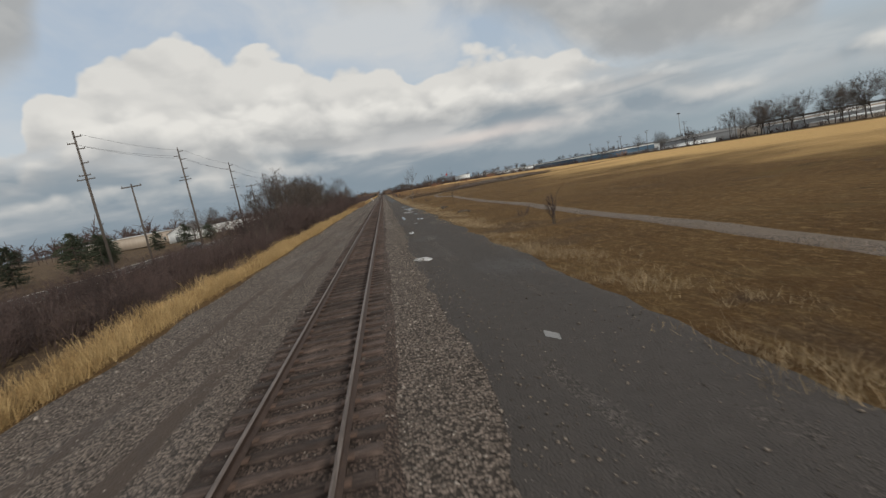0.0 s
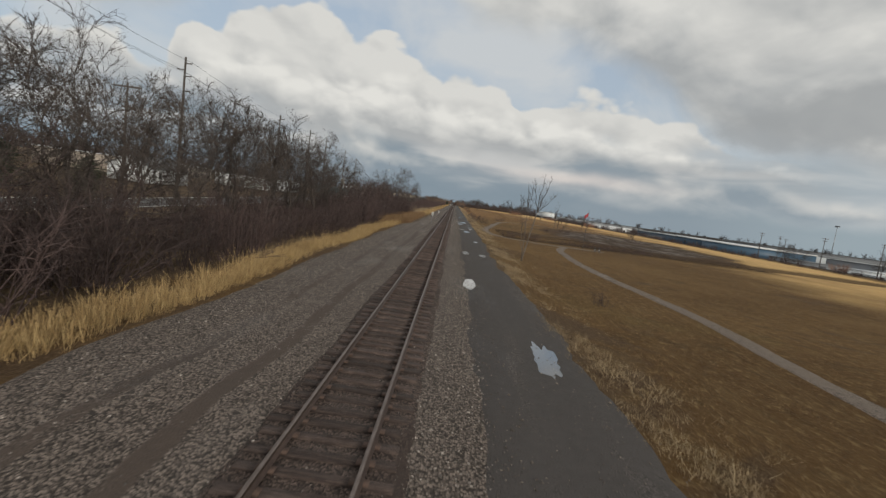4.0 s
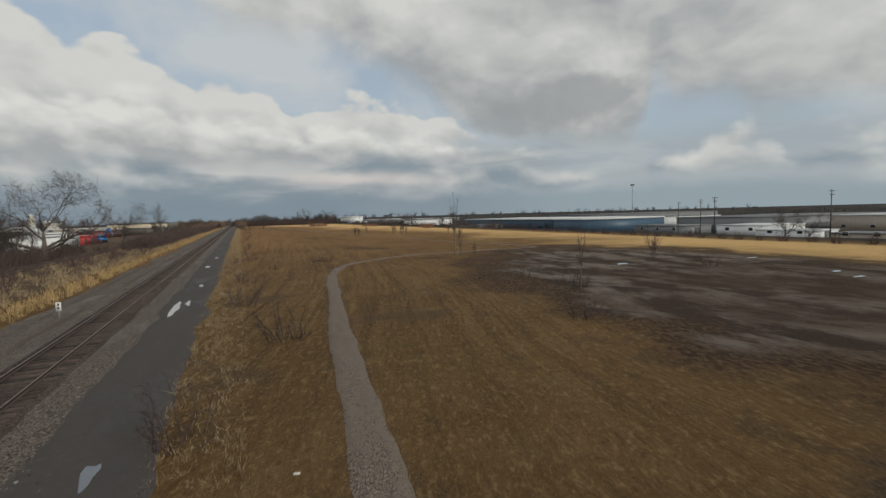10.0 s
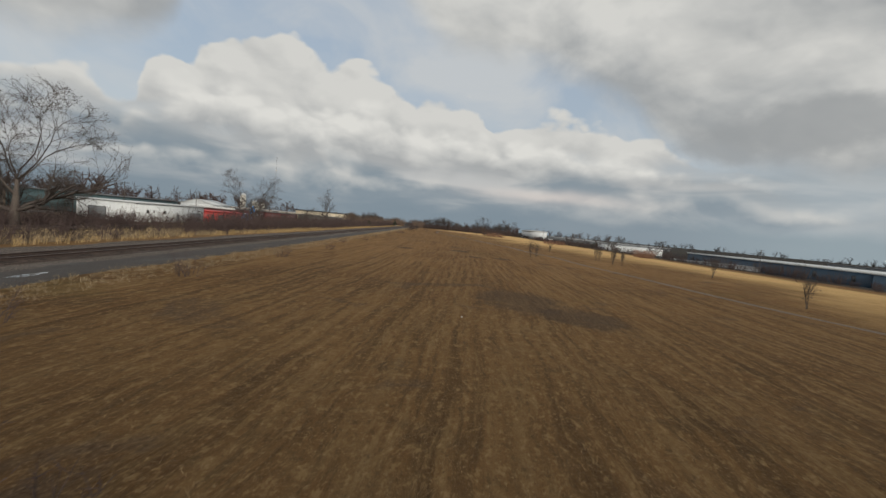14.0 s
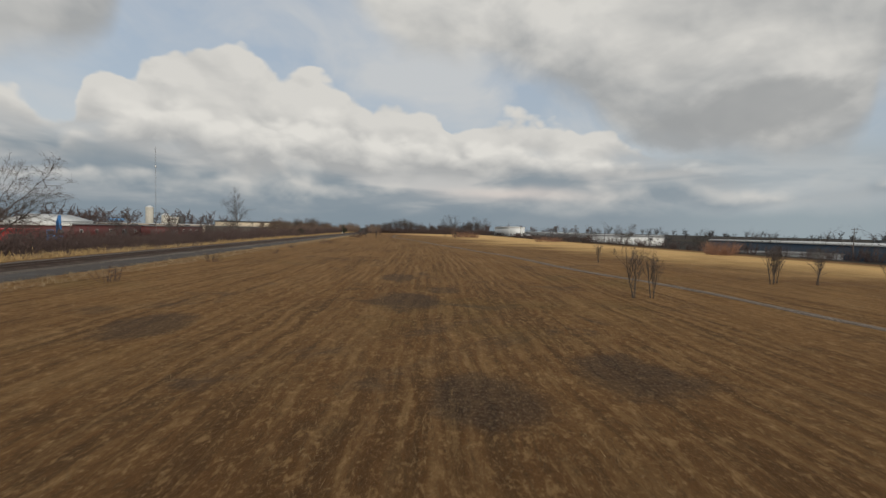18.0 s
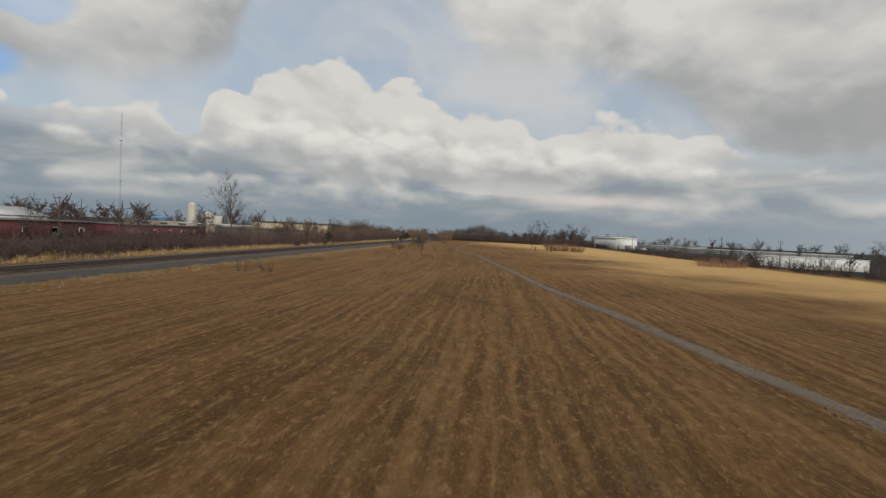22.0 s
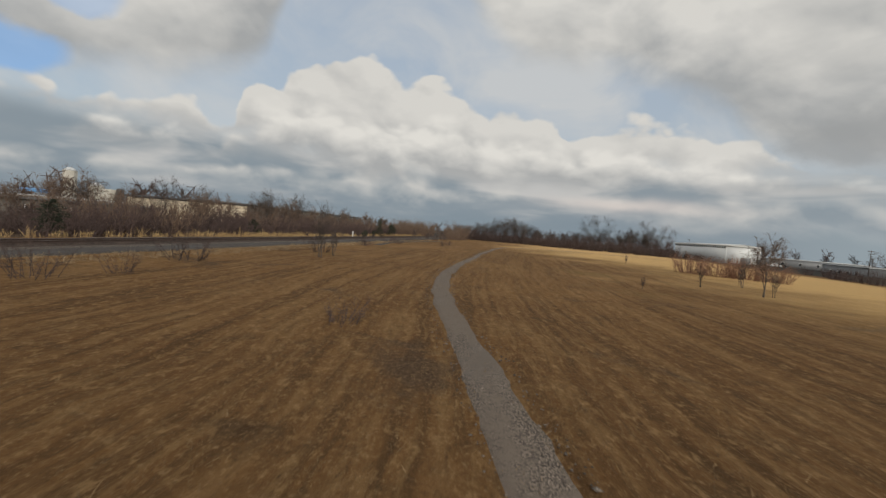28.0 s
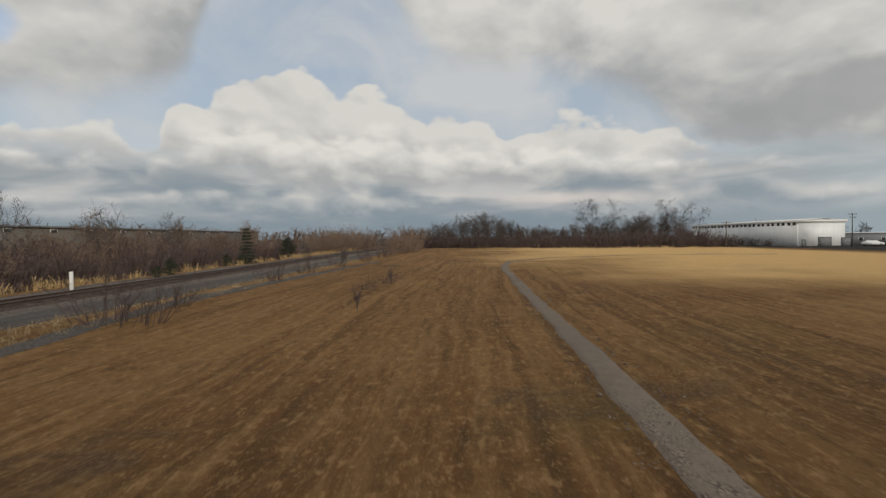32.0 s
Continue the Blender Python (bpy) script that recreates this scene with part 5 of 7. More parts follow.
TAN = [bush_mesh("shrub", 70 + k, 5.2, 3.8, "brush_sunlit", 38, 7, 0.018, 0.55, 1) for k in range(2)]
FARB = [bush_mesh("far_shrub", 75 + k, 4.4, 4.2, "brush", 30, 6, 0.032, 0.6, 1) for k in range(2)]
FART = [bush_mesh("far_shrub", 77 + k, 5.2, 4.2, "brush_sunlit", 34, 6, 0.030, 0.6, 1) for k in range(2)]
RED = bush_mesh("shrub", 80, 2.6, 5.0, "brush_red", 110, 6, 0.013, 0.9, 1)
SMALL = [bush_mesh("shrub", 90 + k, 1.5, 1.5, "brush", 18, 7, 0.008, 0.7) for k in range(2)]
FIR = [evergreen_mesh(101, 6.0, 3.4), evergreen_mesh(102, 7.0, 6.0, True)]


def shrub(me, x, y, size, label, group):
    ob = new("shrub", me)
    ob.matrix_world = pose(x, y, float(lay(x, y)), 0, 0, rnd.uniform(0, 360)) @ Matrix.Diagonal((size, size, size * rnd.uniform(0.85, 1.15), 1))
    return tagged(ob, label, "shrub", group)


def rise(y):
    """Height of the brush beside the track, as a share of the tallest."""
    return float(np.interp(y, [-20, 20, 45, 57, 62, 66, 96, 106, 122, 132, 150, 165, 181, 189, 200, 225], [0.3, 0.38, 0.3, 0.36, 0.8, 1.1, 1.0, 0.84, 0.88, 1.0, 1.15, 1.4, 1.45, 0.9, 0.45, 0.36]))


y = 44.0
while y < 216:
    for x in (-12.6, -16.2, -20.0):
        if x < -19 and y > 90 and rnd.random() < 0.5:
            continue
        size = rise(y) * rnd.uniform(0.62, 1.28) * (0.86 if x > -14 else 1.0)
        shrub(rnd.choice(BRUSH), x + rnd.uniform(-1.2, 1.2), y + rnd.uniform(-1.4, 1.4), size, "dense leafless dark brown brush beside the track", "brush along the track")
    y += 3.7
for k in range(78):
    shrub(BRUSH[k % 3], rnd.uniform(-27, -11.8), rnd.uniform(2, 58), rnd.uniform(0.42, 0.66), "tangled leafless dark brown brush in the hollow", "low brush in the hollow")
for k in range(6):
    x, y = rnd.uniform(-15, -12), 46 + 4.0 * k
    make_tree(SAPLING[0], "sapling", "slender pale stems at the edge of the brush", (x, y, float(lay(x, y))), rnd.uniform(0, 360), rnd.uniform(0.42, 0.6), "pale saplings in the brush", "sapling")
for k in range(46):
    shrub(LOW[k % 2], rnd.uniform(-28, -11.4), rnd.uniform(-12, 60), rnd.uniform(0.8, 1.25), "low tangled dark brown brush in the hollow", "low brush in the hollow")
def far_brush():
    """Brush along the further track and round the field, too much to count."""
    dark, tan, hedge, woods_brush = [], [], [], []
    y = 225.0
    while y < 470:
        for x in (-13.6, -16.6, -19.8):
            if rnd.random() < (0.5 if y < 320 else 1.0):
                dark.append((rnd.choice(FARB), x + rnd.uniform(-2.0, 2.0), y + rnd.uniform(-2, 2), rnd.uniform(0.55, 0.95) * (0.7 if y < 320 else 0.8 if x > -15 else 1.05), rnd.uniform(0, 6)))
        y += 6.0 if y < 320 else 2.9
    while y < 645:
        for x in (-13.0, -16.5, -21.0, -25.0):
            row = (x + rnd.uniform(-1.6, 1.6), y + rnd.uniform(-2, 2), (0.85 if y < 520 else 1.1) * rnd.uniform(0.75, 1.15), rnd.uniform(0, 6))
            if rnd.random() < (0.1 if y < 520 else 0.5) and x < -14:
                tan.append((rnd.choice(FART), *row))
            else:
                dark.append((rnd.choice(FARB), row[0], row[1], row[2] * (0.8 if x > -14 else 1.0), row[3]))
        y += 3.6
    for k in range(64):
        dark.append((rnd.choice(FARB), rnd.uniform(-46, -27), rnd.uniform(262, 340), rnd.uniform(0.4, 0.85), rnd.uniform(0, 6)))
    for k in range(26):
        tan.append((rnd.choice(FART), rnd.uniform(-16, -7), rnd.uniform(645, 720), rnd.uniform(1.0, 1.7), rnd.uniform(0, 6)))
    for x, y, s in ((9, 642, 1.0), (11, 650, 1.1), (13, 660, 0.9), (9.5, 664, 1.3), (12, 672, 1.2), (8, 680, 1.5), (11, 690, 1.6), (6, 700, 1.6)):
        tan.append((rnd.choice(FART), x, y, s, rnd.uniform(0, 6)))
    y = 60.0
    while y < 600:
        hedge.append((rnd.choice(FARB), 108 + 6 * math.sin(y * 0.021) + rnd.uniform(-2, 2), y, rnd.uniform(0.3, 0.5) * (1.0 if y < 330 else 1.6), rnd.uniform(0, 6)))
        y += 4.2
    for k in range(40):
        x = 1 + 2.6 * k
        hedge.append((rnd.choice(FARB), x + rnd.uniform(-1, 1), 704 - 0.30 * x + rnd.uniform(-2, 2), rnd.uniform(0.8, 1.1), rnd.uniform(0, 6)))
    for k in range(62):
        x = 2 + 1.75 * k
        woods_brush.append((rnd.choice(FARB), x, 710 - 0.15 * x + rnd.uniform(-3, 10), rnd.uniform(1.0, 1.55), rnd.uniform(0, 6)))
    joined("brush_belt", "dense dark undergrowth of the belt of woods", "brush", woods_brush)
    joined("brush_belt", "dense leafless dark brown brush beside the track", "brush", dark)
    # this thicket is coloured as if low sun fell on it
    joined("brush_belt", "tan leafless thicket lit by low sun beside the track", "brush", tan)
    joined("hedge", "low brown leafless hedge round the field", "hedge", hedge)


far_brush()

TREES = [  # kind, x, y, size
    ("e1", -17, 85, 1.12), ("e0", -18, 92, 1.2), ("e1", -16, 99, 1.15), ("e0", -19, 80, 0.95), ("e2", -17, 106, 0.95), ("e0", -20, 97, 1.15), ("e1", -14.5, 90, 0.95), ("e0", -15, 103, 1.05), ("e1", -21, 88, 1.1), ("e0", -16, 111, 0.9), ("e2", -16.5, 123, 1.0), ("e0", -17, 129, 1.1), ("e1", -16, 134, 1.05), ("e2", -18, 117, 0.9), ("e0", -19, 140, 0.95), ("e1", -17.5, 147, 0.95),
    ("e0", -15.5, 116, 1.15), ("e1", -18, 121, 1.2), ("e2", -21, 112, 1.0), ("e0", -22, 126, 1.0), ("e1", -16, 172, 0.8), ("e2", -15, 203, 0.85), ("e0", -17, 207, 0.9), ("e2", -18, 198, 0.8), ("o0", -31, 300, 1.12), ("o1", -40, 300, 0.95), ("o1", -44, 312, 0.95), ("e2", -33, 284, 0.95), ("e0", -30, 278, 0.8), ("e2", -36, 290, 0.9), ("e2", -48, 318, 1.0), ("o1", -52, 300, 0.9), ("e2", -31, 279, 1.1), ("e0", -34, 270, 1.0), ("e1", -39, 318, 0.8), ("e2", -44, 325, 0.9), ("e0", -40, 284, 1.0), ("e1", -47, 290, 1.0),
    ("o1", -32, 379, 1.3), ("e2", -32, 383, 0.8), ("o1", -62, 155, 0.85), ("o1", -58, 170, 0.8), ("e2", -66, 182, 0.9), ("e2", -55, 205, 0.9), ("e2", -70, 230, 1.0), ("e2", -60, 250, 0.8),
    ("e2", -30, 432, 0.7), ("e0", -27, 446, 0.6), ("e1", -33, 458, 0.8), ("e2", -29, 470, 0.65), ("e0", -34, 481, 0.75), ("e1", -28, 488, 0.6), ("e2", -40, 505, 0.8), ("e0", -26, 420, 0.6), ("e1", -30, 405, 0.65), ("e0", -22, 540, 0.85), ("e2", -24, 552, 0.8), ("e0", -20, 566, 0.9), ("e1", -23, 574, 0.95), ("e2", -21, 582, 0.95), ("e0", -24, 590, 0.9), ("e1", -20, 600, 0.85), ("e2", -19, 612, 0.8), ("e0", -26, 530, 0.7), ("e0", -25, 512, 0.7), ("e1", -27, 502, 0.6)]
for kind, x, y, s in TREES:
    big = kind[0] == "o"
    make_tree((OAK if big else ELM if y < 215 else LITE)[int(kind[1])], "tree", "broad old leafless tree with a spreading crown" if big else "leafless grey-brown tree rising out of the brush", (x, y, float(lay(x, y))), rnd.uniform(0, 360), s, "trees beyond the track")
make_tree(TALL, "tree", "tall leafless tree with a forked crown beyond the track", (-35.0, 493, -1.0), 20, 1.0)
for x, y, s, k in ((-7.6, 612, 0.95, 0), (-8.8, 632, 0.6, 1), (-4.6, 589, 0.26, 1), (-4.3, 586.5, 0.18, 1), (-7.6, 606, 0.26, 1), (-52, 88, 0.9, 1), (-55, 95, 0.8, 1), (-50, 78, 1.0, 1), (-54, 70, 0.9, 1), (-60, 104, 0.9, 1), (-49, 118, 0.8, 1), (-58, 122, 0.75, 1), (-47, 128, 0.7, 1), (-52, 60, 1.0, 1), (-56, 50, 1.0, 1), (-50, 40, 0.9, 1), (144, 566, 1.0, 1), (-17, 478, 0.55, 0), (-16, 500, 0.6, 0), (-15, 516, 0.55, 1), (-14, 552, 0.45, 1)):
    make_tree(FIR[k], "evergreen", "dark green spreading evergreen" if k else "dark green conical spruce beside the track", (x, y, float(lay(x, y))), rnd.uniform(0, 360), s, "evergreens beyond the street" if k else "", "evergreen tree")

for k in range(26):
    x, y = rnd.uniform(-29, -18), 486 + 6.4 * k + rnd.uniform(-2, 2)
    make_tree(TANTREE[k % 2], "tree", "small tan leafless tree above the thicket", (x, y, float(lay(x, y))), rnd.uniform(0, 360), rnd.uniform(0.75, 1.1), "tan trees above the thicket")
# the paler twigs stand for sun on this tree
make_tree(TANTREE[0], "sapling", "pale sunlit young tree in the straw field", (56.2, 520.5, float(lay(56.2, 520.5))), 30, 0.75, "saplings in the field", "sapling")
# saplings and shrubs in the field
for x, y, k, s in ((41.2, 239.5, 0, 0.55), (43, 238, 1, 0.6), (60, 218, 0, 0.62), (61.5, 219, 1, 0.9), (46.7, 331, 1, 0.9), (45.6, 331.2, 1, 1.05), (62, 329, 1, 1.05), (63.5, 328.3, 1, 0.9), (75.5, 317.5, 1, 1.1), (62, 338.7, 1, 1.0), (63, 339.4, 1, 0.9), (65.8, 338.2, 1, 1.05), (62.3, 281.7, 1, 1.0), (58.2, 363.7, 1, 0.8), (59, 530, 1, 0.9),
                  (11.6, 22.3, 2, 1.0), (44.4, 516.7, 2, 0.6), (53.2, 526.6, 1, 0.6), (57.4, 521.2, 1, 0.7), (61, 535, 1, 0.5), (57.2, 573.6, 2, 0.95), (14.8, 516.1, 1, 1.2), (14.6, 519.7, 1, 0.9), (8.5, 547.3, 1, 0.6), (6.2, 560.7, 1, 0.55), (6.8, 597, 1, 0.95), (10, 601.4, 1, 0.8), (10.4, 614, 1, 0.75), (18.8, 582, 2, 0.7), (21.7, 471.7, 1, 1.15), (19, 568, 2, 0.7)   ):
    pale = k == 0 or (x, y) == (59, 530)
    make_tree(SAPLING[k], "sapling", "thin leafless sapling with pale upright stems in dry grass" if pale else "small leafless sapling standing in dry grass", (x, y, float(lay(x, y))), rnd.uniform(0, 360), s, "saplings in the field", "sapling")
for x, y, s in ((36.2, 205.8, 1.6), (36.1, 213.7, 1.0), (59.9, 209.5, 1.3), (10.1, 354.3, 0.9), (10.6, 336.2, 0.9), (11.6, 415.5, 1.0), (13.4, 417, 0.9), (12.9, 495.5, 0.9), (11.8, 492.2, 1.3), (14.4, 484.7, 1.4), (26.6, 490.7, 0.9), (10, 504.3, 2.0), (11.8, 522.9, 1.6), (9.2, 547.1, 1.4), (8.4, 569, 1.2), (10.2, 564, 1.3), (10.1, 545.6, 1.1), (8.2, 564.3, 1.6), (8, 583.5, 1.5), (8.2, 592, 1.3), (18, 576.3, 0.8), (18.7, 581, 0.8), (10.6, 200.4, 1.6), (8.3, 211.8, 1.7), (8.8, 226, 1.3), (6.6, 189, 1.2), (8.0, 249, 1.2), (19, 244, 1.1),
                (20.5, 243, 1.2), (12.4, 238, 0.9), (10.2, 254, 1.1), (9.4, 268, 1.0), (9.8, 285, 0.9), (10.8, 302, 0.8), (9.2, 320, 0.9), (12, 372, 0.7), (10, 390, 0.8), (8.3, 604, 1.4), (9.4, 618, 1.5), (10.5, 628, 1.6), (11.2, 96, 0.7), (12, 30, 0.6), (28, 196, 1.1)):
    shrub(SMALL[rnd.randrange(2)], x, y, s, "small leafless brown shrub in dry grass", "shrubs along the field edge")
for k in range(54):
    x = rnd.uniform(11.5, 44)
    run = float(np.interp(x, [10, 20, 32, 45], [153, 155, 158.6, 162.5]))
    y = run + rnd.choice((-1, 1)) * rnd.uniform(2.0, 4.4)
    shrub(SMALL[k % 2], x, y, rnd.uniform(0.5, 1.1), "dead brown brush on the bank of the ditch", "brush on the ditch banks")
for x, y, s in ((119, 684, 0.55), (118.5, 690, 0.7), (119, 697, 0.6), (118, 703, 0.8), (119.5, 709, 0.6), (117, 716, 0.75), (115, 722, 0.9)):
    shrub(BRUSH[1], x, y, s, "leafless brown brush along the side of the white hall", "brush beside the hall")
for x, y, s in ((97.4, 392, 1.25), (99.5, 393, 1.2), (63, 555, 1.2), (66, 551.6, 1.3), (69, 549.5, 1.25), (71.6, 547.4, 1.1), (88, 483.5, 0.85), (92, 484, 0.9), (96, 485.2, 0.85), (119.9, 207.3, 1.0)):
    shrub(RED, x, y, s, "russet leafless shrub thicket on the pale field", "russet shrubs on the field")

for x, y, s in ((39.8, 238.6, 1.0), (35.5, 204.4, 0.58), (12.0, 63.5, 0.28)):
    make_tree(SINGLE, "sapling", "slender young leafless tree in dry grass", (x, y, float(lay(x, y))), 40, s, "saplings in the field", "sapling")
make_tree(LEANING, "sapling", "tall leaning sapling with pale forked stems beside the dirt road", (9.1, 114.5, float(lay(9.1, 114.5))), 0, 1.0, "saplings in the field", "sapling")

for x, y, s in ((124.4, 236.3, 0.58), (126.6, 232.6, 0.56), (146, 380, 0.5), (118, 470, 0.62), (112, 520, 0.5)):
    make_tree(OAK[1], "tree", "round-crowned leafless tree at the field edge", (x, y, float(lay(x, y))), rnd.uniform(0, 360), s, "trees at the field edge")
# trees along the outer edge of the field, and the woods behind
EDGE = [(117 + 4 * math.sin(7.1 * k), 134 - 3.4 * k + 1.2 * math.sin(3.3 * k), k % 3, 0.88 + 0.1 * math.sin(5.0 * k)) for k in range(34)]
for x, y, k, s in (*EDGE, (118, 131, 2, 0.9), (119, 124, 2, 0.95), (121, 118, 1, 1.0), (118, 112, 2, 0.9), (123, 106, 2, 1.0), (119, 99, 1, 0.95), (122, 92, 2, 1.0), (118, 86, 2, 0.9), (124, 80, 1, 1.0), (120, 72, 2, 0.95), (119, 64, 2, 1.0), (123, 56, 1, 1.0), (118, 46, 2, 1.0), (122, 36, 2, 1.0), (120, 24, 1, 1.0),
                  (122, 196, 2, 0.8), (127, 186, 1, 0.85), (121, 178, 2, 0.75), (130, 170, 2, 0.8), (122, 162, 2, 0.7), (144, 563, 2, 1.15), (128, 545, 2, 0.75), (140, 520, 2, 0.85), (150, 470, 2, 0.8), (128, 440, 2, 0.75), (140, 590, 2, 0.7), (134, 600, 1, 0.7), (152, 640, 2, 0.8)):
    make_tree(LITE[k], "tree", "leafless tree along the far edge of the field", (x, y, float(lay(x, y))), rnd.uniform(0, 360), s, "trees at the field edge")


def woods():
    """The belt of bare trees that closes the field."""
    for k in range(72):
        x = 3 + 1.4 * k + rnd.uniform(-1.5, 1.5)
        top = float(np.interp(x, [0, 9, 15, 30, 36, 44, 54, 62, 70, 84, 90, 100, 108], [7, 7.5, 9, 13, 13, 10.5, 7.5, 7, 9, 9, 10, 13, 10]))
        y = 712 + rnd.uniform(-6, 16)
        make_tree(LITE[rnd.randrange(3)], "tree", "bare brown tree in the belt of woods closing the field", (x, y, float(lay(x, y))), rnd.uniform(0, 360), top / 11.0 * rnd.uniform(0.85, 1.1), "belt of woods")
    for x, y, s in ((77, 714, 1.12), (103.5, 708, 1.02), (99, 712, 0.85), (89, 716, 0.72)):
        make_tree(OAK[1], "tree", "taller leafless tree above the belt of woods", (x, y, -0.6), rnd.uniform(0, 360), s * 1.25, "belt of woods")


woods()


def far_woods(name, label, count, xr, yr, height, seed, mat="brush"):
    """A distant line of trees, far too many to count."""
    rng = np.random.default_rng(seed)
    rows = []
    for _ in range(count):
        x, y = rng.uniform(*xr), rng.uniform(*yr)
        z, h = float(lay(x, y)), height * rng.uniform(0.5, 1.15)
        rows.append((x, y, z - 0.3, x, y, z + h * 0.6, h * 0.02, h * 0.012))
        for _ in range(12):
            a, u = rng.uniform(0, 6.28), rng.uniform(0.2, 0.65)
            b = np.array([x, y, z + h * u])
            e = b + np.array([math.cos(a), math.sin(a), rng.uniform(0.5, 1.6)]) * h * rng.uniform(0.12, 0.26)
            rows.append((*b, *e, h * 0.016, h * 0.012))
            for _ in range(3):
                q = e + rng.normal(0, 0.10, 3) * h + np.array([0, 0, 0.04 * h])
                rows.append((*e, *q, h * 0.013, h * 0.006))
    ob = new(name, rods_mesh(name, rows, mat, 3))
    return tagged(ob, label, "woods", kind="stuff")


# haze is put into the colour of the next two lines of woods
far_woods("distant_woods", "distant leafless woods beyond the sheds", 150, (180, 800), (560, 900), 10, 3, "hazy_wood")
far_woods("distant_woods", "distant leafless woods beyond the warehouses", 150, (400, 820), (60, 640), 9, 4, "hazy_wood")
far_woods("distant_woods", "distant brown woods beyond the street", 210, (-330, -105), (200, 780), 15, 5)
# the tan colour stands for sun on these woods
far_woods("distant_woods", "sunlit tan woods far along the track", 90, (-120, -20), (690, 900), 10, 6, "brush_sunlit")
far_woods("distant_woods", "distant leafless woods past the end of the field", 90, (-30, 260), (800, 1000), 12, 7)

# ---- grasses ----
strip_of_grass("tall_grass", "tall golden dry grass along the track bed", 20000, (-10.8, -7.2), (-10, 148), 0.66, "tall_grass", 10, 1, 0.6, 0.0055, density=lambda x, y: np.interp(y, [70, 105, 150], [1.0, 0.5, 0.4]) * np.exp(-((x + 8.7 - 0.5 * np.sin(y * 0.23)) / 0.95) ** 2), head=True)
strip_of_grass("tall_grass", "rusty brown tall grass beside the track bed", 9000, (-13.5, -6.1), (148, 190), 0.9, "rust_grass", 7, 2, 0.45, 0.010, head=True)
strip_of_grass("tall_grass", "tall golden dry grass along the track bed", 9000, (-9.0, -6.0), (190, 680), 0.7, "tall_grass", 6, 3, 0.6, 0.018, density=lambda x, y: (0.25 + 0.65 * (np.sin(y * 0.06 + 0.5 * np.sin(y * 0.31)) > -0.1)) * (0.6 + 0.4 * np.sin(x * 3 + y)), head=True)
strip_of_grass("tall_grass", "pale dead grass in the hollow beyond the track", 9000, (-22, -10), (170, 470), 0.7, "pale_grass", 5, 4, 0.5, 0.02, -0.6)
strip_of_grass("edge_grass", "clumps of pale dead grass along the dirt road", 20000, (6.2, 11), (-8, 160), 0.27, "pale_grass", 9, 5, 1.1, 0.006, 0.1, density=lambda x, y: np.exp(-((x - np.interp(y, [60, 100], [8.0, 6.9])) / 1.2) ** 2))
strip_of_grass("edge_grass", "pale dead grass along the dirt road", 9000, (5.8, 8.6), (160, 620), 0.24, "pale_grass", 6, 6, 1.1, 0.010, 0.0)
def lane_at(y):
    """Middle of the mown strip that runs along the track."""
    return np.interp(y, [-900, 100, 160, 180, 220, 260, 300, 350, 400, 440, 480, 520, 560, 900], [11, 11, 11, 13, 22, 27, 30, 33.5, 35.7, 36, 31.5, 28, 28.5, 36])


def mown(wide):
    def share(x, y):
        patch = 0.5 + 0.35 * np.sin(x * 2.1 + 1.3 * np.sin(y * 0.5)) + 0.35 * np.sin(y * 0.83 + 0.6 * x)
        return np.exp(-((x - lane_at(y)) / wide) ** 2) * patch.clip(0.08, 1)
    return share


strip_of_grass("field_grass", "rough dry grass of the field beside the road", 28000, (7.2, 24), (-4, 185), 0.12, "stubble", 6, 7, 1.5, 0.007, density=mown(6.0))
strip_of_grass("field_grass", "short mown dry grass of the field", 60000, (8, 46), (185, 400), 0.11, "stubble", 6, 8, 1.6, 0.008, density=mown(6.5))
strip_of_grass("field_grass", "short mown dry grass of the field", 50000, (18, 46), (400, 575), 0.11, "stubble", 6, 9, 1.6, 0.008, density=mown(6.5))
strip_of_grass("bank_grass", "rough dead grass on the banks of the ditch", 11000, (11, 60), (148, 172), 0.30, "bank_grass", 7, 10, 1.0, 0.008, density=lambda x, y: np.where(np.abs(y - np.interp(x, [10, 20, 32, 45, 60], [153, 155, 158.6, 162.5, 163.5])) > 1.0, 0.8, 0.05))

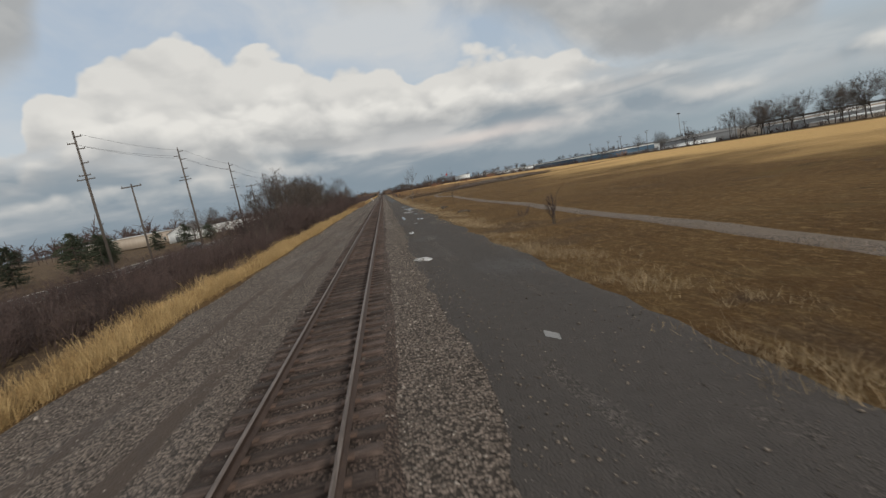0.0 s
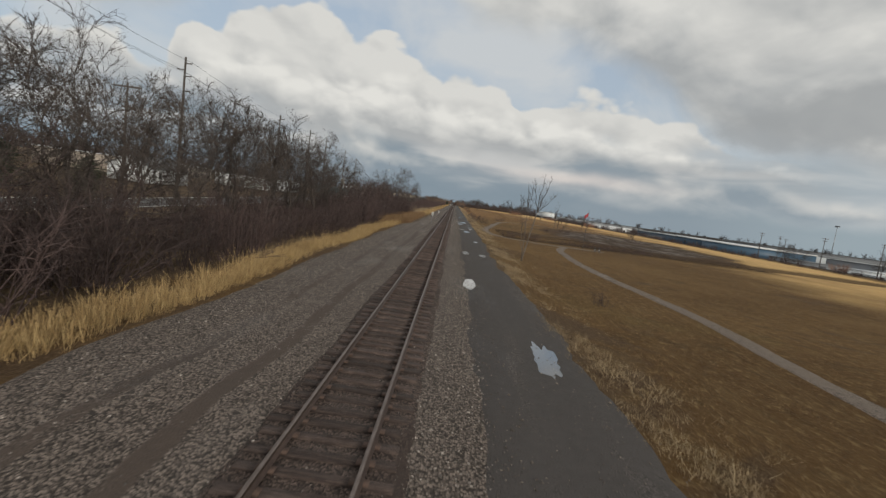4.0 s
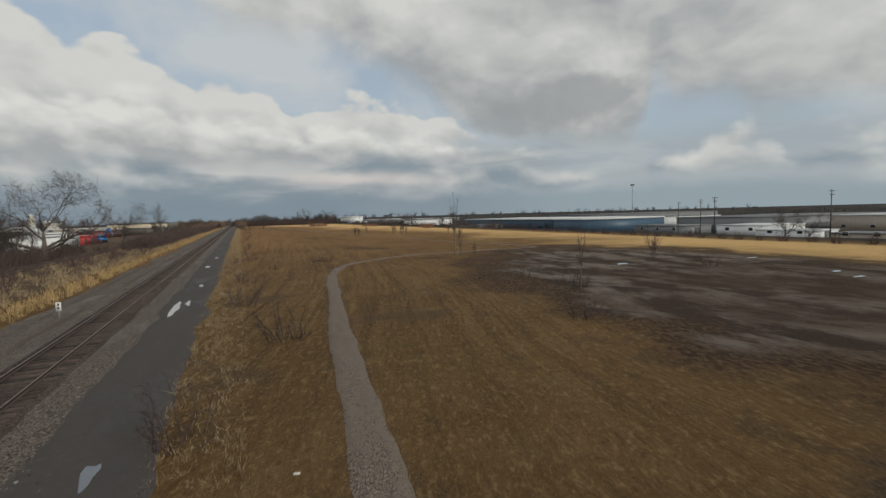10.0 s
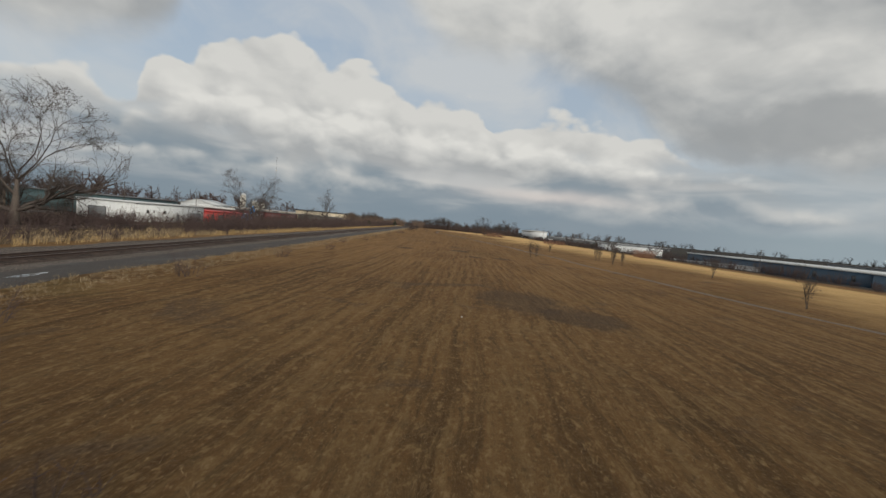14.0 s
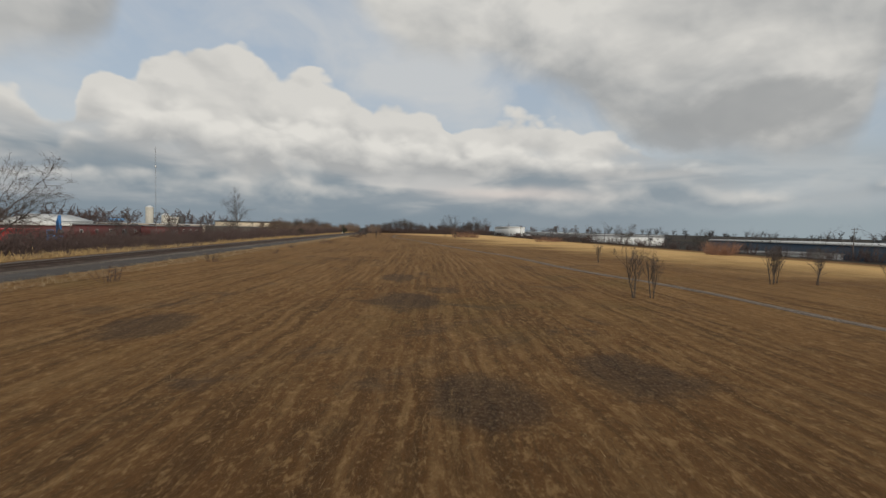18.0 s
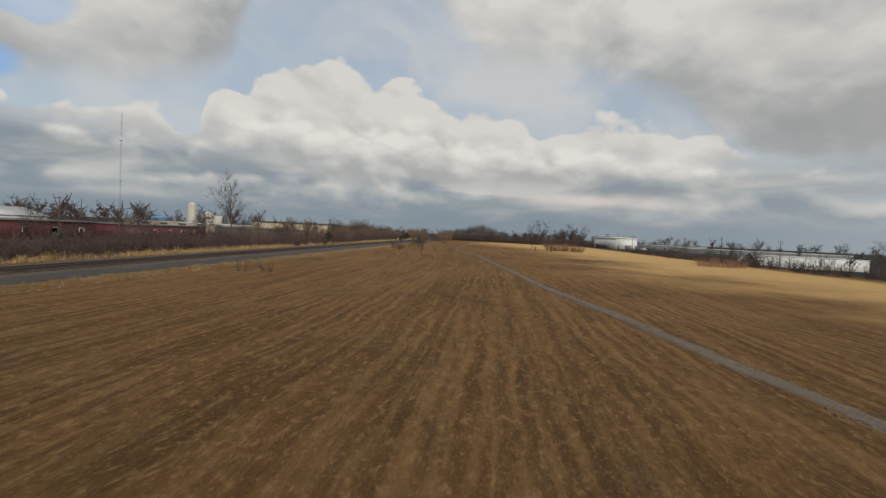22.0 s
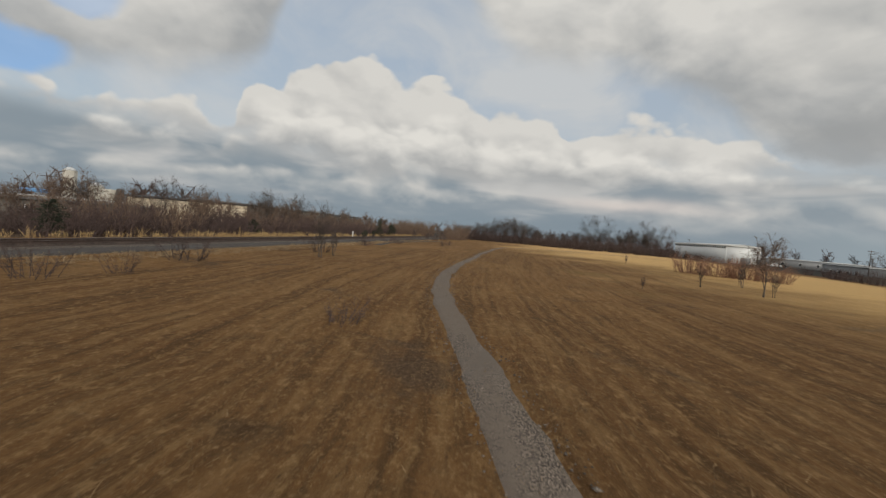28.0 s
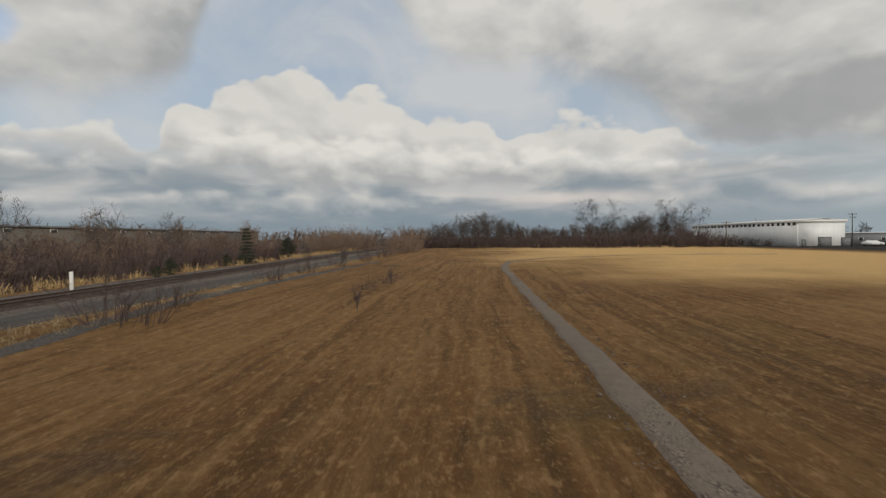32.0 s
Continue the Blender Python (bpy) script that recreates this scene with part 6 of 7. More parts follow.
# ---- buildings, poles and small things ----
def shed(name, label, category, x0, x1, y0, y1, z0, z1, wall, roof, ridge=0.0, windows=(), doors=(), band=None, group="", front=None):
    """A hall with thick walls, a roof with an overhang, and openings as parts. windows and doors: (side, along, width, sill, head)."""
    b = thing(name, label, category, ((x0 + x1) / 2, (y0 + y1) / 2, z0), group=group)
    w, d, h = (x1 - x0) / 2, (y1 - y0) / 2, z1 - z0
    sides = {"w": ((-w, -d, 0), (-w + 0.25, d, h)), "e": ((w - 0.25, -d, 0), (w, d, h)), "s": ((-w + 0.25, -d, 0), (w - 0.25, -d + 0.25, h)), "n": ((-w + 0.25, d - 0.25, 0), (w - 0.25, d, h))}
    for key, (p, q) in sides.items():
        s = Shape().box(p, q, 0)
        if key in "sn" and ridge:
            yy = (-d, -d + 0.25) if key == "s" else (d - 0.25, d)
            s.put([(-w, yy[0], h), (w, yy[0], h), (0, yy[0], h + ridge), (-w, yy[1], h), (w, yy[1], h), (0, yy[1], h + ridge)], [(0, 1, 2), (5, 4, 3), (0, 2, 5, 3), (2, 1, 4, 5)])
        part("wall", s, (front or wall) if key == "s" else wall, b)
    r = Shape()
    o = 0.35
    if ridge:
        for sx in (-1, 1):
            r.put([(sx * (w + o), -d - o, h - 0.05), (sx * (w + o), d + o, h - 0.05), (0, d + o, h + ridge + 0.02), (0, -d - o, h + ridge + 0.02), (sx * (w + o), -d - o, h + 0.13), (sx * (w + o), d + o, h + 0.13), (0, d + o, h + ridge + 0.2), (0, -d - o, h + ridge + 0.2)],
                  [(0, 1, 2, 3), (7, 6, 5, 4), (0, 4, 5, 1), (1, 5, 6, 2), (3, 2, 6, 7), (0, 3, 7, 4)])
    else:
        r.box((-w - o, -d - o, h + 0.003), (w + o, d + o, h + 0.32), 0, 0.05)
    part("roof", r, roof, b)
    if band:
        part("fascia", Shape().box((-w - 0.4, -d - 0.4, h - 0.35), (-w - 0.353, d + 0.4, h + 0.36), 0).box((-w - 0.353, -d - 0.4, h - 0.35), (w + 0.35, -d - 0.353, h + 0.36), 0), band, b)

    def opening(kind, side, along, width, low, high):
        s, t = Shape(), Shape()
        if side in "we":
            x = -w if side == "w" else w
            out = -1 if side == "w" else 1
            s.box((x + out * 0.002, along - width / 2, low), (x + out * 0.05, along + width / 2, high), 0)
            for a, c, e, g in ((along - width / 2 - 0.09, along - width / 2, low, high), (along + width / 2, along + width / 2 + 0.09, low, high), (along - width / 2 - 0.09, along + width / 2 + 0.09, high, high + 0.09)):
                t.box((x + out * 0.002, a, e), (x + out * 0.09, c, g), 0)
        else:
            y = -d if side == "s" else d
            out = -1 if side == "s" else 1
            s.box((along - width / 2, y + out * 0.002, low), (along + width / 2, y + out * 0.05, high), 0)
            for a, c, e, g in ((along - width / 2 - 0.09, along - width / 2, low, high), (along + width / 2, along + width / 2 + 0.09, low, high), (along - width / 2 - 0.09, along + width / 2 + 0.09, high, high + 0.09)):
                t.box((a, y + out * 0.002, e), (c, y + out * 0.09, g), 0)
        ob = part(kind, s, "window" if kind == "window" else "roof_grey" if wall == "white_wall" else "dark_trim", b)
        part("trim", t, "white_sign" if kind == "window" else "dark_trim", ob)

    for spec in windows:
        opening("window", *spec)
    for spec in doors:
        opening("door", *spec)
    return b


# the white hall beside the woods
shed("building", "large white ribbed metal hall with a row of high windows", "warehouse", 123.0, 136.5, 677.4, 735.0, -0.9, 6.6, "white_wall", "roof_white", 0.7,
     [("w", -57.6 / 2 + (k + 0.5) * 57.6 / 13 + j, 1.1, 6.35, 7.35) for k in range(13) for j in (-1.0, 1.0)], [("s", 1.0, 3.6, 0.0, 2.8), ("s", -5.0, 1.0, 0.0, 2.1), ("s", 7.0, 2.6, 0.0, 2.6)], "white_sign")
shed("building", "low grey metal shed beside the white hall", "shed", 146, 186, 690, 708, -1.0, 2.9, "grey_wall", "roof_white", 0.0, [("s", -14 + 7 * k, 1.2, 1.6, 2.6) for k in range(5)], [("s", 4.0, 3.2, 0.0, 2.8)])
shed("building", "long low grey shed with a white roof edge", "shed", 150, 240, 640, 662, -2.0, 2.3, "grey_wall", "roof_white", 0.0, [("w", -6 + 4 * k, 1.4, 1.6, 2.6) for k in range(4)], [("s", -30 + 12 * k, 3.5, 0.0, 3.0) for k in range(5)])
shed("building", "low white shed with loading doors", "shed", 160, 205, 585, 604, -4.5, 1.0, "white_wall", "roof_white", 0.0, [], [("w", -5 + 5 * k, 3.0, 0.0, 3.2) for k in range(3)])
# the long blue warehouse on lower land
blue = shed("building", "very long dark blue warehouse with a white roof edge", "warehouse", 180, 236, 391.3, 507, -7.0, 1.5, "blue_wall", "roof_white", 0.0,
            [], [("w", -50 + 17 * k, 1.6, 4.6, 6.8) for k in range(7)], "white_sign")
shed("building", "lighter blue end wing of the long warehouse", "warehouse", 179, 236, 361, 391, -7.0, 1.4, "blue_wall_light", "roof_white", 0.0, [], [("w", 4.0, 3.0, 0.0, 4.0)], "white_sign")
shed("building", "low blue-grey shed with a white roof beyond the hedge", "shed", 132, 168, 430, 446, -6.5, -1.6, "grey_wall", "roof_grey", 0.0, [("w", -4 + 4 * k, 1.4, 4.4, 5.6) for k in range(3)], [("s", 4.0, 4.0, 0.0, 4.0)])
FARM = [(196, 216, 318, 346, -2.4, "grey_wall", "roof_grey"), (205, 235, 288, 308, -2.2, "white_wall", "roof_white"), (190, 204, 262, 282, -3.2, "white_wall", "roof_white"), (235, 330, 300, 352, 0.6, "grey_wall", "roof_grey"), (250, 340, 236, 286, 0.9, "tan_wall", "roof_white"), (186, 200, 240, 256, -3.6, "tan_wall", "roof_grey"),
        (214, 290, 186, 226, -0.2, "grey_wall", "roof_white"), (190, 216, 150, 176, -1.8, "tan_wall", "roof_white"), (246, 300, 370, 420, 1.0, "white_wall", "roof_grey"), (260, 400, 440, 500, 2.6, "grey_wall", "roof_grey")]
for k, (x0, x1, y0, y1, top, wall, roof) in enumerate(FARM):
    n = max(2, int((y1 - y0) / 9))
    shed("building", "pale low industrial building with a flat " + ("white" if roof == "roof_white" else "grey") + " roof", "industrial building", x0, x1, y0, y1, -7.2, top, wall, roof, 0.0, [("w", -(y1 - y0) / 2 + (i + 0.5) * (y1 - y0) / n, 1.6, 3.0, 4.2) for i in range(n)], [("s", 0.0, 3.4, 0.0, 3.8)], group="industrial estate")

# beyond the track, on the other side
shed("building", "long white painted shed with a dark garage opening", "shed", -58, -44.5, 345, 376, -1.9, 2.6, "white_wall", "roof_white", 0.0, [("e", -11, 1.0, 2.2, 3.0), ("e", -4, 1.0, 2.2, 3.0)], [("e", 11.0, 5.5, 0.0, 2.6), ("e", 2.0, 1.0, 0.0, 2.0), ("s", -2.0, 4.0, 0.0, 3.0)])
shed("building", "teal and white low building behind the white shed", "shed", -90, -66, 362, 400, -1.5, 3.6, "teal_wall", "roof_grey", 0.0, [("e", -18 + 6 * k, 1.4, 2.6, 3.8) for k in range(6)])
shed("building", "bright red low storage building", "shed", -60, -47, 388, 408, -1.9, 1.4, "bright_red", "bright_red", 0.0, [], [("e", -5.0, 3.0, 0.0, 2.4), ("e", 4.0, 3.0, 0.0, 2.4)])
shed("building", "long dark red shed with a pale roof", "shed", -86, -66, 446, 482, -1.9, 2.4, "red_wall", "roof_grey", 0.0, [("e", -14 + 7 * k, 1.2, 1.8, 2.9) for k in range(5)], [("e", 8.0, 3.2, 0.0, 3.0)], "white_sign")
shed("building", "dark red shed with small windows", "shed", -76, -60, 490, 520, -1.9, 2.2, "red_wall", "roof_grey", 0.0, [("e", -9 + 6 * k, 1.2, 1.8, 2.9) for k in range(4)], [("e", -12.0, 3.0, 0.0, 2.9)])
shed("building", "white peaked shed behind the red sheds", "shed", -104, -88, 470, 490, -1.9, 3.4, "white_wall", "roof_white", 2.2, [("e", 0, 1.4, 2.2, 3.4)])
shed("building", "low grey-brown shed beside the thicket", "shed", -62, -40, 528, 560, -1.4, 2.4, "taupe_wall", "roof_grey", 0.0, [("e", -10 + 6 * k, 1.2, 1.8, 2.9) for k in range(4)])
shed("building", "low tan warehouse with a white roof beyond the thicket", "warehouse", -150, -86, 590, 640, -1.4, 3.0, "tan_wall", "roof_white", 0.0, [], [("s", -20 + 10 * k, 3.6, 0.0, 4.0) for k in range(5)])
# side wall coloured grey-brown to stand for its shade; the front stays cream
shed("building", "long warehouse wing with grey-brown side and cream front", "warehouse", -86, -45, 600, 700, -1.4, 5.6, "taupe_wall", "roof_grey", 0.0, [("e", -46 + 8 * k, 1.2, 6.2, 6.7) for k in range(12)], [], "dark_trim", front="cream_wall")
shed("building", "low grey commercial building across the street", "commercial building", -120, -92, 196, 240, -0.6, 4.2, "tan_wall", "roof_white", 0.0, [("e", -18 + 6 * k, 2.0, 1.0, 2.4) for k in range(7)])
shed("building", "low white commercial building across the street", "commercial building", -96, -74, 250, 286, -1.4, 3.4, "white_wall", "roof_grey", 0.0, [("e", -14 + 5.5 * k, 1.8, 1.0, 2.4) for k in range(6)], [("s", 0, 2.0, 0.0, 2.4)])
shed("building", "small white house with a pitched roof across the street", "house", -76, -66, 168, 182, -0.7, 2.6, "white_wall", "roof_grey", 2.4, [("e", -4, 1.0, 1.2, 2.4), ("e", 3, 1.0, 1.2, 2.4), ("s", 2, 1.0, 1.2, 2.4)], [("s", -2, 1.0, 0.0, 2.0)])


def silo(x, y, z, r, h, label, dome=True):
    b = thing("silo", label, "silo", (x, y, z))
    part("body", Shape().tube([(0, 0, 0), (0, 0, h)], r, 20), "concrete", b, smooth=False)
    part("cap", Shape().tube([(0, 0, h + 0.003), (0, 0, h + 0.5), (0, 0, h + 1.3)], [r * 1.04, r * 0.8, r * 0.3], 20), "roof_white", b)
    part("ladder", Shape().box((r + 0.02, -0.25, 1), (r + 0.1, -0.2, h), 0).box((r + 0.02, 0.2, 1), (r + 0.1, 0.25, h), 0), "galvanised", b)
    return b


silo(-141, 631, -1.5, 2.4, 15.6, "tall cream concrete silo with a pale cap")
silo(-132, 634, -1.5, 2.6, 10.5, "short cream concrete silo beside the tall one")
plant = thing("plant_tower", "cream concrete batching tower with a dark hopper", "industrial tower", (-126.5, 635, -1.5))
part("body", Shape().box((-3, -3, 0), (3, 3, 9.5), 0, 0.1), "concrete", plant)
part("hopper", Shape().tube([(4.4, 0, 2), (4.4, 0, 6.5), (4.4, 0, 10.0)], [0.8, 1.7, 1.2], 12), "dark_trim", plant)
part("conveyor", Shape().box((-7, -0.5, 5), (0, 0.5, 5.6), 0, 0, Matrix.Rotation(radians(-28), 4, "Y")), "galvanised", plant)
panel = thing("tarpaulin_roof", "bright blue roof panel among the trees", "roof panel", (-168, 640, 4.6))
part("sheet", Shape().box((-4, -3, 0.0), (4, 3, 1.6), 0, 0.2), "blue_tarp", panel)
part("post", Shape().box((-3.8, -2.8, -6.4), (-3.5, -2.5, -0.003), 0).box((3.5, 2.5, -6.4), (3.8, 2.8, -0.003), 0), "galvanised", panel)


def tall_pole(x, y, top, arms, label, kind="utility pole", lean=0.0, z=None, r=0.19):
    z = float(lay(x, y)) if z is None else z
    b = thing("utility_pole", label, kind, (x, y, z), group="utility poles")
    h = top - z
    part("post", Shape().tube([(0, 0, -0.3), (lean * 0.5, 0, h * 0.5), (lean, 0, h)], [r, r * 0.8, r * 0.55], 10), "pole", b)
    for u, width, off in arms:
        zz = h - u
        s = Shape().box((lean * zz / h - width / 2 + off, -0.07 - r * 0.6, zz - 0.07), (lean * zz / h + width / 2 + off, 0.05 - r * 0.6, zz + 0.07), 0, 0.01)
        arm = part("crossarm", s, "pole", b)
        for e in (-0.46, 0.46) if width > 1 else (0.4,):
            part("insulator", Shape().tube([(lean * zz / h + off + width * e, -r * 0.6, zz + 0.072), (lean * zz / h + off + width * e, -r * 0.6, zz + 0.27)], [0.06, 0.035], 6), "galvanised", arm)
    return b


HIGH = [(0.9, 1.1, 0.55), (1.8, 1.1, -0.55), (2.7, 1.1, 0.55), (4.8, 1.1, 0.5), (6.6, 1.7, 0), (7.2, 2.6, 0)]
for x, y, top in ((-41, 71.4, 20.4), (-41, 106.4, 21.4), (-39.8, 135.5, 19.8), (-40, 171.7, 18.4), (-40, 192.8, 18.4), (-41, 211.7, 18.6), (-42, 240, 18), (-44, 268, 17.5)):
    tall_pole(x, y, top, HIGH, "tall weathered transmission pole with staggered arms", r=0.24)
for x, y, top in ((-28, 108.7, 10.8), (-35, 141.4, 9.7), (-28.8, 58.6, 10.0), (-30, 160, 9.5), (-47, 330, 8.2), (-52, 352, 7.6), (-70, 420, 8.2), (-64, 470, 8.4), (-70, 500, 8.0)):
    tall_pole(x, y, top, [(0.35, 2.4, 0)], "wooden utility pole with a single crossarm", r=0.15)
for x, y, top in ((128, 256, 9.0), (150, 276, 9.0), (170, 300, 8.6), (134, 232, 9.5), (138, 214, 9.5), (146, 196, 9.8), (160, 182, 10.2), (100, 672.7, 6.7), (130.4, 668, 8.4), (150, 600, 8.6), (152, 560, 7.6), (160, 420, 6.5), (150, 640, 8.2)):
    tall_pole(x, y, top, [(0.35, 2.2, 0), (1.2, 1.6, 0)], "distant wooden utility pole with crossarms", r=0.16)


def cable(points, label, sag=0.5):
    """A thin hanging wire from pole to pole."""
    line = []
    for a, b in zip(points[:-1], points[1:]):
        a, b = np.array(a, float), np.array(b, float)
        u = np.linspace(0, 1, 9)[: 9 if b[1] == points[-1][1] else 8, None]
        line.append(a + (b - a) * u - np.c_[np.zeros((len(u), 2)), 4 * sag * (u * (1 - u))])
    s = Shape().tube(np.concatenate(line), 0.02, 3, caps=False)
    ob = new("cable", s.mesh("cable", "black_paint"))
    return tagged(ob, label, "cable")


for u, off in ((0.9, 1.05), (1.8, -1.05), (2.7, 1.05)):
    cable([(x + off, y, top - u + 0.2) for x, y, top in ((-41, 71.4, 20.4), (-41, 106.4, 21.4), (-39.8, 135.5, 19.8), (-40, 171.7, 18.4), (-40, 192.8, 18.4), (-41, 211.7, 18.6), (-42, 240, 18))], "thin black wire strung between tall poles")

# light mast and radio mast
mast = thing("light_mast", "tall slender light mast with a ring of floodlights", "light mast", (359, 498.5, -7))
part("post", Shape().tube([(0, 0, 0), (0, 0, 36.5)], [0.45, 0.2], 10), "galvanised", mast)
part("ring", Shape().tube([(0, 0, 36.0), (0, 0, 36.5)], [1.5, 1.5], 12), "galvanised", mast)
for k in range(6):
    a = k * math.pi / 3
    part("floodlight", Shape().box((1.5 * math.cos(a) - 0.4, 1.5 * math.sin(a) - 0.4, 36.6), (1.5 * math.cos(a) + 0.4, 1.5 * math.sin(a) + 0.4, 37.4), 0, 0.08), "dark_trim", mast)
radio = thing("radio_mast", "tall thin lattice radio mast beyond the red sheds", "radio mast", (-63.2, 486.6, float(lay(-63.2, 486.6))))
lat = Shape()
for k in range(3):
    a = k * 2.094
    lat.tube([(0.18 * math.cos(a), 0.18 * math.sin(a), 0), (0.18 * math.cos(a), 0.18 * math.sin(a), 34.5)], 0.016, 4)
for z in np.arange(0.5, 34, 0.8):
    for k in range(3):
        a, c = k * 2.094, (k + 1) * 2.094
        lat.tube([(0.18 * math.cos(a), 0.18 * math.sin(a), z), (0.18 * math.cos(c), 0.18 * math.sin(c), z + 0.7)], 0.012, 3, caps=False)
part("lattice", lat, "galvanised", radio)
part("lamp", Shape().tube([(0, 0, 26.6), (0, 0, 27.3)], [0.3, 0.3], 8), "white_sign", radio)


def car(x, y, z, turn, paint, label, van=False):
    b = thing("car", label, "car", (x, y, z), turn)
    s = Shape()
    length, width = (4.7, 1.8) if not van else (5.4, 2.0)
    prof = [(-2.3, 0.35), (-2.32, 0.75), (-2.1, 0.95), (-1.25, 1.02), (-0.55, 1.48), (0.95, 1.50), (1.75, 1.08), (2.25, 0.98), (2.32, 0.7), (2.28, 0.35)] if not van else [(-2.6, 0.4), (-2.62, 0.95), (-1.9, 1.1), (-1.2, 1.75), (-0.8, 1.95), (2.5, 1.95), (2.6, 1.2), (2.6, 0.4)]
    n = len(prof)
    v = [(w * (0.5 if zz < 1.1 else 0.42) * width, p, zz) for w in (-1, 1) for p, zz in prof]
    s.put(v, [tuple(range(n - 1, -1, -1)), tuple(range(n, 2 * n))] + [(i, (i + 1) % n, n + (i + 1) % n, n + i) for i in range(n)])
    part("body", s, paint, b)
    glass = Shape()
    for w in (-1, 1):
        glass.put([(w * (0.425 * width + 0.006), p, zz) for p, zz in ((-0.95, 1.12), (-0.5, 1.42), (0.85, 1.44), (1.4, 1.14))], [(0, 1, 2, 3) if w > 0 else (3, 2, 1, 0)])
    part("window", glass, "window", b)
    for sx in (-1, 1):
        for sy in (-1.45, 1.45):
            wheel = part("wheel", Shape().tube([(sx * width * 0.51, sy, 0.33), (sx * width * 0.39, sy, 0.33)], 0.33, 14), "rubber", b)
            part("rim", Shape().tube([(sx * (width * 0.51 + 0.012), sy, 0.33), (sx * (width * 0.51 - 0.01), sy, 0.33)], 0.2, 12), "galvanised", wheel)
        part("headlight", Shape().box((sx * 0.75 - 0.15, -2.34, 0.68), (sx * 0.75 + 0.15, -2.28, 0.82), 0, 0.02), "white_sign", b)
        part("tail_light", Shape().box((sx * 0.75 - 0.12, 2.27, 0.72), (sx * 0.75 + 0.12, 2.335, 0.88), 0, 0.02), "flag", b)
    return b


car(-35.2, 87, float(lay(-35.2, 87)) + 0.065, 2, "car_paint", "dark sedan on the asphalt street")
car(-58, 319, float(lay(-58, 319)), 70, "white_paint", "white van parked under the bare trees", True)
car(138.5, 671, float(lay(137.5, 671)), 84, "white_paint", "white car parked in front of the white hall")
car(142, 673, float(lay(142, 673)), 90, "car_paint", "dark car parked in front of the white hall")
for k in range(14):
    x, y = 176 + 3.2 * (k % 7), 228 + 22 * (k // 7)
    car(x, y, float(lay(x, y)), 8, "white_paint" if k % 3 else "car_paint", "white car parked at the industrial estate" if k % 3 else "dark car parked at the industrial estate")


def marker(x, y, h, kind):
    z = float(lay(x, y)) + 0.07
    if kind == "mile":
        b = thing("milepost", "white railway milepost sign on a thin steel post", "milepost", (x, y, z))
        part("post", Shape().box((-0.03, -0.02, -0.2), (0.03, 0.02, h - 0.45), 0, 0.005), "galvanised", b)
        plate = part("sign_plate", Shape().box((-0.16, -0.012, h - 0.62), (0.16, -0.022, h), 0), "white_sign", b)
        for k in range(2):
            part("bar", Shape().box((-0.05, -0.0225, h - 0.24 - 0.24 * k), (0.05, -0.028, h - 0.08 - 0.24 * k), 0), "black_paint", plate)
    else:
        b = thing("marker_post", "short white painted marker post beside the track", "marker post", (x, y, z))
        part("post", Shape().box((-0.12, -0.06, -0.2), (0.12, 0.06, h), 0, 0.015), "white_sign", b)
    return b


marker(-2.3, 154.1, 2.28, "mile")
marker(-3.4, 576, 1.35, "post")
marker(-3.2, 213, 1.2, "mile")

# flag and a wheeled thing on the grass by the fork of the paths
flag = thing("flagpole", "thin dark pole with a small red flag on the grass", "flagpole", (23.6, 143.6, float(lay(23.6, 143.6))))
part("pole", Shape().tube([(0, 0, -0.2), (0, 0, 6.6)], [0.045, 0.03], 8), "dark_trim", flag)
cloth = Shape()
n = 9
v = [(-0.03 - 0.5 * u, 0.06 * math.sin(9 * u), 6.1 - 0.45 * u - 0.6 * w + 0.04 * math.sin(7 * u + 2 * w)) for w in (0, 1) for u in np.linspace(0, 1, n)]
cloth.put(v, [(i, i + 1, n + i + 1, n + i) for i in range(n - 1)])
part("cloth", cloth, "flag", flag, "red flag cloth")
toy = thing("wheel_stand", "small dark spoked wheel stand with pale hubs on grass", "wheel stand", (25.2, 141.2, float(lay(25.2, 141.2))))
for sx in (-0.35, 0.35):
    s = Shape()
    ring = [(sx, 0.4 * math.cos(a), 0.4 + 0.4 * math.sin(a)) for a in np.linspace(0, 2 * math.pi, 19)]
    s.tube(ring, 0.03, 6)
    wheel = part("wheel", s, "black_paint", toy)
    for k in range(8):
        a = k * math.pi / 4
        part("spoke", Shape().tube([(sx, 0.08 * math.cos(a), 0.4 + 0.08 * math.sin(a)), (sx, 0.38 * math.cos(a), 0.4 + 0.38 * math.sin(a))], 0.02, 5), "black_paint", wheel)
    part("hub", Shape().tube([(sx - 0.06, 0, 0.4), (sx + 0.06, 0, 0.4)], 0.08, 10), "white_sign", wheel)
part("axle", Shape().tube([(-0.35, 0, 0.4), (0.35, 0, 0.4)], 0.03, 8), "black_paint", toy)

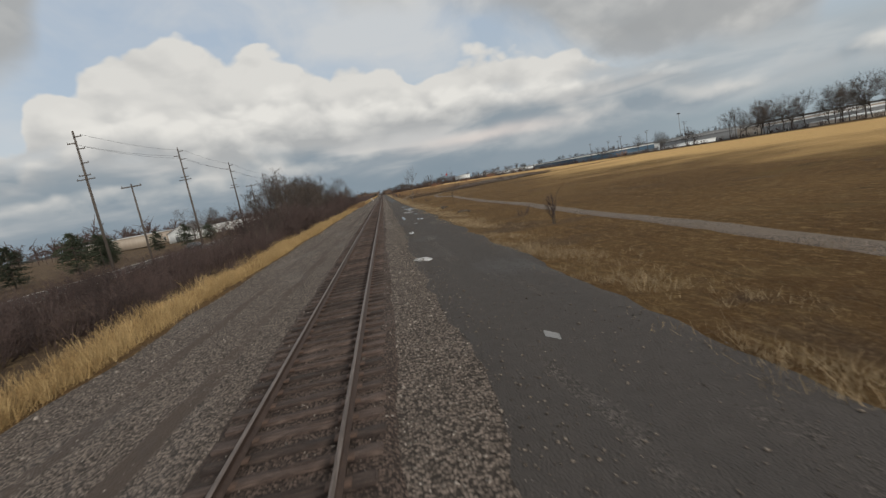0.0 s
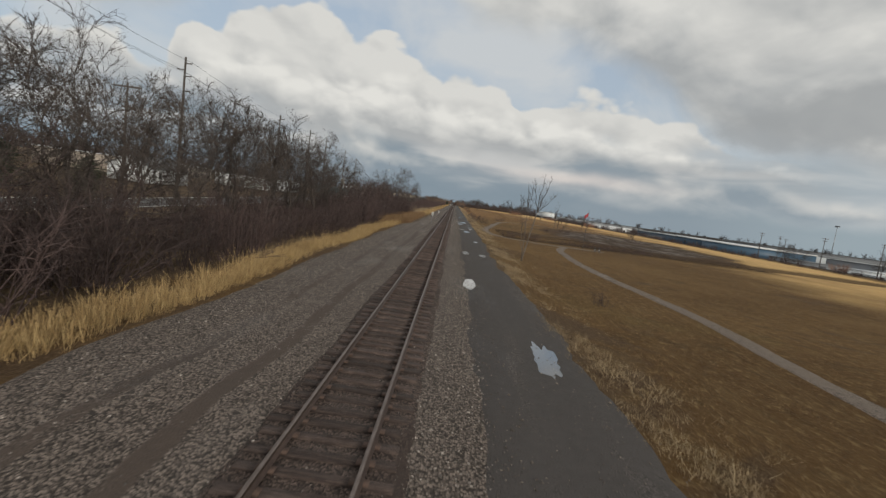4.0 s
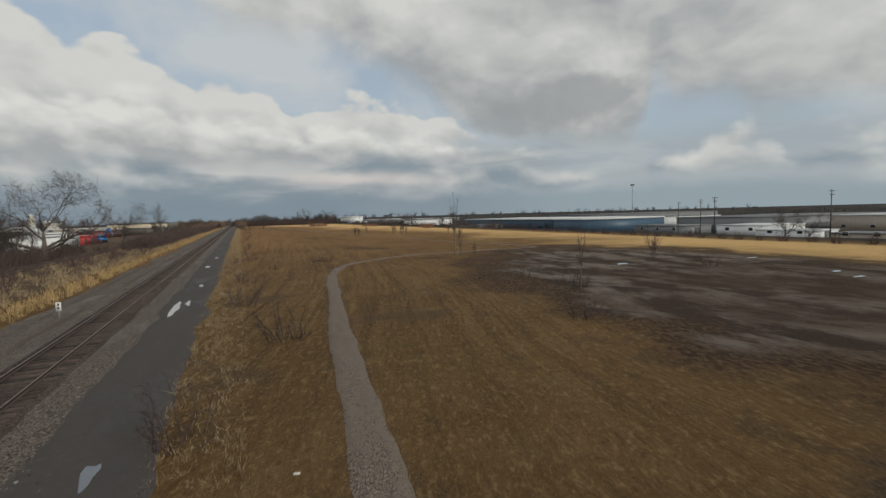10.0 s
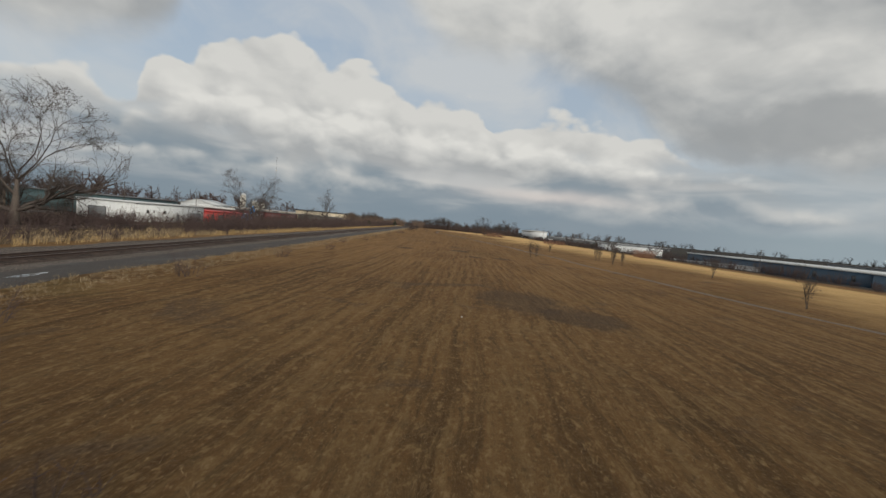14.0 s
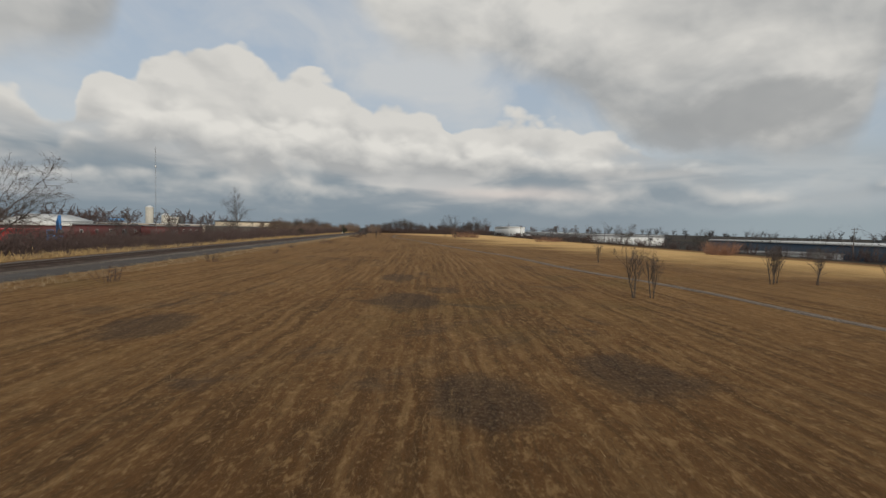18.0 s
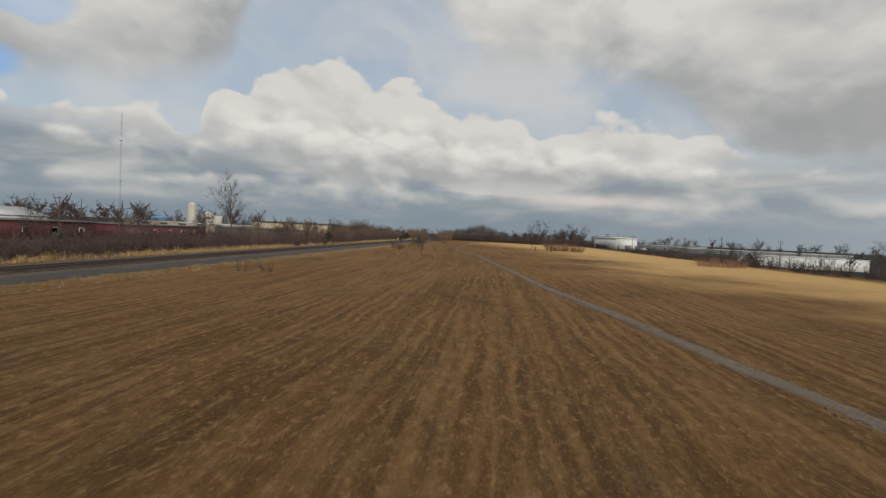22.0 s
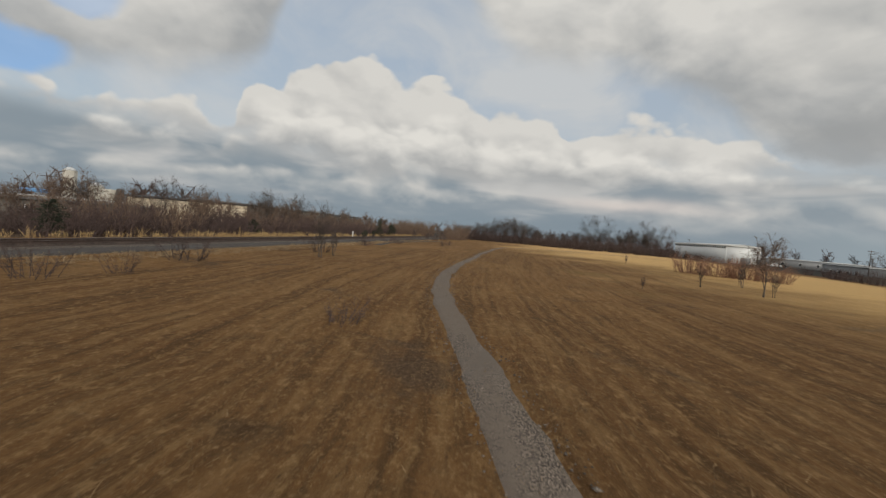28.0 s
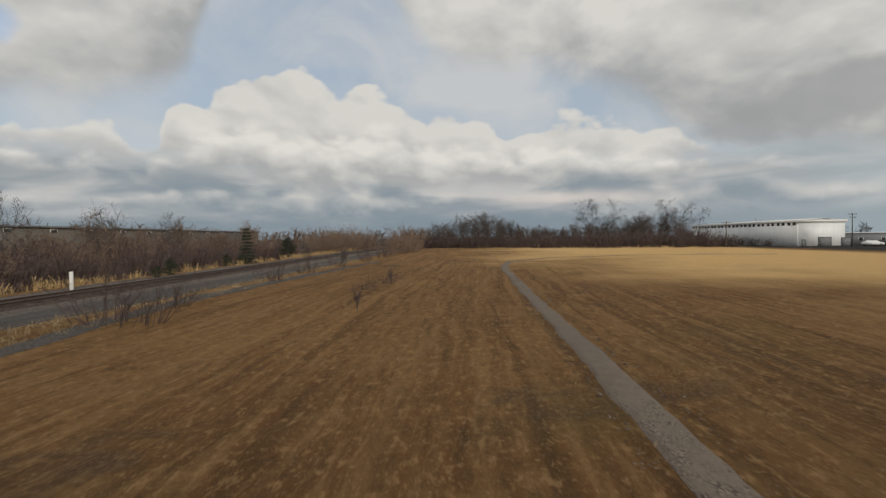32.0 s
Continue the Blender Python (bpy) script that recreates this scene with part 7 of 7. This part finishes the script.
# old timber lying in the grass
for x, y, l, turn, r in ((9.8, 59.7, 2.2, 95, 0.16), (9.7, 58.3, 1.5, 70, 0.10), (10.3, 60.6, 1.2, 110, 0.08), (10.1, 45.5, 1.2, 20, 0.12), (10.6, 44.4, 0.9, 80, 0.10)):
    b = thing("log", "rotting grey-brown log lying in dry grass", "log", (x, y, float(lay(x, y)) + r * 0.8), turn, "logs in the grass")
    rng = np.random.default_rng(int(x * 100 + y))
    part("stem", Shape().tube([(-l / 2, 0, 0), (-l / 6, rng.normal(0, 0.04), 0.02), (l / 6, rng.normal(0, 0.04), -0.01), (l / 2, 0, 0)], [r, r * 1.08, r * 0.95, r * 0.8], 9), "log", b)
for k, (x, y) in enumerate(((18.6, 139.5), (22, 163), (36.5, 420), (37.5, 428), (33.5, 420), (27, 262), (19.5, 152.3), (24, 151.5), (9.6, 186))):
    b = new("litter", Shape().box((-0.09, -0.06, 0), (0.09, 0.06, 0.03), 0, 0.02, Matrix.Rotation(radians(37 * k), 4, "Z")).mesh("litter", "litter"))
    b.matrix_world = pose(x, y, float(lay(x, y)), 0, 0, 50 * k)
    tagged(b, "scrap of pale litter lying in the dry grass", "litter", "litter in the field")

# blue excavator beyond the second track
ex = thing("excavator", "blue excavator with a raised arm among brush", "excavator", (-46, 411, -1.8), 40)
part("track", Shape().box((-1.5, -2.0, 0), (-0.7, 2.0, 0.9), 0, 0.2), "black_paint", ex)
part("track", Shape().box((0.7, -2.0, 0), (1.5, 2.0, 0.9), 0, 0.2), "black_paint", ex)
part("house", Shape().box((-1.4, -1.6, 0.95), (1.4, 2.2, 2.1), 0, 0.12), "blue_machine", ex)
cab = part("cab", Shape().box((-1.3, -1.7, 2.103), (-0.2, 0.0, 3.3), 0, 0.1), "blue_machine", ex)
part("window", Shape().box((-1.2, -1.73, 2.4), (-0.3, -1.702, 3.15), 0), "window", cab)
part("boom", Shape().tube([(0.5, -1.5, 2.0), (0.5, -3.0, 5.0), (0.5, -5.2, 6.3)], [0.32, 0.42, 0.3], 8), "blue_machine", ex)
part("stick", Shape().tube([(0.5, -5.1, 6.35), (0.5, -6.9, 3.4)], [0.28, 0.2], 8), "blue_machine", ex)
part("bucket", Shape().box((0.0, -7.5, 2.6), (1.0, -6.6, 3.45), 0, 0.15), "dark_trim", ex)
